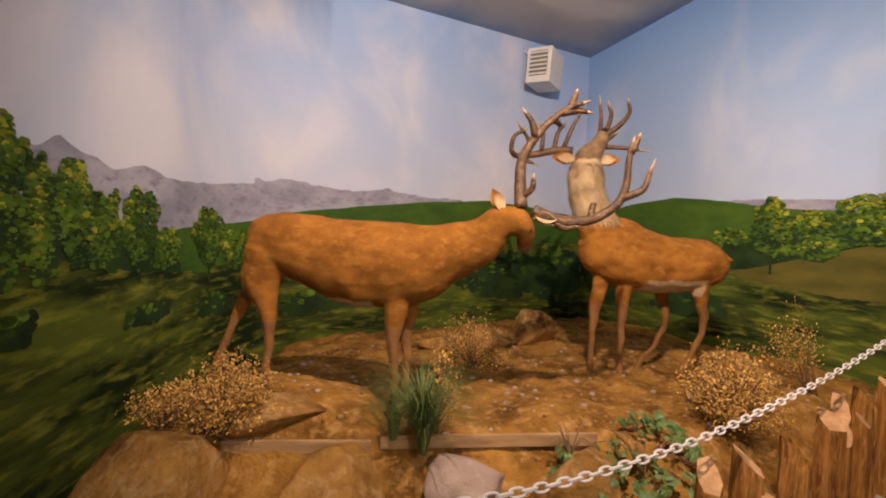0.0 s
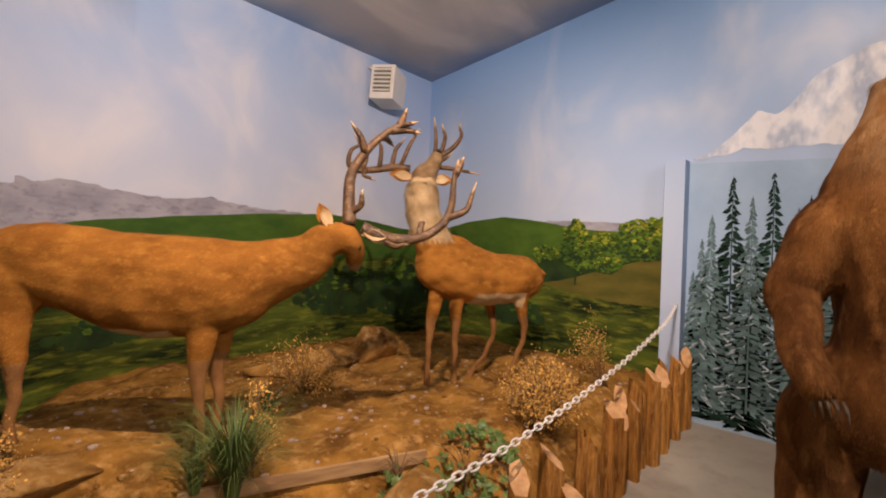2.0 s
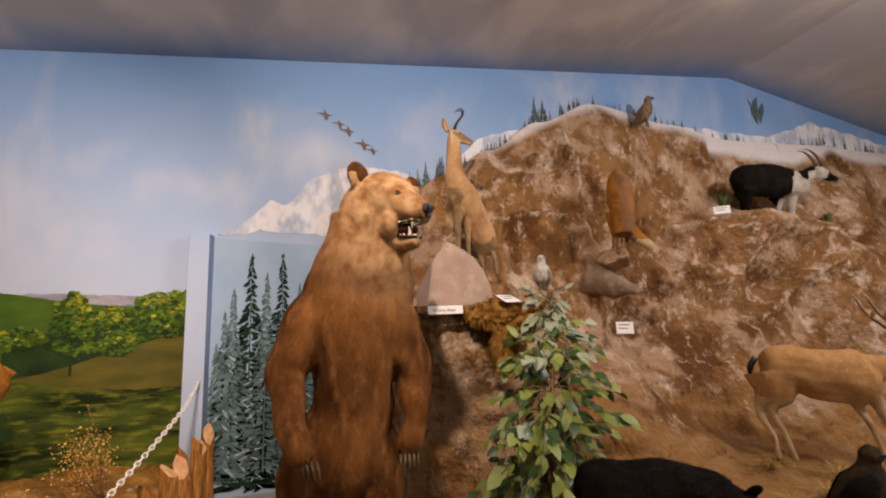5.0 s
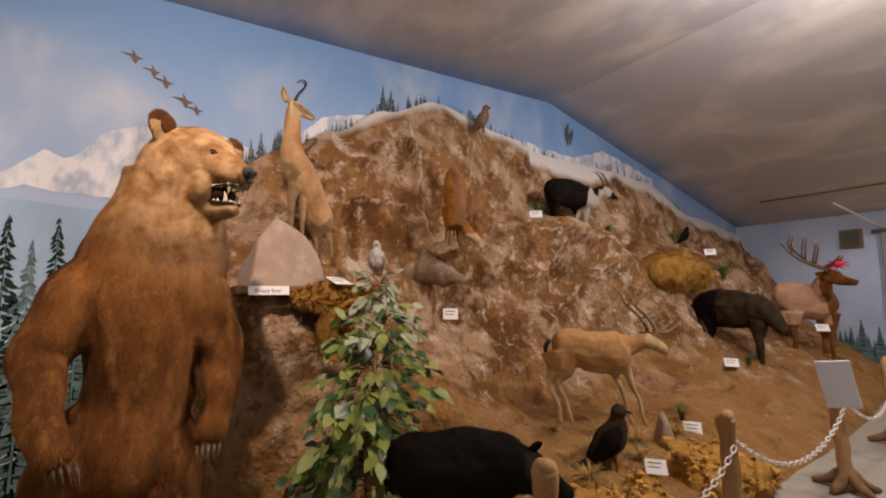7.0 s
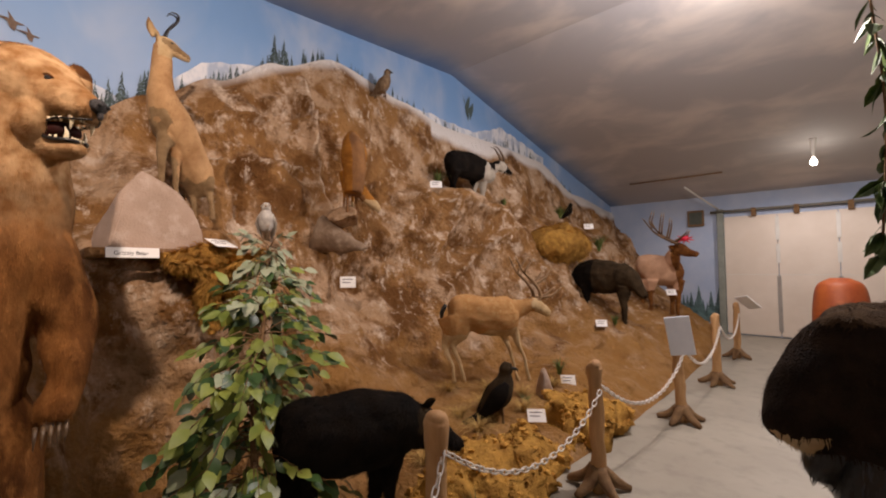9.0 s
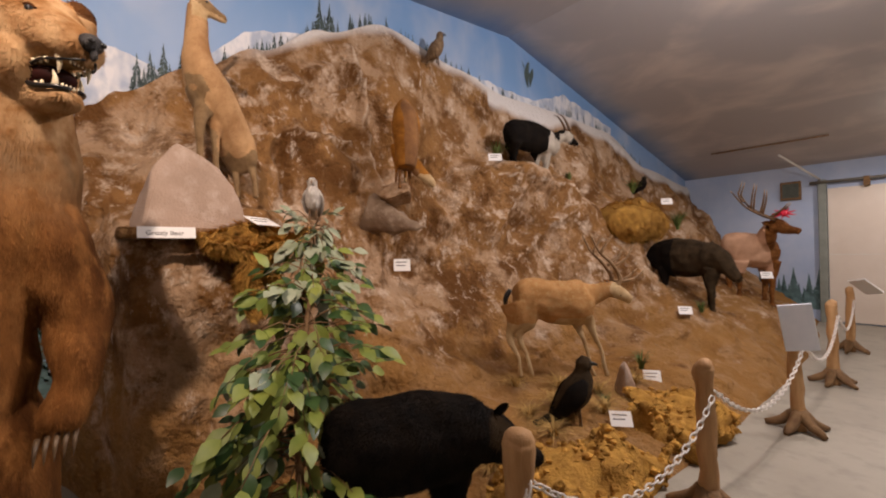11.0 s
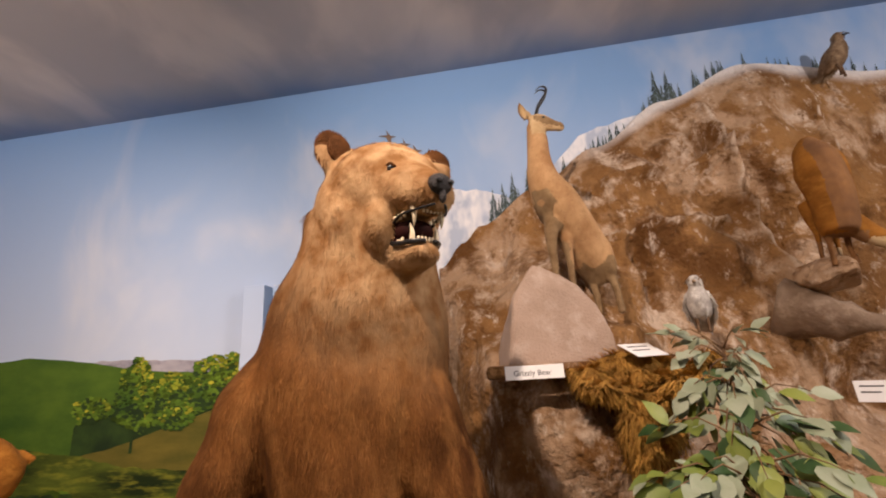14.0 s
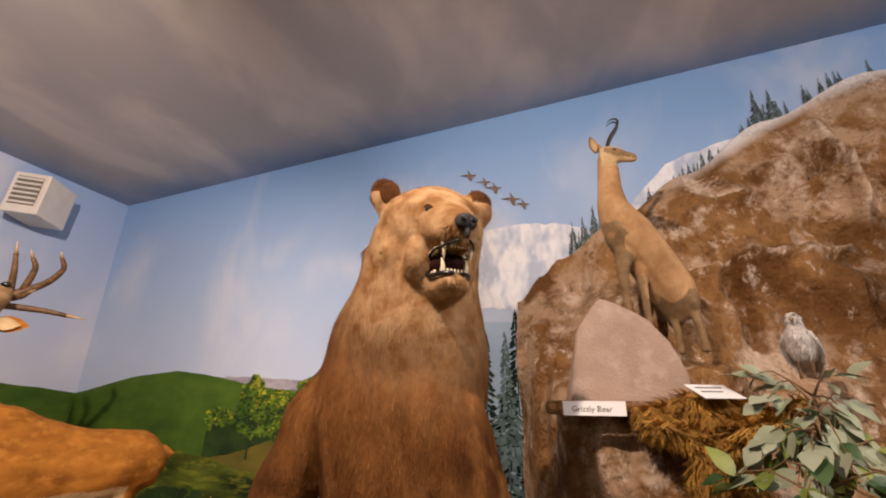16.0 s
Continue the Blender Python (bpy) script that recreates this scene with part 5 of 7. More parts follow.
def chamois():
    bm = bmesh.new()
    tube(bm, [(3.95, -1.17, 3.43, 0.05, 0.05), (3.94, -1.18, 3.32, 0.070, 0.070), (3.905, -1.17, 3.14, 0.078, 0.080), (3.90, -1.18, 2.99, 0.108, 0.108), (3.94, -1.25, 2.84, 0.148, 0.148), (4.02, -1.37, 2.66, 0.155, 0.145), (4.09, -1.48, 2.46, 0.150, 0.135), (4.12, -1.53, 2.30, 0.09, 0.09)], 14, 6, 0, (1, 0, 0))
    tube(bm, [(3.95, -1.14, 3.44, 0.055, 0.045), (3.94, -1.21, 3.44, 0.062, 0.05), (3.92, -1.29, 3.395, 0.042, 0.036), (3.90, -1.35, 3.365, 0.03, 0.028), (3.895, -1.365, 3.36, 0.018, 0.018)], 10, 4)
    for x, y in ((3.88, -1.18), (3.93, -1.29)):
        leg(bm, [(x + 0.04, y - 0.04, 2.74, 0.08, 0.07), (x, y, 2.58, 0.045, 0.04), (x, y, 2.42, 0.026), (x, y, 2.24, 0.02), (x, y, 2.10, 0.025)])
    for dx, dy in ((0, 0), (0.10, 0.10)):
        leg(bm, [(4.04 + dx, -1.52 + dy, 2.52, 0.10, 0.08), (3.98 + dx, -1.55 + dy, 2.40, 0.055, 0.045), (4.0 + dx, -1.56 + dy, 2.32, 0.032), (3.94 + dx, -1.56 + dy, 2.20, 0.024), (3.92 + dx, -1.56 + dy, 2.08, 0.026)])
    bm = fused(bm, 0.012, 5)

    def rule(c):
        if c.z < 2.40 + 0.10 * noise.noise(c * 9) or (c.z < 2.86 + 0.10 * noise.noise(c * 7) and c.y > -1.20 - 0.3 * (2.8 - c.z) + 0.05 * noise.noise(c * 11)):
            return 1
        if c.z > 3.32 and c.y < -1.14:
            d = near_line(c, (3.92, -1.19, 3.45), (3.885, -1.35, 3.385))
            return 1 if d < 0.030 else 2
        return 0
    paint_faces(bm, rule)
    furry(bm, 12000, 0.014, (0.3, -0.3, -0.8), 0.25, 0.003, 15)
    ear(bm, (3.96, -1.12, 3.48), (3.99, -1.095, 3.64), 0.03, 0, 2, (-1, 0, 0))
    ear(bm, (3.98, -1.16, 3.49), (4.04, -1.11, 3.62), 0.03, 0, 2, (-1, 0, 0))
    for x in (3.935, 3.975):
        tube(bm, [(x, -1.19, 3.48, 0.014), (x, -1.22, 3.57, 0.012), (x - 0.01, -1.275, 3.65, 0.010), (x - 0.01, -1.282, 3.70, 0.008), (x - 0.005, -1.245, 3.715, 0.005), (x, -1.21, 3.69, 0.002)], 7, 4, 3)
    blob(bm, (3.896, -1.235, 3.45), 0.011, 3, 2)
    thing("chamois", bm, [FUR_CHAMOIS, FUR_GREY, FUR_PALE, BLACK], "mounted chamois with hooked horns standing behind a boulder", "stuffed animal")


browsing_stag()
roaring_stag()
grizzly()
chamois()


# ---- the deer scene's small things ----
def heater():
    base = empty("heater", (3.92, 4.72, 3.88), "white box heater with a louvred grille hung by the ceiling", "heater")
    turn = Matrix.Translation((3.90, 4.70, 3.87)) @ Matrix.Rotation(radians(30), 4, "Z") @ Matrix.Rotation(radians(4), 4, "X")

    def put(name, lo, hi, mat, bevel, label="", owner=None):
        bm = bmesh.new()
        box(bm, lo, hi, bevel)
        bmesh.ops.transform(bm, matrix=turn, verts=bm.verts)
        return part(name, bm, mat, owner or base, label, smooth=False)
    put("body", (-0.24, -0.17, -0.24), (0.24, 0.17, 0.22), METAL_WHITE, 0.012)
    grille = put("grille", (-0.252, -0.12, -0.15), (-0.243, 0.12, 0.17), GRILLE, 0, "dark recessed grille")
    for i in range(6):
        put("slat", (-0.262, -0.12, -0.14 + i * 0.055), (-0.246, 0.12, -0.118 + i * 0.055), METAL_WHITE, 0.003, "", grille)
    bm = bmesh.new()
    tube(bm, [(3.72, 4.93, 4.16, 0.014), (3.78, 4.86, 4.10, 0.014), (3.84, 4.78, 4.06, 0.014)], 8, 4)
    tube(bm, [(3.90, 4.72, 4.06, 0.012), (3.93, 4.85, 4.14, 0.012), (3.95, 4.94, 4.2, 0.012)], 8, 4)
    part("bracket", bm, METAL_WHITE, base)


def split_post(x, y, h, r, seed, lean=0.0):
    rng = random.Random(seed)
    bm = bmesh.new()
    n = rng.choice((7, 8, 9))
    a0 = rng.uniform(0, 6)
    prof = [(r * rng.uniform(0.72, 1.12) * math.cos(a0 + 2 * math.pi * k / n), r * rng.uniform(0.72, 1.12) * math.sin(a0 + 2 * math.pi * k / n)) for k in range(n)]
    rings = []
    for i in range(6):
        t = i / 5
        w = 1.08 - 0.12 * t
        rings.append([bm.verts.new((x + lean * t + px * w + rng.uniform(-1, 1) * 0.004, y + py * w + rng.uniform(-1, 1) * 0.004, -0.01 + (h + 0.01) * t if i < 5 else h - 0.06 + 0.08 * (px / r) * math.cos(seed) + 0.05 * (py / r))) for px, py in prof])
    for a, b in zip(rings, rings[1:]):
        for k in range(n):
            bm.faces.new((a[k], a[(k + 1) % n], b[(k + 1) % n], b[k]))
    bm.faces.new(rings[-1]).material_index = 1
    bm.faces.new(rings[0][::-1])
    return bm


heater()
fence = empty("log_fence", (3.3, 1.12, 0), "low fence of rough split logs with slanting cut tops", "fence")
FENCE_POSTS = [(1.93, 0.60, 0.062), (2.26, 0.58, 0.075), (2.60, 0.58, 0.072), (2.80, 0.52, 0.05), (3.03, 0.66, 0.066), (3.16, 0.55, 0.05), (3.27, 0.67, 0.06), (3.40, 0.60, 0.045), (3.49, 0.70, 0.058), (3.63, 0.63, 0.05), (3.76, 0.76, 0.062), (3.90, 0.62, 0.05), (4.03, 0.68, 0.055), (4.15, 0.60, 0.05), (4.26, 0.72, 0.055), (4.40, 0.64, 0.05), (4.54, 0.74, 0.055), (4.64, 0.66, 0.045), (4.74, 0.74, 0.05)]
for i, (x, h, r) in enumerate(FENCE_POSTS):
    part("log", split_post(x, 1.10 + 0.035 * math.sin(i * 2.4), h, r, i + 1, 0.02 * math.sin(i * 1.7)), [WOOD, WOOD_END], fence, smooth=False)
part("log", split_post(2.30, 0.98, 0.40, 0.085, 77), [WOOD, WOOD_END], fence, "short pale log stump", smooth=False)


def link_data():
    """One oval chain link, its long way along X."""
    bm = bmesh.new()
    n, m, a, b, r = 16, 6, 0.0165, 0.0135, 0.0048
    rings = []
    for i in range(n):
        t = 2 * math.pi * i / n
        c = Vector((math.copysign(a, math.cos(t)) * (1 if abs(math.cos(t)) > 0.3 else 0) + b * math.cos(t), b * math.sin(t), 0))
        c.x = a * max(-1, min(1, math.cos(t) * 1.6)) + b * math.cos(t)
        o = Vector((math.cos(t), math.sin(t), 0))
        rings.append([bm.verts.new(c + o * r * math.cos(2 * math.pi * k / m) + Vector((0, 0, r * math.sin(2 * math.pi * k / m)))) for k in range(m)])
    for i in range(n):
        p, q = rings[i], rings[(i + 1) % n]
        for k in range(m):
            bm.faces.new((p[k], q[k], q[(k + 1) % m], p[(k + 1) % m]))
    return link_mesh("link", bm, CHAIN)


LINK = link_data()


def chain(points, label, group="barrier chains", pitch=0.0505):
    base = empty("plastic_chain", points[0], label, "chain", group)
    path = [Vector(p) for p in spline(points, 40)]
    last, out = path[0], [path[0]]
    for p in path[1:]:
        while (p - last).length >= pitch:
            last = last + (p - last).normalized() * pitch
            out.append(last)
    for i, (a, b) in enumerate(zip(out, out[1:])):
        d = (b - a).normalized()
        m = Matrix.Translation((a + b) / 2) @ d.to_track_quat("X", "Z").to_matrix().to_4x4() @ Matrix.Rotation(radians(45 + 90 * (i % 2)), 4, "X")
        part("link", None, None, base, m=m, data=LINK)


chain([(4.82, 1.20, 1.16), (4.2, 1.10, 1.08), (3.67, 1.08, 0.985), (3.1, 1.08, 0.885), (2.5, 1.08, 0.805), (1.85, 1.08, 0.745), (1.33, 1.08, 0.735), (0.9, 1.08, 0.755), (0.4, 1.08, 0.82), (-0.3, 1.08, 1.0), (-0.9, 1.10, 1.16)], "white plastic chain sagging in front of the deer")


def rock(name, c, r, mat, label, seed, category="rock", sub=4, flat_base=True, cut=0.5):
    bm = bmesh.new()
    vs = blob(bm, (0, 0, 0), 1.0, 0, sub)
    for v in vs:
        d = v.co.normalized()
        q = d * 1.3 + Vector((seed * 3.1, seed, -seed))
        k = 1 + 0.22 * noise.noise(q) + 0.10 * noise.noise(q * 2.7) + 0.04 * noise.noise(q * 7)
        p = d * k
        for i in range(7):
            w = Vector((math.sin(seed + i * 2.1), math.cos(seed * 1.3 + i * 1.7), math.sin(seed * 0.7 + i * 2.9))).normalized()
            e = p.dot(w) - (0.66 + 0.18 * math.sin(i + seed))
            if e > 0:
                p -= w * e * 0.8
        v.co = Vector((c[0] + p.x * r[0], c[1] + p.y * r[1], c[2] + p.z * r[2]))
    return thing(name, bm, mat, label, category)


rock("rock", (3.15, 3.85, ground_z(3.15, 3.85) + 0.10), (0.30, 0.22, 0.26), ROCK, "tan flat-faced rock on the soil behind the deer", 1)
rock("rock", (2.45, 3.95, ground_z(2.45, 3.95) + 0.02), (0.62, 0.25, 0.15), ROCK, "long low brown rock behind the deer", 2)
rock("rock", (1.17, 1.98, 0.20), (0.24, 0.17, 0.22), GRANITE, "pale square-cut rock in the front edge", 3)
rock("rock", (0.50, 2.25, 0.18), (0.38, 0.26, 0.24), ROCK, "brown rock in the front edge", 4)
rock("rock", (-0.36, 2.50, 0.22), (0.46, 0.34, 0.34), ROCK, "large brown rock at the corner of the mound", 5)
rock("rock", (1.75, 1.66, 0.16), (0.36, 0.26, 0.24), ROCK, "brown rock in the front edge", 6)
rock("rock", (0.30, 2.68, ground_z(0.3, 2.68) + 0.01), (0.34, 0.18, 0.12), ROCK, "flat dark rock under the stag's hind feet", 7)
rock("rock", (3.20, 1.75, ground_z(3.2, 1.75) + 0.02), (0.30, 0.22, 0.13), GRANITE, "low grey rock beside the dry bush", 8)
rock("rock", (3.95, 2.0, ground_z(3.95, 2.0) + 0.03), (0.35, 0.3, 0.2), ROCK, "rounded brown rock beside the dry bush", 9)
for a, b, lab in (((-0.02, 2.66, 0.36), (0.75, 2.32, 0.375), "weathered board edging the mound"), ((0.80, 2.30, 0.385), (2.0, 1.81, 0.385), "pale weathered board edging the mound")):
    bm = bmesh.new()
    box(bm, (0, -0.012, -0.05), ((Vector(b) - Vector(a)).length, 0.012, 0.025), 0.004)
    d = Vector(b) - Vector(a)
    thing("edging_board", bm, BOARD, lab, "board", "edging boards", smooth=False, at=Matrix.Translation(a) @ Matrix.Rotation(math.atan2(d.y, d.x), 4, "Z"))


def pebbles():
    rng = random.Random(9)
    bm = bmesh.new()
    for i in range(900):
        x, y = rng.uniform(-0.3, 4.6), rng.uniform(1.4, 4.4)
        z = ground_z(x, y)
        if z < 0.25:
            continue
        r = rng.choice((0.006, 0.008, 0.011, 0.015, 0.022))
        vs = blob(bm, (x, y, z + r * 0.2), (r * rng.uniform(0.8, 1.4), r * rng.uniform(0.8, 1.3), r * 0.7), rng.choice((0, 0, 1)), 1)
    thing("gravel", bm, [ROCK, GRANITE], "scattered small stones on the soil", "gravel", kind="stuff", smooth=False)


pebbles()


def dry_bush(name, place, r, h, count, mat, label, seed, category="dry plant", lean=(0, 0)):
    """A bush of thin branching stems set with many small papery flowers."""
    rng = random.Random(seed)
    base = empty(name, place, label, category)
    st, fl = bmesh.new(), bmesh.new()
    o = Vector(place)
    per = 60
    for i in range(max(4, count // 24)):
        a, q = rng.uniform(0, 2 * math.pi), math.sqrt(rng.random())
        tip = o + Vector((math.cos(a) * q * r + lean[0] * h, math.sin(a) * q * r + lean[1] * h, h * rng.uniform(0.55, 1.0) * (1 - 0.45 * q * q)))
        mid = o.lerp(tip, 0.5) + Vector((rng.uniform(-1, 1), rng.uniform(-1, 1), 0.6)) * 0.08 * h
        path = [o + Vector((rng.uniform(-1, 1), rng.uniform(-1, 1), 0)) * 0.04, mid, tip]
        tube(st, [(*p, w) for p, w in zip(path, (0.004, 0.003, 0.0015))], 4, 3, 0)
        for k in range(per):
            t = rng.uniform(0.4, 1.0)
            p = (path[0] * (1 - t) + mid * t) * (1 - t) + (mid * (1 - t) + tip * t) * t
            p += Vector((rng.gauss(0, 1), rng.gauss(0, 1), rng.gauss(0, 0.8))) * 0.16 * r
            s = rng.uniform(0.0035, 0.0085)
            nrm = Vector((rng.uniform(-1, 1), rng.uniform(-1, 1), rng.uniform(-0.4, 1))).normalized()
            u = nrm.orthogonal().normalized()
            w = nrm.cross(u)
            n = 5
            c = fl.verts.new(p + nrm * s * 0.5)
            rim = [fl.verts.new(p + (u * math.cos(2 * math.pi * j / n) + w * math.sin(2 * math.pi * j / n)) * s) for j in range(n)]
            for j in range(n):
                fl.faces.new((c, rim[j], rim[(j + 1) % n]))
    part("stem_spray", st, STEM, base)
    part("blossoms", fl, mat, base, smooth=False)


dry_bush("dry_bush", (0.02, 2.62, 0.42), 0.24, 0.52, 2400, DRY_FLOWER, "golden dried flower bush at the edge of the mound", 21)
dry_bush("dry_bush", (-0.30, 2.80, 0.46), 0.20, 0.30, 600, DRY_FLOWER, "small golden dried flower bush", 26)
dry_bush("dry_bush", (2.80, 1.50, 0.40), 0.30, 0.56, 2600, DRY_FLOWER, "golden dried flower bush behind the fence", 22)
dry_bush("dry_bush", (4.1, 1.6, 0.40), 0.22, 0.85, 380, DRY_FLOWER, "tall thin dried flower branch by the pier", 23, lean=(-0.25, 0.1))
dry_bush("dry_bush", (1.95, 3.2, 0.40), 0.45, 0.50, 700, DRY_FLOWER, "sparse dried flower sprays behind the stag", 24)
dry_bush("dry_bush", (1.08, 2.20, 0.42), 0.10, 0.62, 420, DRY_FLOWER, "single dried flower spray beside the grass", 25, lean=(0.15, 0.05))


def blades(name, place, count, h, spread, mat, label, seed, category="grass", width=0.005, droop=0.5):
    rng = random.Random(seed)
    bm = bmesh.new()
    o = Vector(place)
    for i in range(count):
        a = rng.uniform(0, 2 * math.pi)
        out = Vector((math.cos(a), math.sin(a), 0))
        s = spread * rng.uniform(0.2, 1.0)
        hh = h * rng.uniform(0.5, 1.0)
        w = out.cross(Vector((0, 0, 1))) * width * rng.uniform(0.6, 1.2)
        pts = []
        for k in range(5):
            t = k / 4
            pts.append(o + out * (0.02 + s * t * t) + Vector((0, 0, hh * (t - droop * 0.35 * t ** 3))))
        row = [(bm.verts.new(p - w * (1 - k / 4.2)), bm.verts.new(p + w * (1 - k / 4.2))) for k, p in enumerate(pts)]
        for a_, b_ in zip(row, row[1:]):
            bm.faces.new((a_[0], a_[1], b_[1], b_[0]))
    return thing(name, bm, mat, label, category)


blades("grass_tuft", (0.98, 2.10, 0.36), 460, 0.84, 0.46, GRASS, "long green grass tuft on the mound", 31, width=0.0048, droop=1.3)
blades("grass_tuft", (0.86, 2.25, 0.40), 120, 0.50, 0.32, GRASS, "green grass tuft on the mound", 32, width=0.0032, droop=1.3)
blades("grass_tuft", (1.55, 3.0, 0.42), 160, 0.22, 0.30, GRASS, "low dark green grass behind the stag", 33)


def ivy(place, count, r, label, seed):
    rng = random.Random(seed)
    base = empty("ivy", place, label, "plant")
    bm = bmesh.new()
    pts = [(0, -0.5), (0.28, -0.62), (0.75, -0.25), (0.42, 0.05), (0.5, 0.45), (0.12, 0.32), (0, 1.0), (-0.12, 0.32), (-0.5, 0.45), (-0.42, 0.05), (-0.75, -0.25), (-0.28, -0.62)]
    c = bm.verts.new((0, 0, 0.12))
    rim = [bm.verts.new((x, y, 0.0)) for x, y in pts]
    for a, b in zip(rim, rim[1:] + rim[:1]):
        bm.faces.new((c, a, b))
    leaf = link_mesh("leaf", bm, IVY, False)
    for i in range(count):
        a, q = rng.uniform(0, 6.28), math.sqrt(rng.random())
        x, y = place[0] + math.cos(a) * q * r, place[1] + math.sin(a) * q * r * 0.7
        m = Matrix.Translation((x, y, max(ground_z(x, y), 0.2) + 0.05 + 0.20 * rng.random() * (1 - q * q))) @ Euler((rng.uniform(0.2, 1.2), rng.uniform(-0.5, 0.5), rng.uniform(-0.9, 0.9))).to_matrix().to_4x4() @ Matrix.Scale(rng.uniform(0.028, 0.055), 4)
        part("leaf", None, None, base, m=m, data=leaf)
    st = bmesh.new()
    for i in range(14):
        a = rng.uniform(0, 6.28)
        e = Vector(place) + Vector((math.cos(a) * r * 0.8, math.sin(a) * r * 0.6, rng.uniform(0.05, 0.2)))
        tube(st, [(*place, 0.004), (*(Vector(place).lerp(e, 0.5) + Vector((0, 0, 0.06))), 0.003), (*e, 0.002)], 4, 3)
    part("stem_spray", st, STEM, base)


ivy((2.05, 1.52, 0.34), 170, 0.40, "dark green ivy plant behind the log fence", 41)
ivy((1.72, 1.74, 0.36), 26, 0.16, "small green ivy plant at the mound's edge", 42)

# ---- the mountain's ledge with the boulder and the bear's sign ----
rock("bear_base_rock", (2.66, -0.14, 0.02), (0.48, 0.52, 0.12), ROCK_FACE, "low dark rock under the grizzly's feet", 12)
bm = bmesh.new()
for x, y, z in ((3.62, -0.95, 2.31), (3.66, -1.00, 2.37), (3.66, -1.26, 2.24), (3.62, -1.34, 2.13), (3.58, -1.39, 1.95), (3.56, -1.40, 1.79), (3.52, -0.80, 1.79), (3.56, -0.82, 1.96), (3.60, -0.87, 2.18), (3.92, -0.98, 2.30), (3.94, -1.22, 2.20), (4.0, -1.42, 1.95), (4.0, -0.80, 1.95), (4.0, -1.44, 1.79), (4.0, -0.78, 1.79)):
    bm.verts.new((x, y, z))
bmesh.ops.convex_hull(bm, input=bm.verts)
bmesh.ops.dissolve_limit(bm, angle_limit=0.15, verts=bm.verts, edges=bm.edges)
bmesh.ops.bevel(bm, geom=bm.edges[:], offset=0.018, segments=2, profile=0.6, affect="EDGES")
bmesh.ops.triangulate(bm, faces=bm.faces)
bmesh.ops.subdivide_edges(bm, edges=[e for e in bm.edges if e.calc_length() > 0.06], cuts=4, use_grid_fill=True)
rough_up(bm.verts, 0.22, 0.022, 4)
rough_up(bm.verts, 0.05, 0.006, 7)
thing("boulder", bm, GRANITE, "smooth pinkish-grey granite boulder on the ledge", "boulder")
bm = bmesh.new()
box(bm, (3.44, -1.42, 1.76), (4.0, -0.70, 1.82), 0.02)
rough_up(bm.verts, 0.2, 0.02, 3)
thing("ledge_slab", bm, ROCK_FACE, "thin brown stone slab on the ledge under the boulder", "stone slab", smooth=False)


def pad(name, place, rx, ry, rz, count, mat, label, seed, hang=0.0, ln=0.05):
    """A shaggy cushion of moss or hay."""
    bm = bmesh.new()
    vs = blob(bm, place, (rx, ry, rz), 0, 4)
    rough_up(vs, 0.22, 0.09, seed + 5)
    rough_up(vs, 0.06, 0.035, seed)
    if hang:
        for v in vs:
            if v.co.x < place[0] - rx * 0.2:
                v.co.z -= hang * max(0, noise.noise(Vector((v.co.y * 7, seed, 0))) + 0.45)
    furry(bm, count, ln, (-0.3, 0, -1), 0.7, 0.004, seed)
    return thing(name, bm, mat, label, "moss")


pad("moss_cushion", (3.36, -1.42, 1.765), 0.19, 0.36, 0.045, 9000, MOSS, "shaggy golden-brown dry moss on the ledge", 51, 0.14, ln=0.06)
pad("moss_cushion", (3.28, -1.36, 1.50), 0.07, 0.10, 0.26, 3600, MOSS, "shaggy golden-brown dry moss hanging down the rock", 52)


def writing(text, size, m, parent, mat=INK):
    c = bpy.data.curves.new("writing", "FONT")
    c.body, c.size, c.extrude, c.align_x, c.align_y = text, size, 0.0004, "CENTER", "CENTER"
    c.materials.append(mat)
    tmp = bpy.data.objects.new("writing", c)
    scene.collection.objects.link(tmp)
    bpy.context.view_layer.update()
    me = bpy.data.meshes.new_from_object(tmp.evaluated_get(bpy.context.evaluated_depsgraph_get()))
    bpy.data.objects.remove(tmp)
    ob = new("lettering", me)
    ob.parent = parent
    ob.matrix_basis = parent.matrix_basis.inverted() @ m
    return ob


def sign(place, w, h, rz, tilt, label, text="", bars=0):
    m = Matrix.Translation(place) @ Matrix.Rotation(radians(rz), 4, "Z") @ Matrix.Rotation(radians(90 + tilt), 4, "X")
    base = empty("sign_card", place, label, "sign", "white species cards")
    bm = bmesh.new()
    box(bm, (-w / 2, -h / 2, -0.003), (w / 2, h / 2, 0.0), 0.001)
    bmesh.ops.transform(bm, matrix=m, verts=bm.verts)
    part("card", bm, CARD, base, smooth=False)
    if text:
        writing(text, h * 0.55, m @ Matrix.Translation((-0.01, -0.004, 0.001)), base)
    for i in range(bars):
        bm = bmesh.new()
        box(bm, (-w * 0.36, h * (0.2 - 0.28 * i), 0.0004), (w * (0.3 - 0.12 * (i % 2)), h * (0.27 - 0.28 * i), 0.001))
        bmesh.ops.transform(bm, matrix=m, verts=bm.verts)
        part("print_line", bm, INK, base, smooth=False)


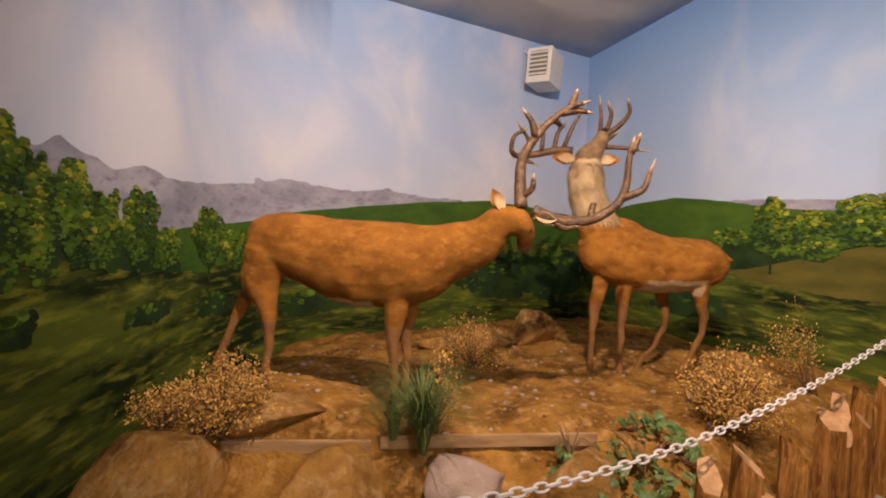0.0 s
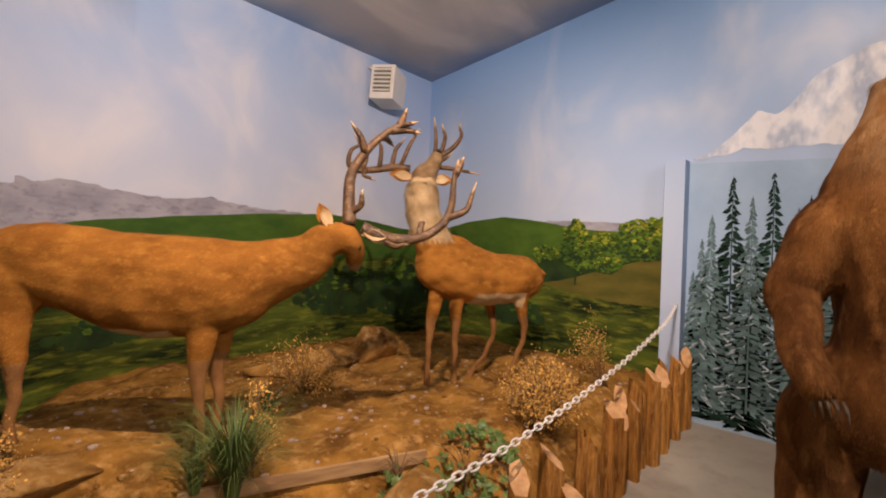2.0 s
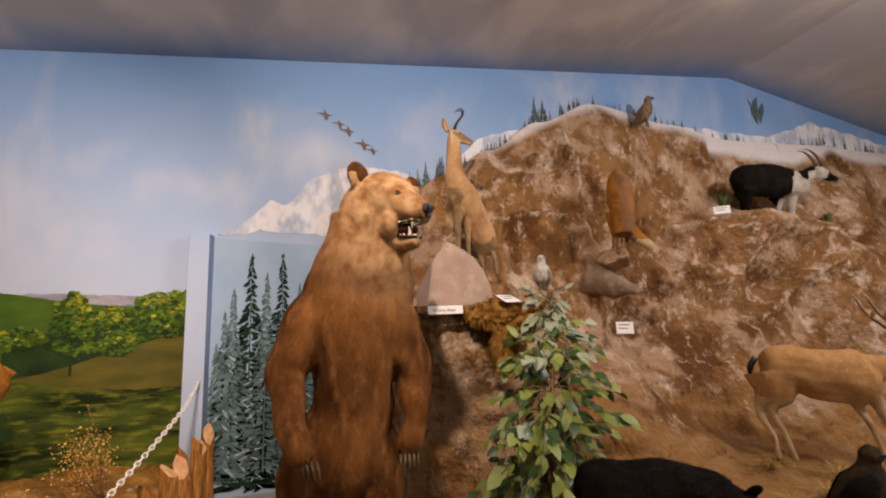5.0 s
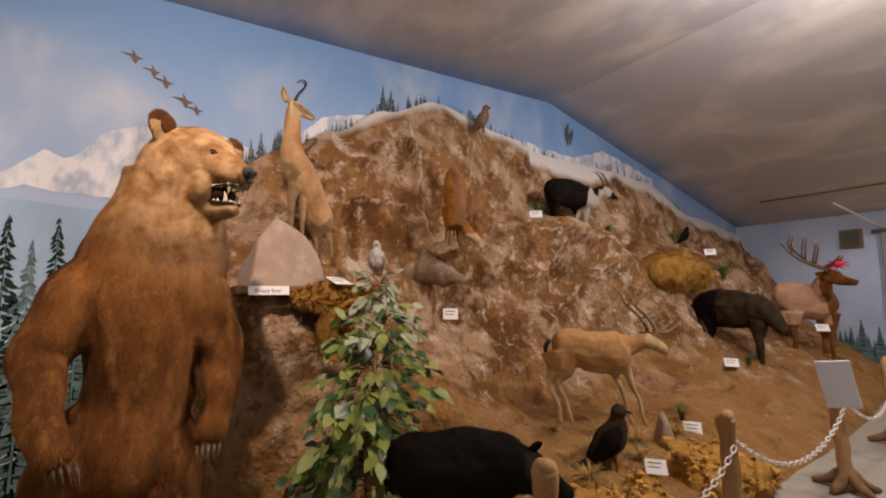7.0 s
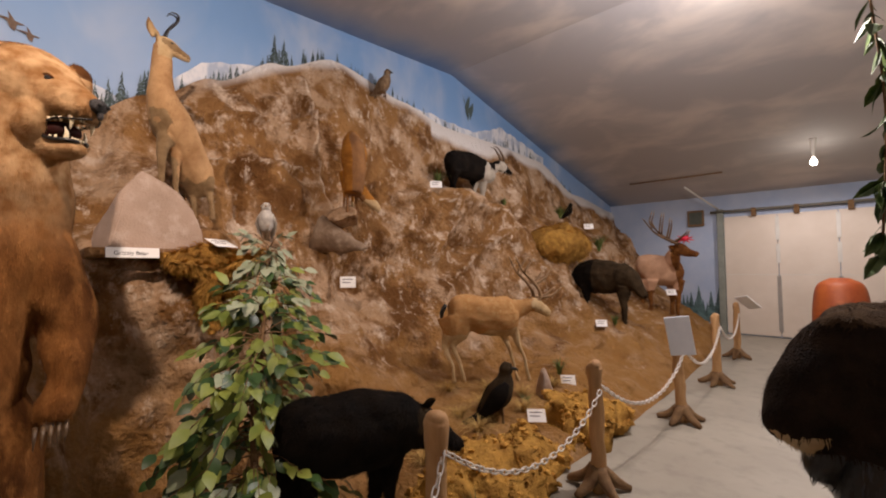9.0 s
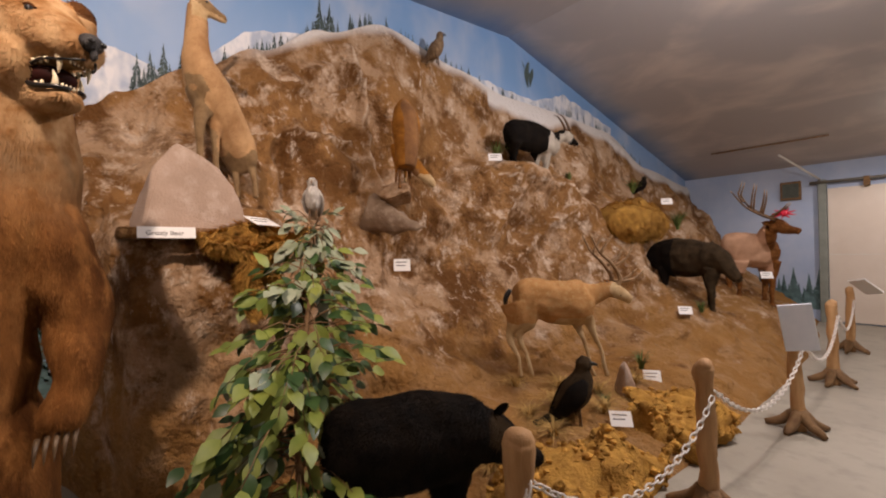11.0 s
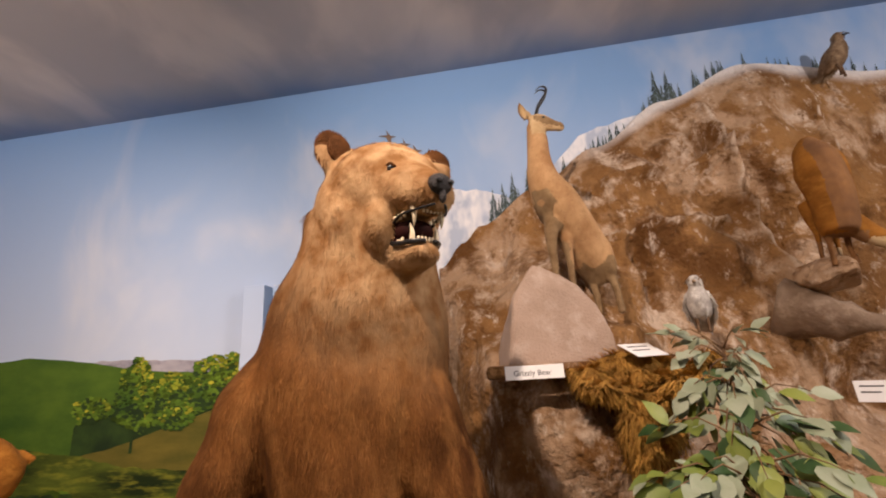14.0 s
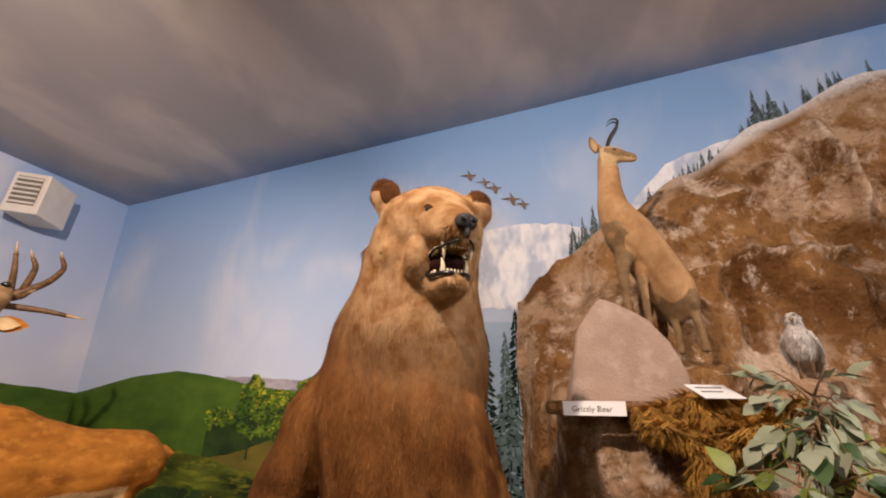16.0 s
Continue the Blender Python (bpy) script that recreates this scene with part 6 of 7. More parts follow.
sign((3.37, -0.915, 1.785), 0.28, 0.066, -90, -12, "white card with the words Grizzly Bear on the rock ledge", "Grizzly Bear")
sign((3.27, -1.40, 1.86), 0.20, 0.12, -60, -62, "white card lying on the moss of the ledge", bars=2)
for p, rz, tilt, lab in (((4.12, -3.04, 1.53), -122, -20, "small folded white card on the rock face"), ((4.22, -4.58, 2.86), -130, -35, "small white card beside the goat"), ((2.50, -5.02, 0.34), -145, -35, "small white card on the slope"), ((2.24, -3.84, 0.29), -140, -45, "small white card beside the game bird"), ((2.85, -6.9, 0.80), -148, -40, "small white card below the boar"), ((3.5, -8.0, 2.45), -145, -35, "small white card on the hay mound"), ((2.4, -9.1, 1.2), -150, -35, "small white card beside the elk")):
    q = rock_point(p[1], p[2])
    sign((min(p[0], q.x - 0.03), p[1], max(p[2], 0.05)), 0.17, 0.13, rz, tilt, lab, bars=2)


# ---- the other mounted animals on the mountain ----
def four_legged(name, spine, legs, head, mats, label, rule=None, fur=8000, ln=0.02, lay=(0, 0, -1), extra=None, voxel=0.014, group="", neck=None):
    """A standing animal: spine and head as tubes, legs as lists of nodes, melted into one skin with fur."""
    bm = bmesh.new()
    tube(bm, spine, 14, 5)
    if neck:
        tube(bm, neck, 12, 5)
    tube(bm, head, 12, 5)
    for nodes in legs:
        tube(bm, nodes, 9, 4, 0, (1, 0, 0))
    bm = fused(bm, voxel, 5)
    rough_up(bm.verts, 0.16, 0.022, spine[0][1])
    if rule:
        paint_faces(bm, rule)
    furry(bm, fur, ln, lay, 0.28, 0.0035, 61)
    if extra:
        extra(bm)
    return thing(name, bm, mats, label, "stuffed animal", group)


def down(x, y, z0, z1, r, dx=0.0, dy=0.0):
    return [(x, y, z0, r * 3.2, r * 2.4), (x, y, z0 * 0.8 + z1 * 0.2, r * 2.3, r * 1.8), (x, y, z0 * 0.55 + z1 * 0.45, r * 1.3), (x + dx * 0.6, y + dy * 0.6, z0 * 0.25 + z1 * 0.75, r * 0.85), (x + dx, y + dy, z1 + 0.04, r * 0.85), (x + dx, y + dy, z1, r * 1.15)]


# fallow deer, walking along the slope with its antlers laid back
def fallow_extra(bm):
    ear(bm, (2.64, -4.55, 1.26), (2.72, -4.48, 1.36), 0.03, 0, 2, (-1, 0.5, 0))
    for o in (0.0, 0.09):
        antler(bm, [(2.66 + o, -4.58, 1.27), (2.62 + o, -4.62, 1.36), (2.66 + o, -4.56, 1.50), (2.75 + o, -4.46, 1.64), (2.80 + o, -4.42, 1.78)], [((2.63 + o, -4.62, 1.33), (2.53 + o, -4.72, 1.36), (2.45 + o, -4.82, 1.46)), ((2.66 + o, -4.57, 1.48), (2.58 + o, -4.66, 1.56), (2.53 + o, -4.74, 1.70)), ((2.74 + o, -4.47, 1.62), (2.7 + o, -4.52, 1.72), (2.66 + o, -4.56, 1.80))], 0.024, 4, 5)
    blob(bm, (2.60, -4.585, 1.20), 0.011, 3, 2)
    tube(bm, [(3.34, -3.80, 1.27, 0.022), (3.37, -3.76, 1.18, 0.026), (3.36, -3.76, 1.08, 0.010)], 7, 3, 3)


four_legged("fallow_deer", [(3.32, -3.82, 1.20, 0.06, 0.06), (3.29, -3.86, 1.20, 0.165, 0.135), (3.18, -3.98, 1.18, 0.195, 0.15), (3.02, -4.16, 1.14, 0.215, 0.165), (2.88, -4.33, 1.13, 0.215, 0.15), (2.82, -4.41, 1.14, 0.12, 0.10)],
            [[(3.27 + o, -3.87 + o, 1.14, 0.17, 0.11), (3.25 + o, -3.87 + o, 0.99, 0.125, 0.085), (3.29 + o, -3.83 + o, 0.85, 0.058, 0.05), (3.29 + o, -3.82 + o, 0.78, 0.036), (3.22 + o, -3.85 + o, 0.60, 0.022), (3.20 + o, -3.86 + o, 0.42, 0.026)] for o in (-0.03, 0.04)] +
            [[(2.86 + o, -4.36 + o, 1.08, 0.10, 0.07), (2.83 + o, -4.38 + o, 0.94, 0.055, 0.045), (2.78 + o, -4.42 + o, 0.78, 0.030), (2.74 + o, -4.46 + o, 0.62, 0.021), (2.70 + o, -4.49 + o, 0.40, 0.026)] for o in (0.0, 0.09)],
            [(2.72, -4.52, 1.27, 0.07, 0.06), (2.66, -4.58, 1.25, 0.075, 0.058), (2.60, -4.64, 1.19, 0.052, 0.045), (2.55, -4.70, 1.14, 0.036, 0.032)],
            [FUR_FAWN, FUR_PALE, FUR_WHITE, BLACK, PALE_BONE, TIP], "mounted tan fallow deer with antlers walking on the slope",
            lambda c: 1 if c.z < 0.97 + 0.14 * noise.noise(c * 5) or c.x < 2.66 else 0, 9000, 0.014, (0.5, 0.5, -0.5), fallow_extra, 0.013,
            neck=[(2.92, -4.28, 1.16, 0.17, 0.13), (2.80, -4.43, 1.21, 0.115, 0.09), (2.71, -4.53, 1.26, 0.08, 0.065)])

four_legged("black_boar", [(2.47, -1.42, 0.70, 0.08, 0.08), (2.43, -1.50, 0.72, 0.2, 0.16), (2.35, -1.66, 0.71, 0.23, 0.18), (2.27, -1.86, 0.71, 0.235, 0.18), (2.18, -2.06, 0.70, 0.20, 0.16), (2.14, -2.16, 0.69, 0.14, 0.12)],
            [down(2.40, -1.55, 0.66, 0.06, 0.045), down(2.50, -1.52, 0.66, 0.06, 0.045), down(2.20, -2.02, 0.64, 0.08, 0.042), down(2.30, -1.98, 0.64, 0.08, 0.042)],
            [(2.18, -2.08, 0.70, 0.17, 0.14), (2.12, -2.20, 0.66, 0.135, 0.11), (2.06, -2.31, 0.59, 0.085, 0.075), (2.01, -2.40, 0.53, 0.055, 0.055), (1.99, -2.44, 0.51, 0.048, 0.05)],
            [FUR_DARK, FUR_BOAR], "mounted black bristled boar standing in the shade of the plant",
            lambda c: 1 if near_line(c, (2.06, -2.16, 0.74), (2.02, -2.22, 0.68)) < 0.07 else 0, 14000, 0.04, (0.3, 0.5, -0.7),
            lambda bm: [ear(bm, (2.13 + o, -2.14 + o * 0.6, 0.80), (2.10 + o, -2.24 + o * 0.6, 0.84), 0.05, 1, 0, (-0.7, -0.7, 0)) for o in (-0.05, 0.13)])

# brown boar higher up the slope
four_legged("wild_boar", [(2.55, -7.55, 1.50, 0.10, 0.09), (2.75, -7.62, 1.50, 0.22, 0.17), (3.05, -7.72, 1.50, 0.29, 0.20), (3.38, -7.8, 1.52, 0.30, 0.21), (3.60, -7.85, 1.50, 0.23, 0.18), (3.72, -7.88, 1.46, 0.15, 0.13)],
            [down(2.72, -7.55, 1.36, 0.66, 0.042), down(2.80, -7.72, 1.36, 0.72, 0.042), down(3.45, -7.72, 1.36, 0.95, 0.042), down(3.52, -7.92, 1.36, 1.05, 0.042)],
            [(2.80, -7.62, 1.54, 0.22, 0.18), (2.62, -7.55, 1.48, 0.17, 0.14), (2.47, -7.50, 1.34, 0.105, 0.09), (2.36, -7.46, 1.20, 0.06, 0.055)],
            [FUR_BOAR, FUR_DARK], "mounted dark brown wild boar on the slope", lambda c: 1 if c.x > 3.3 else 0, 9000, 0.045, (-0.5, 0, -0.6))


def goat_extra(bm):
    for o in (-0.03, 0.04):
        tube(bm, [(4.30 + o, -6.36, 3.52, 0.022), (4.32 + o, -6.32, 3.64, 0.018), (4.35 + o, -6.24, 3.74, 0.010), (4.38 + o, -6.16, 3.76, 0.003)], 7, 3, 2)
    ear(bm, (4.30, -6.30, 3.45), (4.26, -6.20, 3.47), 0.03, 0, 0, (-1, 0, 0))


four_legged("mountain_goat", [(4.42, -5.0, 3.30, 0.06, 0.06), (4.40, -5.10, 3.30, 0.17, 0.13), (4.36, -5.36, 3.30, 0.215, 0.16), (4.33, -5.62, 3.28, 0.21, 0.16), (4.30, -5.86, 3.24, 0.17, 0.14), (4.29, -6.0, 3.22, 0.10, 0.1)],
            [down(4.32, -5.80, 3.12, 2.72, 0.034), down(4.42, -5.72, 3.12, 2.80, 0.034), down(4.36, -5.14, 3.16, 2.86, 0.034), down(4.46, -5.18, 3.16, 2.9, 0.034)],
            [(4.29, -6.12, 3.40, 0.08, 0.07), (4.28, -6.28, 3.42, 0.085, 0.07), (4.25, -6.42, 3.36, 0.05, 0.045), (4.23, -6.50, 3.31, 0.035, 0.03)],
            [FUR_DARK, FUR_WHITE, BONE], "mounted black and white mountain goat with curved horns on a ledge",
            lambda c: 1 if c.y < -5.68 and (c.z < 3.30 or noise.noise(c * 6) > 0.1) else 0, 6000, 0.05, (0, 0, -1), goat_extra,
            neck=[(4.30, -5.84, 3.26, 0.13, 0.11), (4.29, -6.02, 3.34, 0.10, 0.09), (4.29, -6.16, 3.40, 0.08, 0.07)])

# roe deer seen from behind, its head lowered over a knob of rock
four_legged("roe_deer", [(4.00, -3.02, 2.50, 0.10, 0.10), (4.03, -3.05, 2.74, 0.13, 0.135), (4.09, -3.09, 2.98, 0.145, 0.14), (4.17, -3.14, 3.15, 0.11, 0.11), (4.23, -3.18, 3.24, 0.06, 0.06)],
            [down(4.06, -2.99, 2.70, 2.32, 0.022), down(4.09, -3.14, 2.70, 2.32, 0.022), down(4.22, -3.05, 2.80, 2.34, 0.022), down(4.22, -3.16, 2.80, 2.34, 0.022)],
            [(4.0, -3.12, 2.56, 0.07, 0.06), (3.98, -3.22, 2.46, 0.065, 0.055), (3.96, -3.30, 2.38, 0.045, 0.04), (3.95, -3.34, 2.33, 0.03, 0.028)],
            [FUR_DEER, FUR_ROE, FUR_PALE], "mounted reddish roe deer with lowered head on a rock knob",
            lambda c: 1 if near_line(c, (3.86, -3.02, 2.45), (4.05, -3.10, 3.22)) < 0.085 or c.z < 2.5 and c.y > -3.15 else (2 if c.z < 2.45 else 0), 7000, 0.014)
rock("boulder", (4.22, -3.06, 2.27), (0.22, 0.20, 0.12), ROCK_FACE, "jutting grey-brown rock knob under the roe deer", 14)
bm = bmesh.new()
tube(bm, [(4.46, -2.86, 2.08, 0.22, 0.17), (4.28, -2.98, 2.00, 0.16, 0.12), (4.15, -3.10, 1.95, 0.095, 0.075), (4.07, -3.19, 1.92, 0.045, 0.04), (4.02, -3.25, 1.90, 0.010, 0.010)], 8, 4)
rough_up(bm.verts, 0.10, 0.045, 4)
thing("rock_spur", bm, GREY_STONE, "pointed grey rock spur jutting from the mountain", "rock")


def elk_extra(bm):
    for o, k in ((0.0, 1), (0.16, -1)):
        antler(bm, [(2.34, -9.62 + o, 2.12), (2.50, -9.62 + o * 1.5, 2.20), (2.72, -9.62 + o * 2, 2.36), (2.90, -9.62 + o * 2.4, 2.62)], [((2.42, -9.62 + o, 2.16), (2.25, -9.62 + o, 2.28), (2.15, -9.62 + o, 2.40)), ((2.55, -9.62 + o, 2.24), (2.50, -9.62 + o, 2.45), (2.48, -9.62 + o, 2.66)), ((2.68, -9.62 + o, 2.34), (2.66, -9.62 + o, 2.55), (2.62, -9.62 + o, 2.78)), ((2.80, -9.62 + o, 2.46), (2.86, -9.62 + o, 2.6), (2.80, -9.62 + o, 2.84))], 0.028, 3, 4)
    ear(bm, (2.40, -9.58, 2.05), (2.55, -9.52, 2.08), 0.05, 1, 1, (-0.3, 1, 0))


four_legged("elk", [(3.15, -9.55, 1.60, 0.10, 0.10), (3.05, -9.6, 1.64, 0.28, 0.22), (2.88, -9.8, 1.62, 0.32, 0.25), (2.70, -10.1, 1.58, 0.30, 0.24), (2.58, -10.3, 1.58, 0.2, 0.2)],
            [down(3.06, -9.55, 1.42, 0.80, 0.05), down(2.90, -9.55, 1.42, 0.80, 0.05), down(2.56, -10.2, 1.40, 0.60, 0.05), down(2.70, -10.35, 1.40, 0.65, 0.05)],
            [(2.44, -9.66, 2.02, 0.13, 0.11), (2.34, -9.64, 2.02, 0.12, 0.10), (2.18, -9.62, 1.95, 0.08, 0.075), (2.04, -9.60, 1.91, 0.06, 0.055)],
            [FUR_RUMP, FUR_BEAR, FUR_DARK, BONE, TIP], "mounted elk with a pale rump and dark neck and antlers", lambda c: 1 if c.x < 2.52 or c.z < 1.2 else 0, 7000, 0.025, (0, 0, -1), elk_extra, 0.02,
            neck=[(2.66, -10.1, 1.66, 0.22, 0.18), (2.56, -9.85, 1.82, 0.17, 0.14), (2.46, -9.68, 1.98, 0.14, 0.12)])
nose_bm = bmesh.new()
vs = blob(nose_bm, (2.235, -9.50, 2.22), 0.055, 0, 3)
for i in range(9):
    a = i * 0.7
    tube(nose_bm, [(2.235, -9.50, 2.22, 0.02), (2.235 + 0.11 * math.cos(a), -9.50, 2.22 + 0.07 * math.sin(a), 0.012), (2.235 + 0.17 * math.cos(a), -9.49, 2.22 + 0.09 * math.sin(a), 0.004)], 6, 2)
thing("red_bow", nose_bm, material("bright_red_ribbon", (0.75, 0.02, 0.06), 0.5, (0.55, 0.01, 0.04), 20), "bright red ribbon bow tied on the elk's antler", "bow")


def bird(name, place, h, heading, mats, label, lean=0.25, tail=0.25, dark_head=True):
    """A perched bird: upright body, round head, beak, folded wings, tail, two feet."""
    m = Matrix.Translation(place) @ Matrix.Rotation(heading, 4, "Z") @ Matrix.Scale(h, 4)
    bm = bmesh.new()
    tube(bm, [(-0.28, 0, 0.22, 0.05), (-0.18, 0, 0.30, 0.14), (-0.02, 0, 0.45, 0.20), (0.08, 0, 0.64, 0.16), (0.10, 0, 0.78, 0.10), (0.12, 0, 0.86, 0.11), (0.15, 0, 0.95, 0.06)], 12, 4, 0, (1, 0, 0))
    tube(bm, [(-0.2, 0, 0.3, 0.05, 0.10), (-0.38, 0, 0.14, 0.025, 0.11), (-0.38 - tail, 0, 0.0 + 0.04, 0.012, 0.10)], 8, 3, 1, (0, 0, 1))
    for k in (-1, 1):
        tube(bm, [(0.08, 0.15 * k, 0.66, 0.05, 0.03), (-0.06, 0.19 * k, 0.5, 0.13, 0.03), (-0.24, 0.14 * k, 0.26, 0.09, 0.02), (-0.38, 0.06 * k, 0.12, 0.02, 0.01)], 8, 4, 1, (1, 0, 0.4))
        tube(bm, [(0.0, 0.08 * k, 0.32, 0.035), (0.03, 0.08 * k, 0.12, 0.02), (0.03, 0.08 * k, 0.0, 0.03)], 6, 3, 2)
        blob(bm, (0.19, 0.075 * k, 0.88), 0.018, 3, 1)
    tube(bm, [(0.20, 0, 0.86, 0.035), (0.29, 0, 0.84, 0.02), (0.32, 0, 0.80, 0.003)], 6, 3, 3)
    bmesh.ops.transform(bm, matrix=m, verts=bm.verts)
    furry(bm, 1500, 0.03, (0, 0, -1), 0.2, 0.006, 71, keep=lambda f: f.material_index < 2)
    return thing(name, bm, mats, label, "stuffed bird")


bird("hawk", (4.72, -4.05, 4.08), 0.42, radians(-150), [FEATHER, FEATHER, BONE, BLACK], "mounted brown hawk perched on the crest of the mountain")
bird("owl", (3.80, -1.96, 1.93), 0.34, radians(150), [FEATHER_PALE, FEATHER_PALE, BONE, FEATHER], "mounted pale speckled owl perched behind the plant")
bird("grouse", (2.52, -3.64, 0.20), 0.60, radians(-128), [FUR_BOAR, FUR_DARK, BONE, BLACK], "mounted dark game bird with a grey breast on the slope")
bird("marten_bird", (3.95, -8.1, 2.62), 0.34, radians(-140), [FUR_DARK, FUR_DARK, BONE, FEATHER], "small mounted black bird beside the green sprig", tail=0.1)

# painted birds on the sky
bm = bmesh.new()
for y, z, s in ((0.06, 4.03, 0.10), (-0.10, 3.93, 0.085), (-0.20, 3.85, 0.10), (-0.37, 3.70, 0.11), (-0.48, 3.63, 0.085)):
    for pts in (((-1.0, 0.15), (-0.2, 0.2), (0.5, 0.05), (0.9, -0.05), (0.4, -0.15), (-0.3, 0.0)), ((-0.2, 0.15), (0.45, 0.0), (0.3, -0.7), (0.05, -0.5)), ((0.0, 0.1), (0.3, 0.1), (-0.1, 0.75))):
        bm.faces.new([bm.verts.new(on_wall("east", y - a * s, z + b * s, 3 + 0.3 * len(pts))) for a, b in pts])
thing("mural_geese", bm, BIRD_PAINT, "painted flock of brown geese in flight", "mural", kind="structure", smooth=False)
bm = bmesh.new()
for pts in (((-0.05, 0.02), (0.0, 0.16), (0.05, 0.22), (0.04, 0.0), (0.02, -0.2), (-0.03, -0.08)), ((0.03, 0.0), (0.12, 0.14), (0.13, 0.02), (0.06, -0.18)), ((-0.06, 0.1), (-0.1, 0.2), (-0.02, 0.06))):
    bm.faces.new([bm.verts.new(on_wall("east", -6.23 - a * 1.4, 4.60 + b * 1.1, 3 + 0.3 * len(pts))) for a, b in pts])
thing("mural_falcon", bm, RIDGE_PINE, "painted dark diving falcon", "mural", kind="structure", smooth=False)


# ---- the plant in front of the mountain ----
def ficus():
    rng = random.Random(5)
    o = Vector((2.60, -1.36, 0.0))
    base = empty("ficus_plant", o, "artificial ficus bush with glossy green leaves on a thin trunk", "plant")
    st = bmesh.new()
    trunk = [o, o + Vector((0.0, 0.01, 0.5)), o + Vector((0.02, 0.0, 1.0)), o + Vector((0.20, -0.14, 1.42)), o + Vector((0.62, -0.36, 1.84))]
    tube(st, [(*p, w) for p, w in zip(trunk, (0.026, 0.023, 0.020, 0.012, 0.005))], 8, 5)
    path = [Vector(p) for p in spline(trunk, 12)]
    twigs = []
    for i in range(195):
        k = rng.randrange(5, len(path))
        p = path[k]
        t = k / len(path)
        a = rng.uniform(0, 2 * math.pi)
        reach = (0.60 - 0.34 * t * t) * rng.uniform(0.35, 1.0)
        e = p + Vector((math.cos(a) * reach * 0.8, math.sin(a) * reach, rng.uniform(-0.26, 0.08)))
        mid = p.lerp(e, 0.5) + Vector((0, 0, 0.06))
        tube(st, [(*p, 0.005), (*mid, 0.003), (*e, 0.0015)], 4, 2)
        twigs.append((p, mid, e))
    for e in ((2.48, -0.90, 0.80), (2.52, -0.98, 0.70), (2.42, -0.96, 0.92), (2.5, -0.84, 0.72), (2.3, -1.0, 0.75)):
        e = Vector(e)
        mid = path[22].lerp(e, 0.5) + Vector((0, 0, 0.08))
        tube(st, [(*path[22], 0.006), (*mid, 0.004), (*e, 0.002)], 5, 3)
        twigs.insert(0, (path[22], mid, e))
    part("trunk", st, STEM, base)
    ROWS_ = [(0.0, 0.03), (0.2, 0.24), (0.45, 0.32), (0.7, 0.22), (0.9, 0.08), (1.0, 0.0)]

    def leaf_into(bm, m=None, k=0):
        m = m or Matrix()
        mid = [bm.verts.new(m @ Vector((t, 0, 0.07 * math.sin(t * 3)))) for t, w in ROWS_]
        for sg in (-1, 1):
            edge = [bm.verts.new(m @ Vector((t, sg * w, 0.07 * math.sin(t * 3) + 0.14 * w))) for t, w in ROWS_]
            for i in range(5):
                q = (mid[i], mid[i + 1], edge[i + 1], edge[i])
                bm.faces.new(q if sg < 0 else q[::-1]).material_index = k

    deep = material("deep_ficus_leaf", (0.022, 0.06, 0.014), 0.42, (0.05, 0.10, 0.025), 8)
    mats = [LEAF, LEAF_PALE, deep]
    data = []
    for mt in mats:
        bm = bmesh.new()
        leaf_into(bm)
        data.append(link_mesh("leaf", bm, mt))
    rest = bmesh.new()
    n = 0
    spots = []
    for p, mid, e in twigs:
        for j in range(6):
            t = 0.4 + 0.6 * j / 5
            spots.append(((p * (1 - t) + mid * t) * (1 - t) + (mid * (1 - t) + e * t) * t, e - p))
    spots.sort(key=lambda s: s[0].x + 0.15 * rng.random())
    for c, way in spots:
        d = way.normalized() + Vector((rng.uniform(-1, 0.6), rng.uniform(-1, 1), rng.uniform(-1.5, 0.0))) * 0.8
        x = d.normalized()
        z = Vector((rng.uniform(-1.0, 0.1), rng.uniform(-0.5, 0.5), 0.8)).normalized()
        y = z.cross(x).normalized()
        m = Matrix.Translation(c) @ Matrix((x, y, x.cross(y))).transposed().to_4x4() @ Matrix.Scale(rng.uniform(0.065, 0.125), 4)
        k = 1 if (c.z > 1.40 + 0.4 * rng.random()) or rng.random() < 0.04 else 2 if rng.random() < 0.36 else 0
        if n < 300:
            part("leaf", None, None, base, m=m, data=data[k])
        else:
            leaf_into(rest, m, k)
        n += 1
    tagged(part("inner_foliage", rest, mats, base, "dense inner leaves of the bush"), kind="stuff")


ficus()
pad("hay_mound", (3.98, -7.78, 2.12), 0.46, 0.90, 0.36, 7000, MOSS, "shaggy mound of golden-brown hay on the slope", 53, ln=0.09)


def peat_bank(place, rx, ry, rz, mat, label, seed):
    """A crumbly heap: a rough core strewn with clods."""
    rng = random.Random(seed)
    base = empty("soil_bank", (place[0], place[1], 0.0), label, "soil")
    bm = bmesh.new()
    vs = blob(bm, place, (rx, ry, rz), 0, 5)
    rough_up(vs, 0.30, 0.16, seed)
    rough_up(vs, 0.09, 0.06, seed + 2)
    rough_up(vs, 0.03, 0.018, seed + 4)
    tops = [v.co.copy() for v in vs if v.co.z > place[2] - 0.05]
    part("core", bm, mat, base)
    cl = bmesh.new()
    for i in range(420):
        p = rng.choice(tops)
        r = rng.choice((0.008, 0.012, 0.016, 0.024, 0.034))
        w = blob(cl, p, (r, r * rng.uniform(0.8, 1.3), r * 0.8), 0, 1)
        rough_up(w, 0.02, r * 0.6, i)
    tagged(part("crumb_layer", cl, mat, base, "loose clods of peat", smooth=False), kind="stuff")


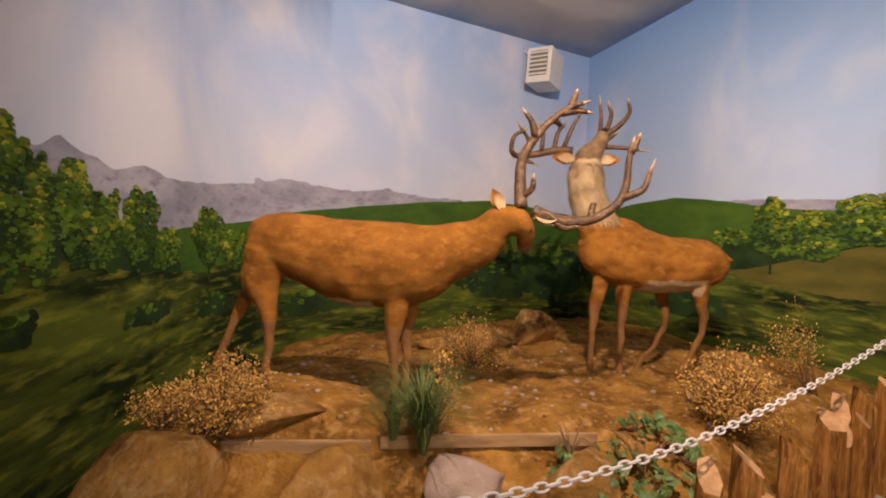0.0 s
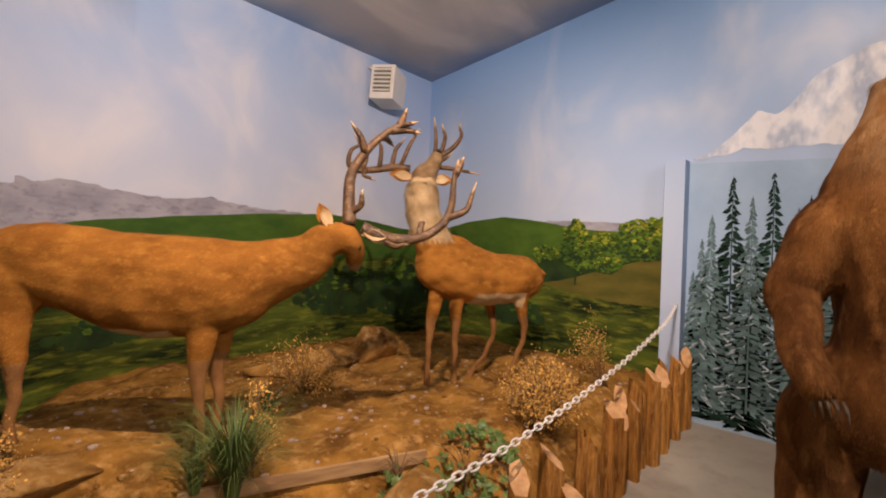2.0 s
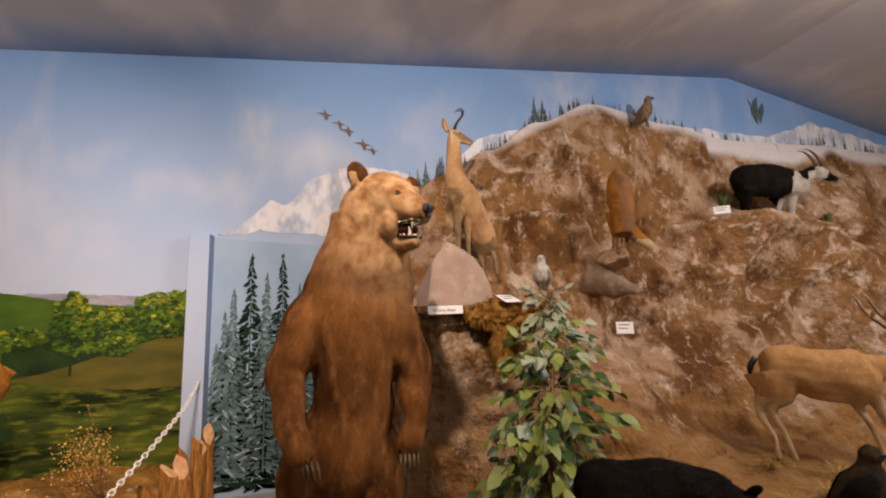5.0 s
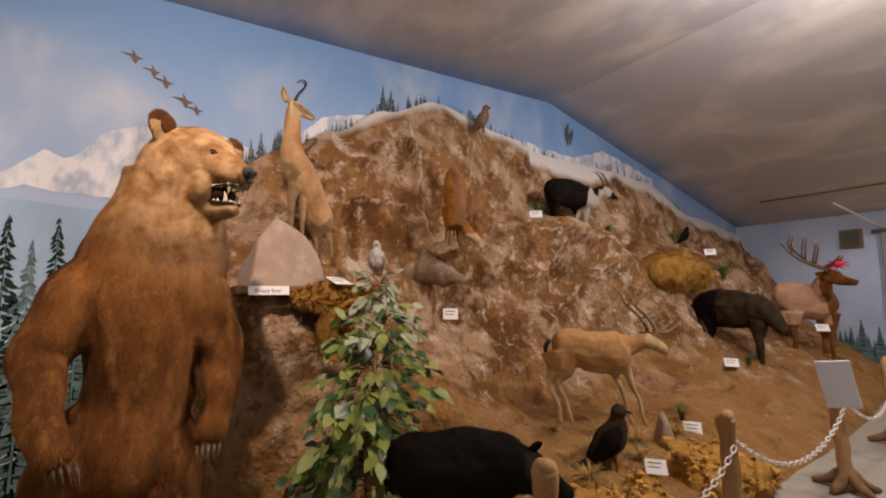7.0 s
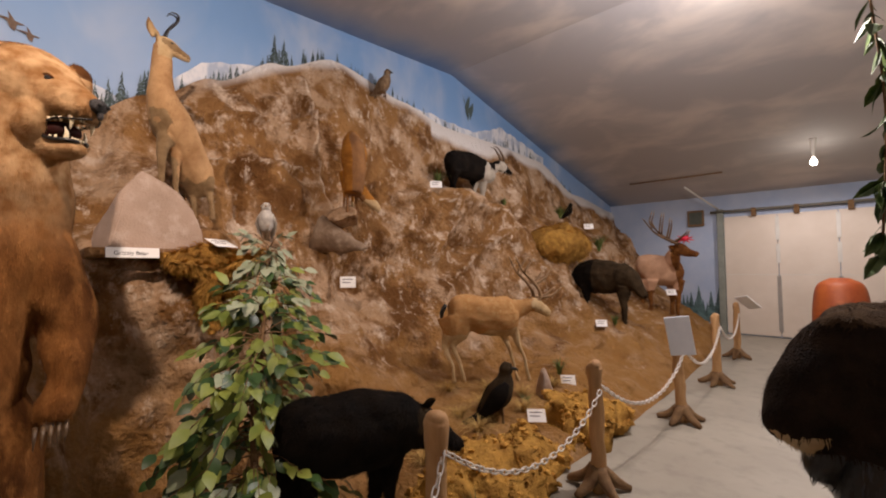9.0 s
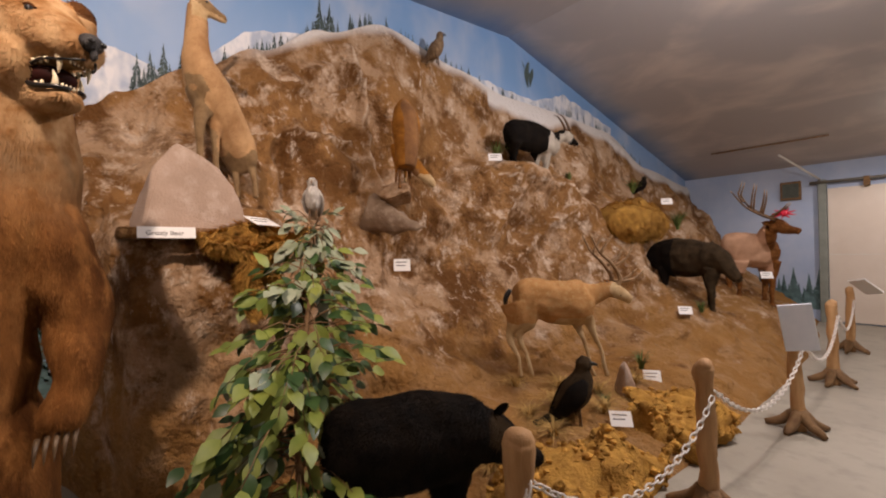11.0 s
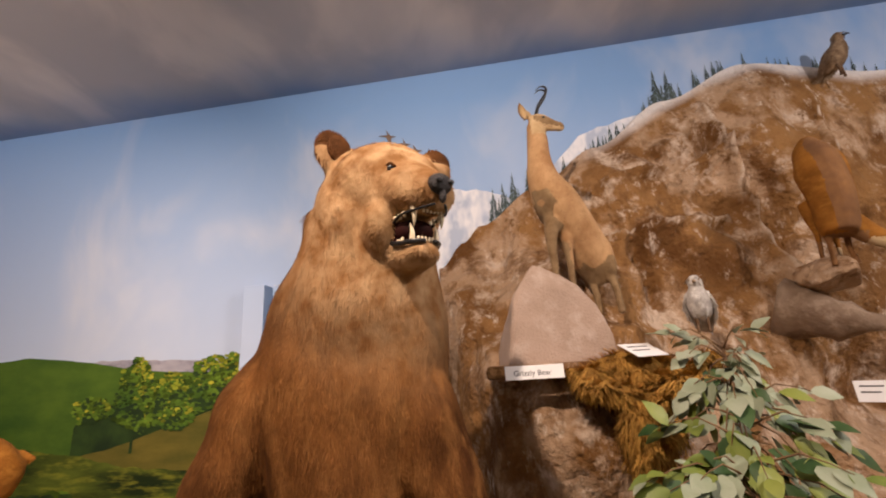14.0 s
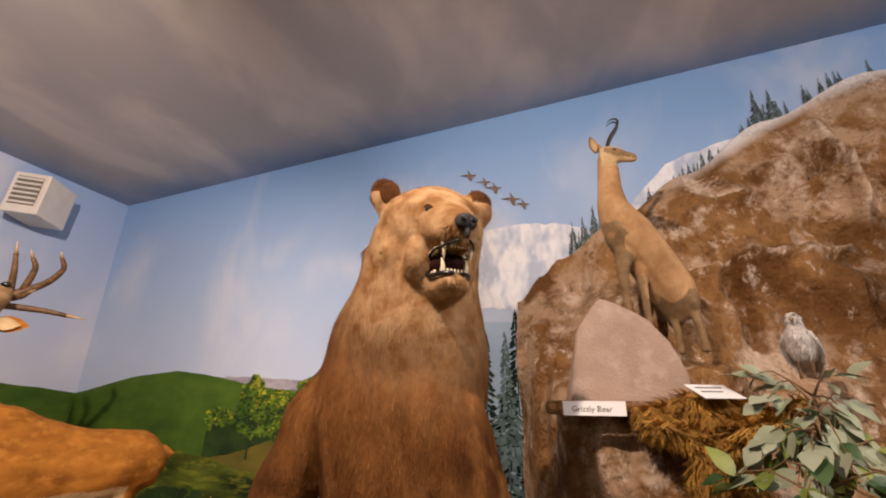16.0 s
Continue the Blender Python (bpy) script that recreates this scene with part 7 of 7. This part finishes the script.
peat_bank((2.10, -2.95, 0.08), 0.40, 0.80, 0.22, MOSS, "crumbly bank of golden-brown peat behind the posts", 54)
peat_bank((2.15, -4.55, 0.10), 0.40, 0.75, 0.22, MOSS, "crumbly bank of golden peat beside the cards", 55)
rock("stump_rock", (2.55, -4.55, 0.30), (0.12, 0.12, 0.24), GRANITE, "small upright reddish stone beside the game bird", 15)
for x, y, lab in ((3.25, -3.75, "tuft of long dry straw under the fallow deer"), (3.0, -4.1, "tuft of long dry straw under the fallow deer"), (2.8, -3.75, "tuft of long dry straw under the fallow deer"), (2.75, -4.4, "tuft of long dry straw on the slope"), (2.85, -3.45, "tuft of long dry straw on the slope"), (2.5, -3.3, "tuft of dry straw beside the boar"), (2.65, -2.75, "tuft of dry straw beside the boar"), (2.45, -3.95, "tuft of dry straw beside the game bird"), (2.6, -4.85, "tuft of dry straw on the slope")):
    blades("straw_tuft", (x, y, slope_z(x, y) - 0.01), 130, 0.24, 0.40, STRAW, lab, int(y * -100), "straw", 0.004, 1.8)
for q, n, h, lab in (((3.95, -7.75, 2.62), 90, 0.34, "green fern sprig behind the hay mound"), ((2.5, -4.1, 0.26), 40, 0.16, "small green leaves below the game bird"), ((2.6, -5.0, 0.4), 26, 0.28, "small green leaves beside a card"), ((4.35, -4.75, 2.9), 70, 0.30, "dark green sprig beside the goat"), ((4.45, -6.6, 2.8), 40, 0.2, "small green sprig below the goat"), ((2.75, -7.2, 0.75), 40, 0.24, "green sprig below the boar"), ((3.6, -8.7, 2.0), 80, 0.5, "green sprig beside the elk"), ((2.95, -1.9, 0.22), 40, 0.26, "green leaves at the foot of the rock"), ((1.75, -2.3, 0.05), 26, 0.34, "pale green leaves beside the first post")):
    blades("green_sprig", q, n, h, h * 0.7, GRASS, lab, int(h * 1000) + n, "plant", 0.012, 0.8)


# ---- the barrier along the mountain ----
def barrier_post(x, y, h, lean, seed, label):
    base = empty("barrier_post", (x, y, 0), label, "post", "wooden barrier posts")
    bm = bmesh.new()
    tube(bm, [(x, y, 0.0, 0.062), (x + lean * 0.4, y, h * 0.4, 0.055), (x + lean * 0.8, y, h * 0.8, 0.052), (x + lean, y, h * 0.95, 0.060), (x + lean - 0.02, y + 0.015, h, 0.036)], 12, 4)
    rough_up(bm.verts, 0.16, 0.020, seed)
    rough_up(bm.verts, 0.05, 0.008, seed + 1)
    part("pole", bm, POST_WOOD, base)
    bm = bmesh.new()
    for k in range(5):
        a = seed + k * 1.26
        d = Vector((math.cos(a), math.sin(a), 0))
        c = Vector((x, y, 0))
        tube(bm, [(*(c + d * 0.02 + Vector((0, 0, 0.16))), 0.05), (*(c + d * 0.12 + Vector((0, 0, 0.07))), 0.045), (*(c + d * 0.24 + Vector((0, 0, 0.022))), 0.022)], 8, 3)
    rough_up(bm.verts, 0.08, 0.014, seed + 3)
    for v in bm.verts:
        v.co.z = max(v.co.z, 0.0)
    part("root_base", bm, STEM, base, "dark gnarled root base")


POSTS = [(1.60, -1.79, 0.97, 0.0), (1.50, -3.46, 0.95, 0.01), (1.40, -5.45, 0.95, 0.03), (1.40, -7.40, 1.0, 0.0), (1.48, -9.7, 1.0, 0.0)]
for i, (x, y, h, lean) in enumerate(POSTS):
    barrier_post(x, y, h, lean, i * 1.3, "pale peeled wooden barrier post on a gnarled root")
for (xa, ya, ha, _), (xb, yb, hb, _) in zip(POSTS, POSTS[1:]):
    za, zb = ha - 0.17, hb - 0.17
    pts = []
    for k in range(9):
        t = k / 8
        pts.append((xa + (xb - xa) * t - 0.055 * (1 if 0 < k < 8 else 0.9), ya + (yb - ya) * t, za + (zb - za) * t - 0.34 * 4 * t * (1 - t) * 0.9))
    chain(pts, "white plastic chain sagging between wooden posts")
chain([(1.545, -1.79, 0.80), (1.50, -1.68, 0.66), (1.46, -1.52, 0.58), (1.42, -1.30, 0.56), (1.36, -1.1, 0.62)], "white plastic chain hanging from the first post")
bm = bmesh.new()
box(bm, (-0.12, -0.012, -0.21), (0.12, 0.012, 0.21), 0.006)
thing("notice_board", bm, material("blue_white_board", (0.66, 0.69, 0.74), 0.5, (0.58, 0.62, 0.68), 6), "pale blue-white notice board leaning on a post", "board", smooth=False, at=pose(1.37, -5.335, 0.94, -8, 8, 12))
bm = bmesh.new()
box(bm, (-0.14, -0.012, -0.17), (0.14, 0.012, 0.17), 0.006)
thing("notice_board", bm, CARD, "small white notice board tilted on a post", "board", smooth=False, at=pose(1.30, -9.75, 1.02, -50, 10, -40))

# ---- the far end of the room ----
door = empty("garage_door", (0.2, YF + 0.03, 0), "tall cream folding garage door with narrow joints", "garage door")
for i in range(5):
    x1 = 2.12 - i * 1.06
    bm = bmesh.new()
    box(bm, (x1 - 1.045, YF + 0.004, 0.03), (x1, YF + 0.05, 2.92), 0.006)
    part("panel", bm, DOOR_PAINT, door, smooth=False)
    for z in (1.48,):
        bm = bmesh.new()
        box(bm, (x1 - 1.03, YF + 0.051, z - 0.006), (x1 - 0.015, YF + 0.056, z + 0.006), 0.001)
        part("seam", bm, METAL_WHITE, door, "thin horizontal seam of the panel", smooth=False)
    if i:
        for z0, z1, mat in ((2.3, 2.86, METAL_WHITE), (1.75, 2.2, METAL_WHITE), (0.15, 1.45, GREY_STRIP)):
            bm = bmesh.new()
            box(bm, (x1 - 0.03, YF + 0.052, z0), (x1 + 0.045, YF + 0.068, z1), 0.004)
            part("joint_strip", bm, mat, door, "metal strip over a panel joint", smooth=False)
bm = bmesh.new()
tube(bm, [(2.4, YF + 0.14, 3.06, 0.03), (0, YF + 0.14, 3.06, 0.03), (-3.4, YF + 0.14, 3.08, 0.03)], 8, 3)
part("track", bm, GRILLE, door, "dark metal door track")
for x in (1.5, 0.7, -0.2, -1.2, -2.2):
    bm = bmesh.new()
    box(bm, (x - 0.05, YF + 0.06, 2.90), (x + 0.05, YF + 0.17, 3.10), 0.01)
    part("roller_bracket", bm, STEM, door, "rusty brown roller bracket", smooth=False)
for x in (2.20, -3.30):
    bm = bmesh.new()
    box(bm, (x - 0.07, YF + 0.003, 0), (x + 0.07, YF + 0.12, 3.12), 0.008)
    part("door_frame", bm, material("grey_green_frame", (0.26, 0.28, 0.24), 0.6, (0.2, 0.22, 0.19), 5), door, smooth=False)
bm = bmesh.new()
tube(bm, [(2.22, YF + 0.16, 3.12, 0.022), (2.75, YF + 1.1, 3.62, 0.022)], 8, 3)
thing("ceiling_brace", bm, METAL_WHITE, "pale metal brace from the door track to the ceiling", "brace")
bm = bmesh.new()
tube(bm, [(1.9, YF + 1.5, ceiling_z(YF + 1.5) - 0.025, 0.016), (3.9, YF + 1.5, ceiling_z(YF + 1.5) - 0.025, 0.016)], 8, 3)
thing("ceiling_pipe", bm, STEM, "thin brown pipe fixed under the ceiling", "pipe")
DARK_BOX = material("dark_green_box", (0.05, 0.06, 0.045), 0.6, (0.08, 0.09, 0.07), 9)
wall_box = empty("wall_box", (2.75, YF + 0.05, 2.94), "dark green framed box on the wall by the garage door", "wall box")
bm = bmesh.new()
box(bm, (2.56, YF + 0.003, 2.73), (2.94, YF + 0.07, 3.15), 0.012)
part("frame", bm, STEM, wall_box, smooth=False)
bm = bmesh.new()
box(bm, (2.60, YF + 0.07, 2.78), (2.90, YF + 0.078, 3.10), 0.004)
part("panel", bm, DARK_BOX, wall_box, "mottled dark green panel", smooth=False)
painted_pines_south = bmesh.new()
rng = random.Random(8)
for i in range(26):
    x, h = 2.2 + 0.09 * i, rng.uniform(0.5, 1.0)
    n = 9
    for k in range(n):
        f = k / n
        for sg in (-1, 1):
            painted_pines_south.faces.new([painted_pines_south.verts.new((x + sg * a * h * 0.22 * f, YF + 0.004 + i * 0.0002, 0.25 + h * (1 - f) + b * h / n)) for a, b in ((0, 0.5), (0.6, -0.1), (1, -1), (0, -0.8))])
thing("mural_far_pines", painted_pines_south, FAR_PINE, "painted blue-green pines on the far wall", "mural", kind="structure", smooth=False)


def bulb(place, watt_glow, label):
    base = empty("bulb_lamp", place, label, "ceiling lamp", "bare bulb lamps")
    x, y, z = place
    bm = bmesh.new()
    top = ceiling_z(y)
    tube(bm, [(x, y, top, 0.06), (x, y, top - 0.03, 0.055), (x, y, z + 0.09, 0.022), (x, y, z + 0.05, 0.02)], 12, 2, 0, (1, 0, 0))
    part("socket", bm, METAL_WHITE, base)
    bm = bmesh.new()
    tube(bm, [(x, y, z + 0.055, 0.018), (x, y, z + 0.02, 0.035), (x, y, z - 0.03, 0.052), (x, y, z - 0.075, 0.035), (x, y, z - 0.09, 0.006)], 14, 5, 0, (1, 0, 0))
    m = bpy.data.materials.new("glowing_glass")
    m.use_nodes = True
    b = m.node_tree.nodes["Principled BSDF"]
    b.inputs["Emission Color"].default_value, b.inputs["Emission Strength"].default_value = (1, 0.9, 0.8, 1), watt_glow
    ob = part("glass_bulb", bm, m, base, "glowing white bulb")
    ob.visible_shadow = False


bulb((0.90, -6.0, 4.90), 30, "bare glowing bulb under the ceiling ridge")
bulb((0.33, -10.6, 3.62), 30, "bare glowing bulb near the garage door")

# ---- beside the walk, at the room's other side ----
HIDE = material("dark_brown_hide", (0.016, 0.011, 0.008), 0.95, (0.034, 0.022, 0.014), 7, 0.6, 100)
HIDE_TOP = material("brown_top_hide", (0.085, 0.052, 0.026), 0.95, (0.04, 0.025, 0.014), 9, 0.6, 100)
for dull in (HIDE, HIDE_TOP):
    dull.node_tree.nodes["Principled BSDF"].inputs["Specular IOR Level"].default_value = 0.08


def bison():
    """A heavy, square-shouldered animal with its head hung low."""
    bm = bmesh.new()
    box(bm, (-0.66, -3.30, 0.66), (0.20, -2.56, 1.49), 0.11)
    tube(bm, [(-0.24, -3.1, 1.08, 0.42, 0.44), (-0.24, -3.6, 1.02, 0.40, 0.40), (-0.24, -4.1, 0.98, 0.36, 0.36), (-0.24, -4.5, 1.0, 0.2, 0.2)], 16, 5)
    tube(bm, [(0.06, -2.72, 1.36, 0.12, 0.17), (0.15, -2.66, 1.24, 0.14, 0.18), (0.24, -2.58, 1.10, 0.12, 0.15), (0.29, -2.53, 1.02, 0.085, 0.11), (0.31, -2.50, 0.97, 0.05, 0.08)], 14, 5, 0, (0, 1, 0))
    tube(bm, [(0.12, -2.66, 0.98, 0.12), (0.18, -2.60, 0.88, 0.09), (0.20, -2.58, 0.80, 0.04)], 10, 4)
    for x, y in ((0.02, -2.75), (-0.50, -2.75), (-0.02, -4.1), (-0.46, -4.1)):
        tube(bm, down(x, y, 0.95, 0.0, 0.07), 10, 4, 0, (1, 0, 0))
    bm = fused(bm, 0.022, 7)
    rough_up(bm.verts, 0.18, 0.03, 3)
    # Browner along the top, pale at the muzzle, black below it.
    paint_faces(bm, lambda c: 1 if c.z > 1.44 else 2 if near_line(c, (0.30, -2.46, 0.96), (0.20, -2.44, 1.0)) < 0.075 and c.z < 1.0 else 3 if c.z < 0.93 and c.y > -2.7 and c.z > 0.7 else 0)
    furry(bm, 26000, 0.035, (0, 0, -1), 0.3, 0.0035, 61)
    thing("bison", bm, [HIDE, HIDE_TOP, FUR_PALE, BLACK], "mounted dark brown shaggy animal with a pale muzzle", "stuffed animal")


bison()
chair = empty("armchair", (0.05, -11.0, 0), "orange-red rounded armchair on a dark foot", "armchair")
SEAT = material("orange_red_leather", (0.52, 0.13, 0.03), 0.5, (0.36, 0.07, 0.02), 4, 0.2)
bm = bmesh.new()
tube(bm, [(0.05, -11.0, 0.22, 0.34, 0.40), (0.05, -11.0, 0.6, 0.36, 0.42), (0.05, -11.03, 1.0, 0.34, 0.40), (0.05, -11.05, 1.32, 0.26, 0.33), (0.05, -11.05, 1.45, 0.08, 0.14)], 18, 5, 0, (0, 1, 0))
part("shell", bm, SEAT, chair)
bm = bmesh.new()
blob(bm, (0.05, -10.70, 0.62), (0.28, 0.16, 0.12), 0, 3)
part("cushion", bm, SEAT, chair)
bm = bmesh.new()
tube(bm, [(0.05, -11.0, 0.0, 0.36), (0.05, -11.0, 0.05, 0.36), (0.05, -11.0, 0.10, 0.10), (0.05, -11.0, 0.25, 0.08)], 16, 2, 0, (1, 0, 0))
part("foot", bm, BLACK, chair)


def garland(top, foot, count, label, seed):
    """A string of dark artificial leaves hanging from the ceiling."""
    rng = random.Random(seed)
    base = empty("leaf_garland", top, label, "garland")
    a, b = Vector(top), Vector(foot)
    st = bmesh.new()
    path = [a, a.lerp(b, 0.35) + Vector((0.05, 0, 0)), a.lerp(b, 0.7) + Vector((-0.03, 0.02, 0)), b]
    tube(st, [(*q, 0.008) for q in path], 6, 6)
    part("cord", st, STEM, base)
    bm = bmesh.new()
    mid = [bm.verts.new((t, 0, 0.05 * math.sin(t * 3))) for t in (0, 0.3, 0.65, 1.0)]
    for sg in (-1, 1):
        edge = [bm.verts.new((t, sg * w, 0.05 * math.sin(t * 3) + 0.1 * w)) for t, w in ((0, 0.02), (0.3, 0.2), (0.65, 0.17), (1.0, 0.0))]
        for i in range(3):
            bm.faces.new((mid[i], mid[i + 1], edge[i + 1], edge[i]))
    leaf = link_mesh("leaf", bm, IVY)
    pts = spline(path, 20)
    for i in range(count):
        q = Vector(pts[rng.randrange(12, len(pts))])
        m = Matrix.Translation(q) @ Euler((rng.uniform(0, 6.3), rng.uniform(0.5, 1.4), rng.uniform(0, 6.3))).to_matrix().to_4x4() @ Matrix.Scale(rng.uniform(0.12, 0.24), 4)
        part("leaf", None, None, base, m=m, data=leaf)


garland((-0.16, -4.22, ceiling_z(-4.22)), (-0.10, -4.22, 1.75), 70, "dark green artificial leaf garland hanging from the ceiling", 9)
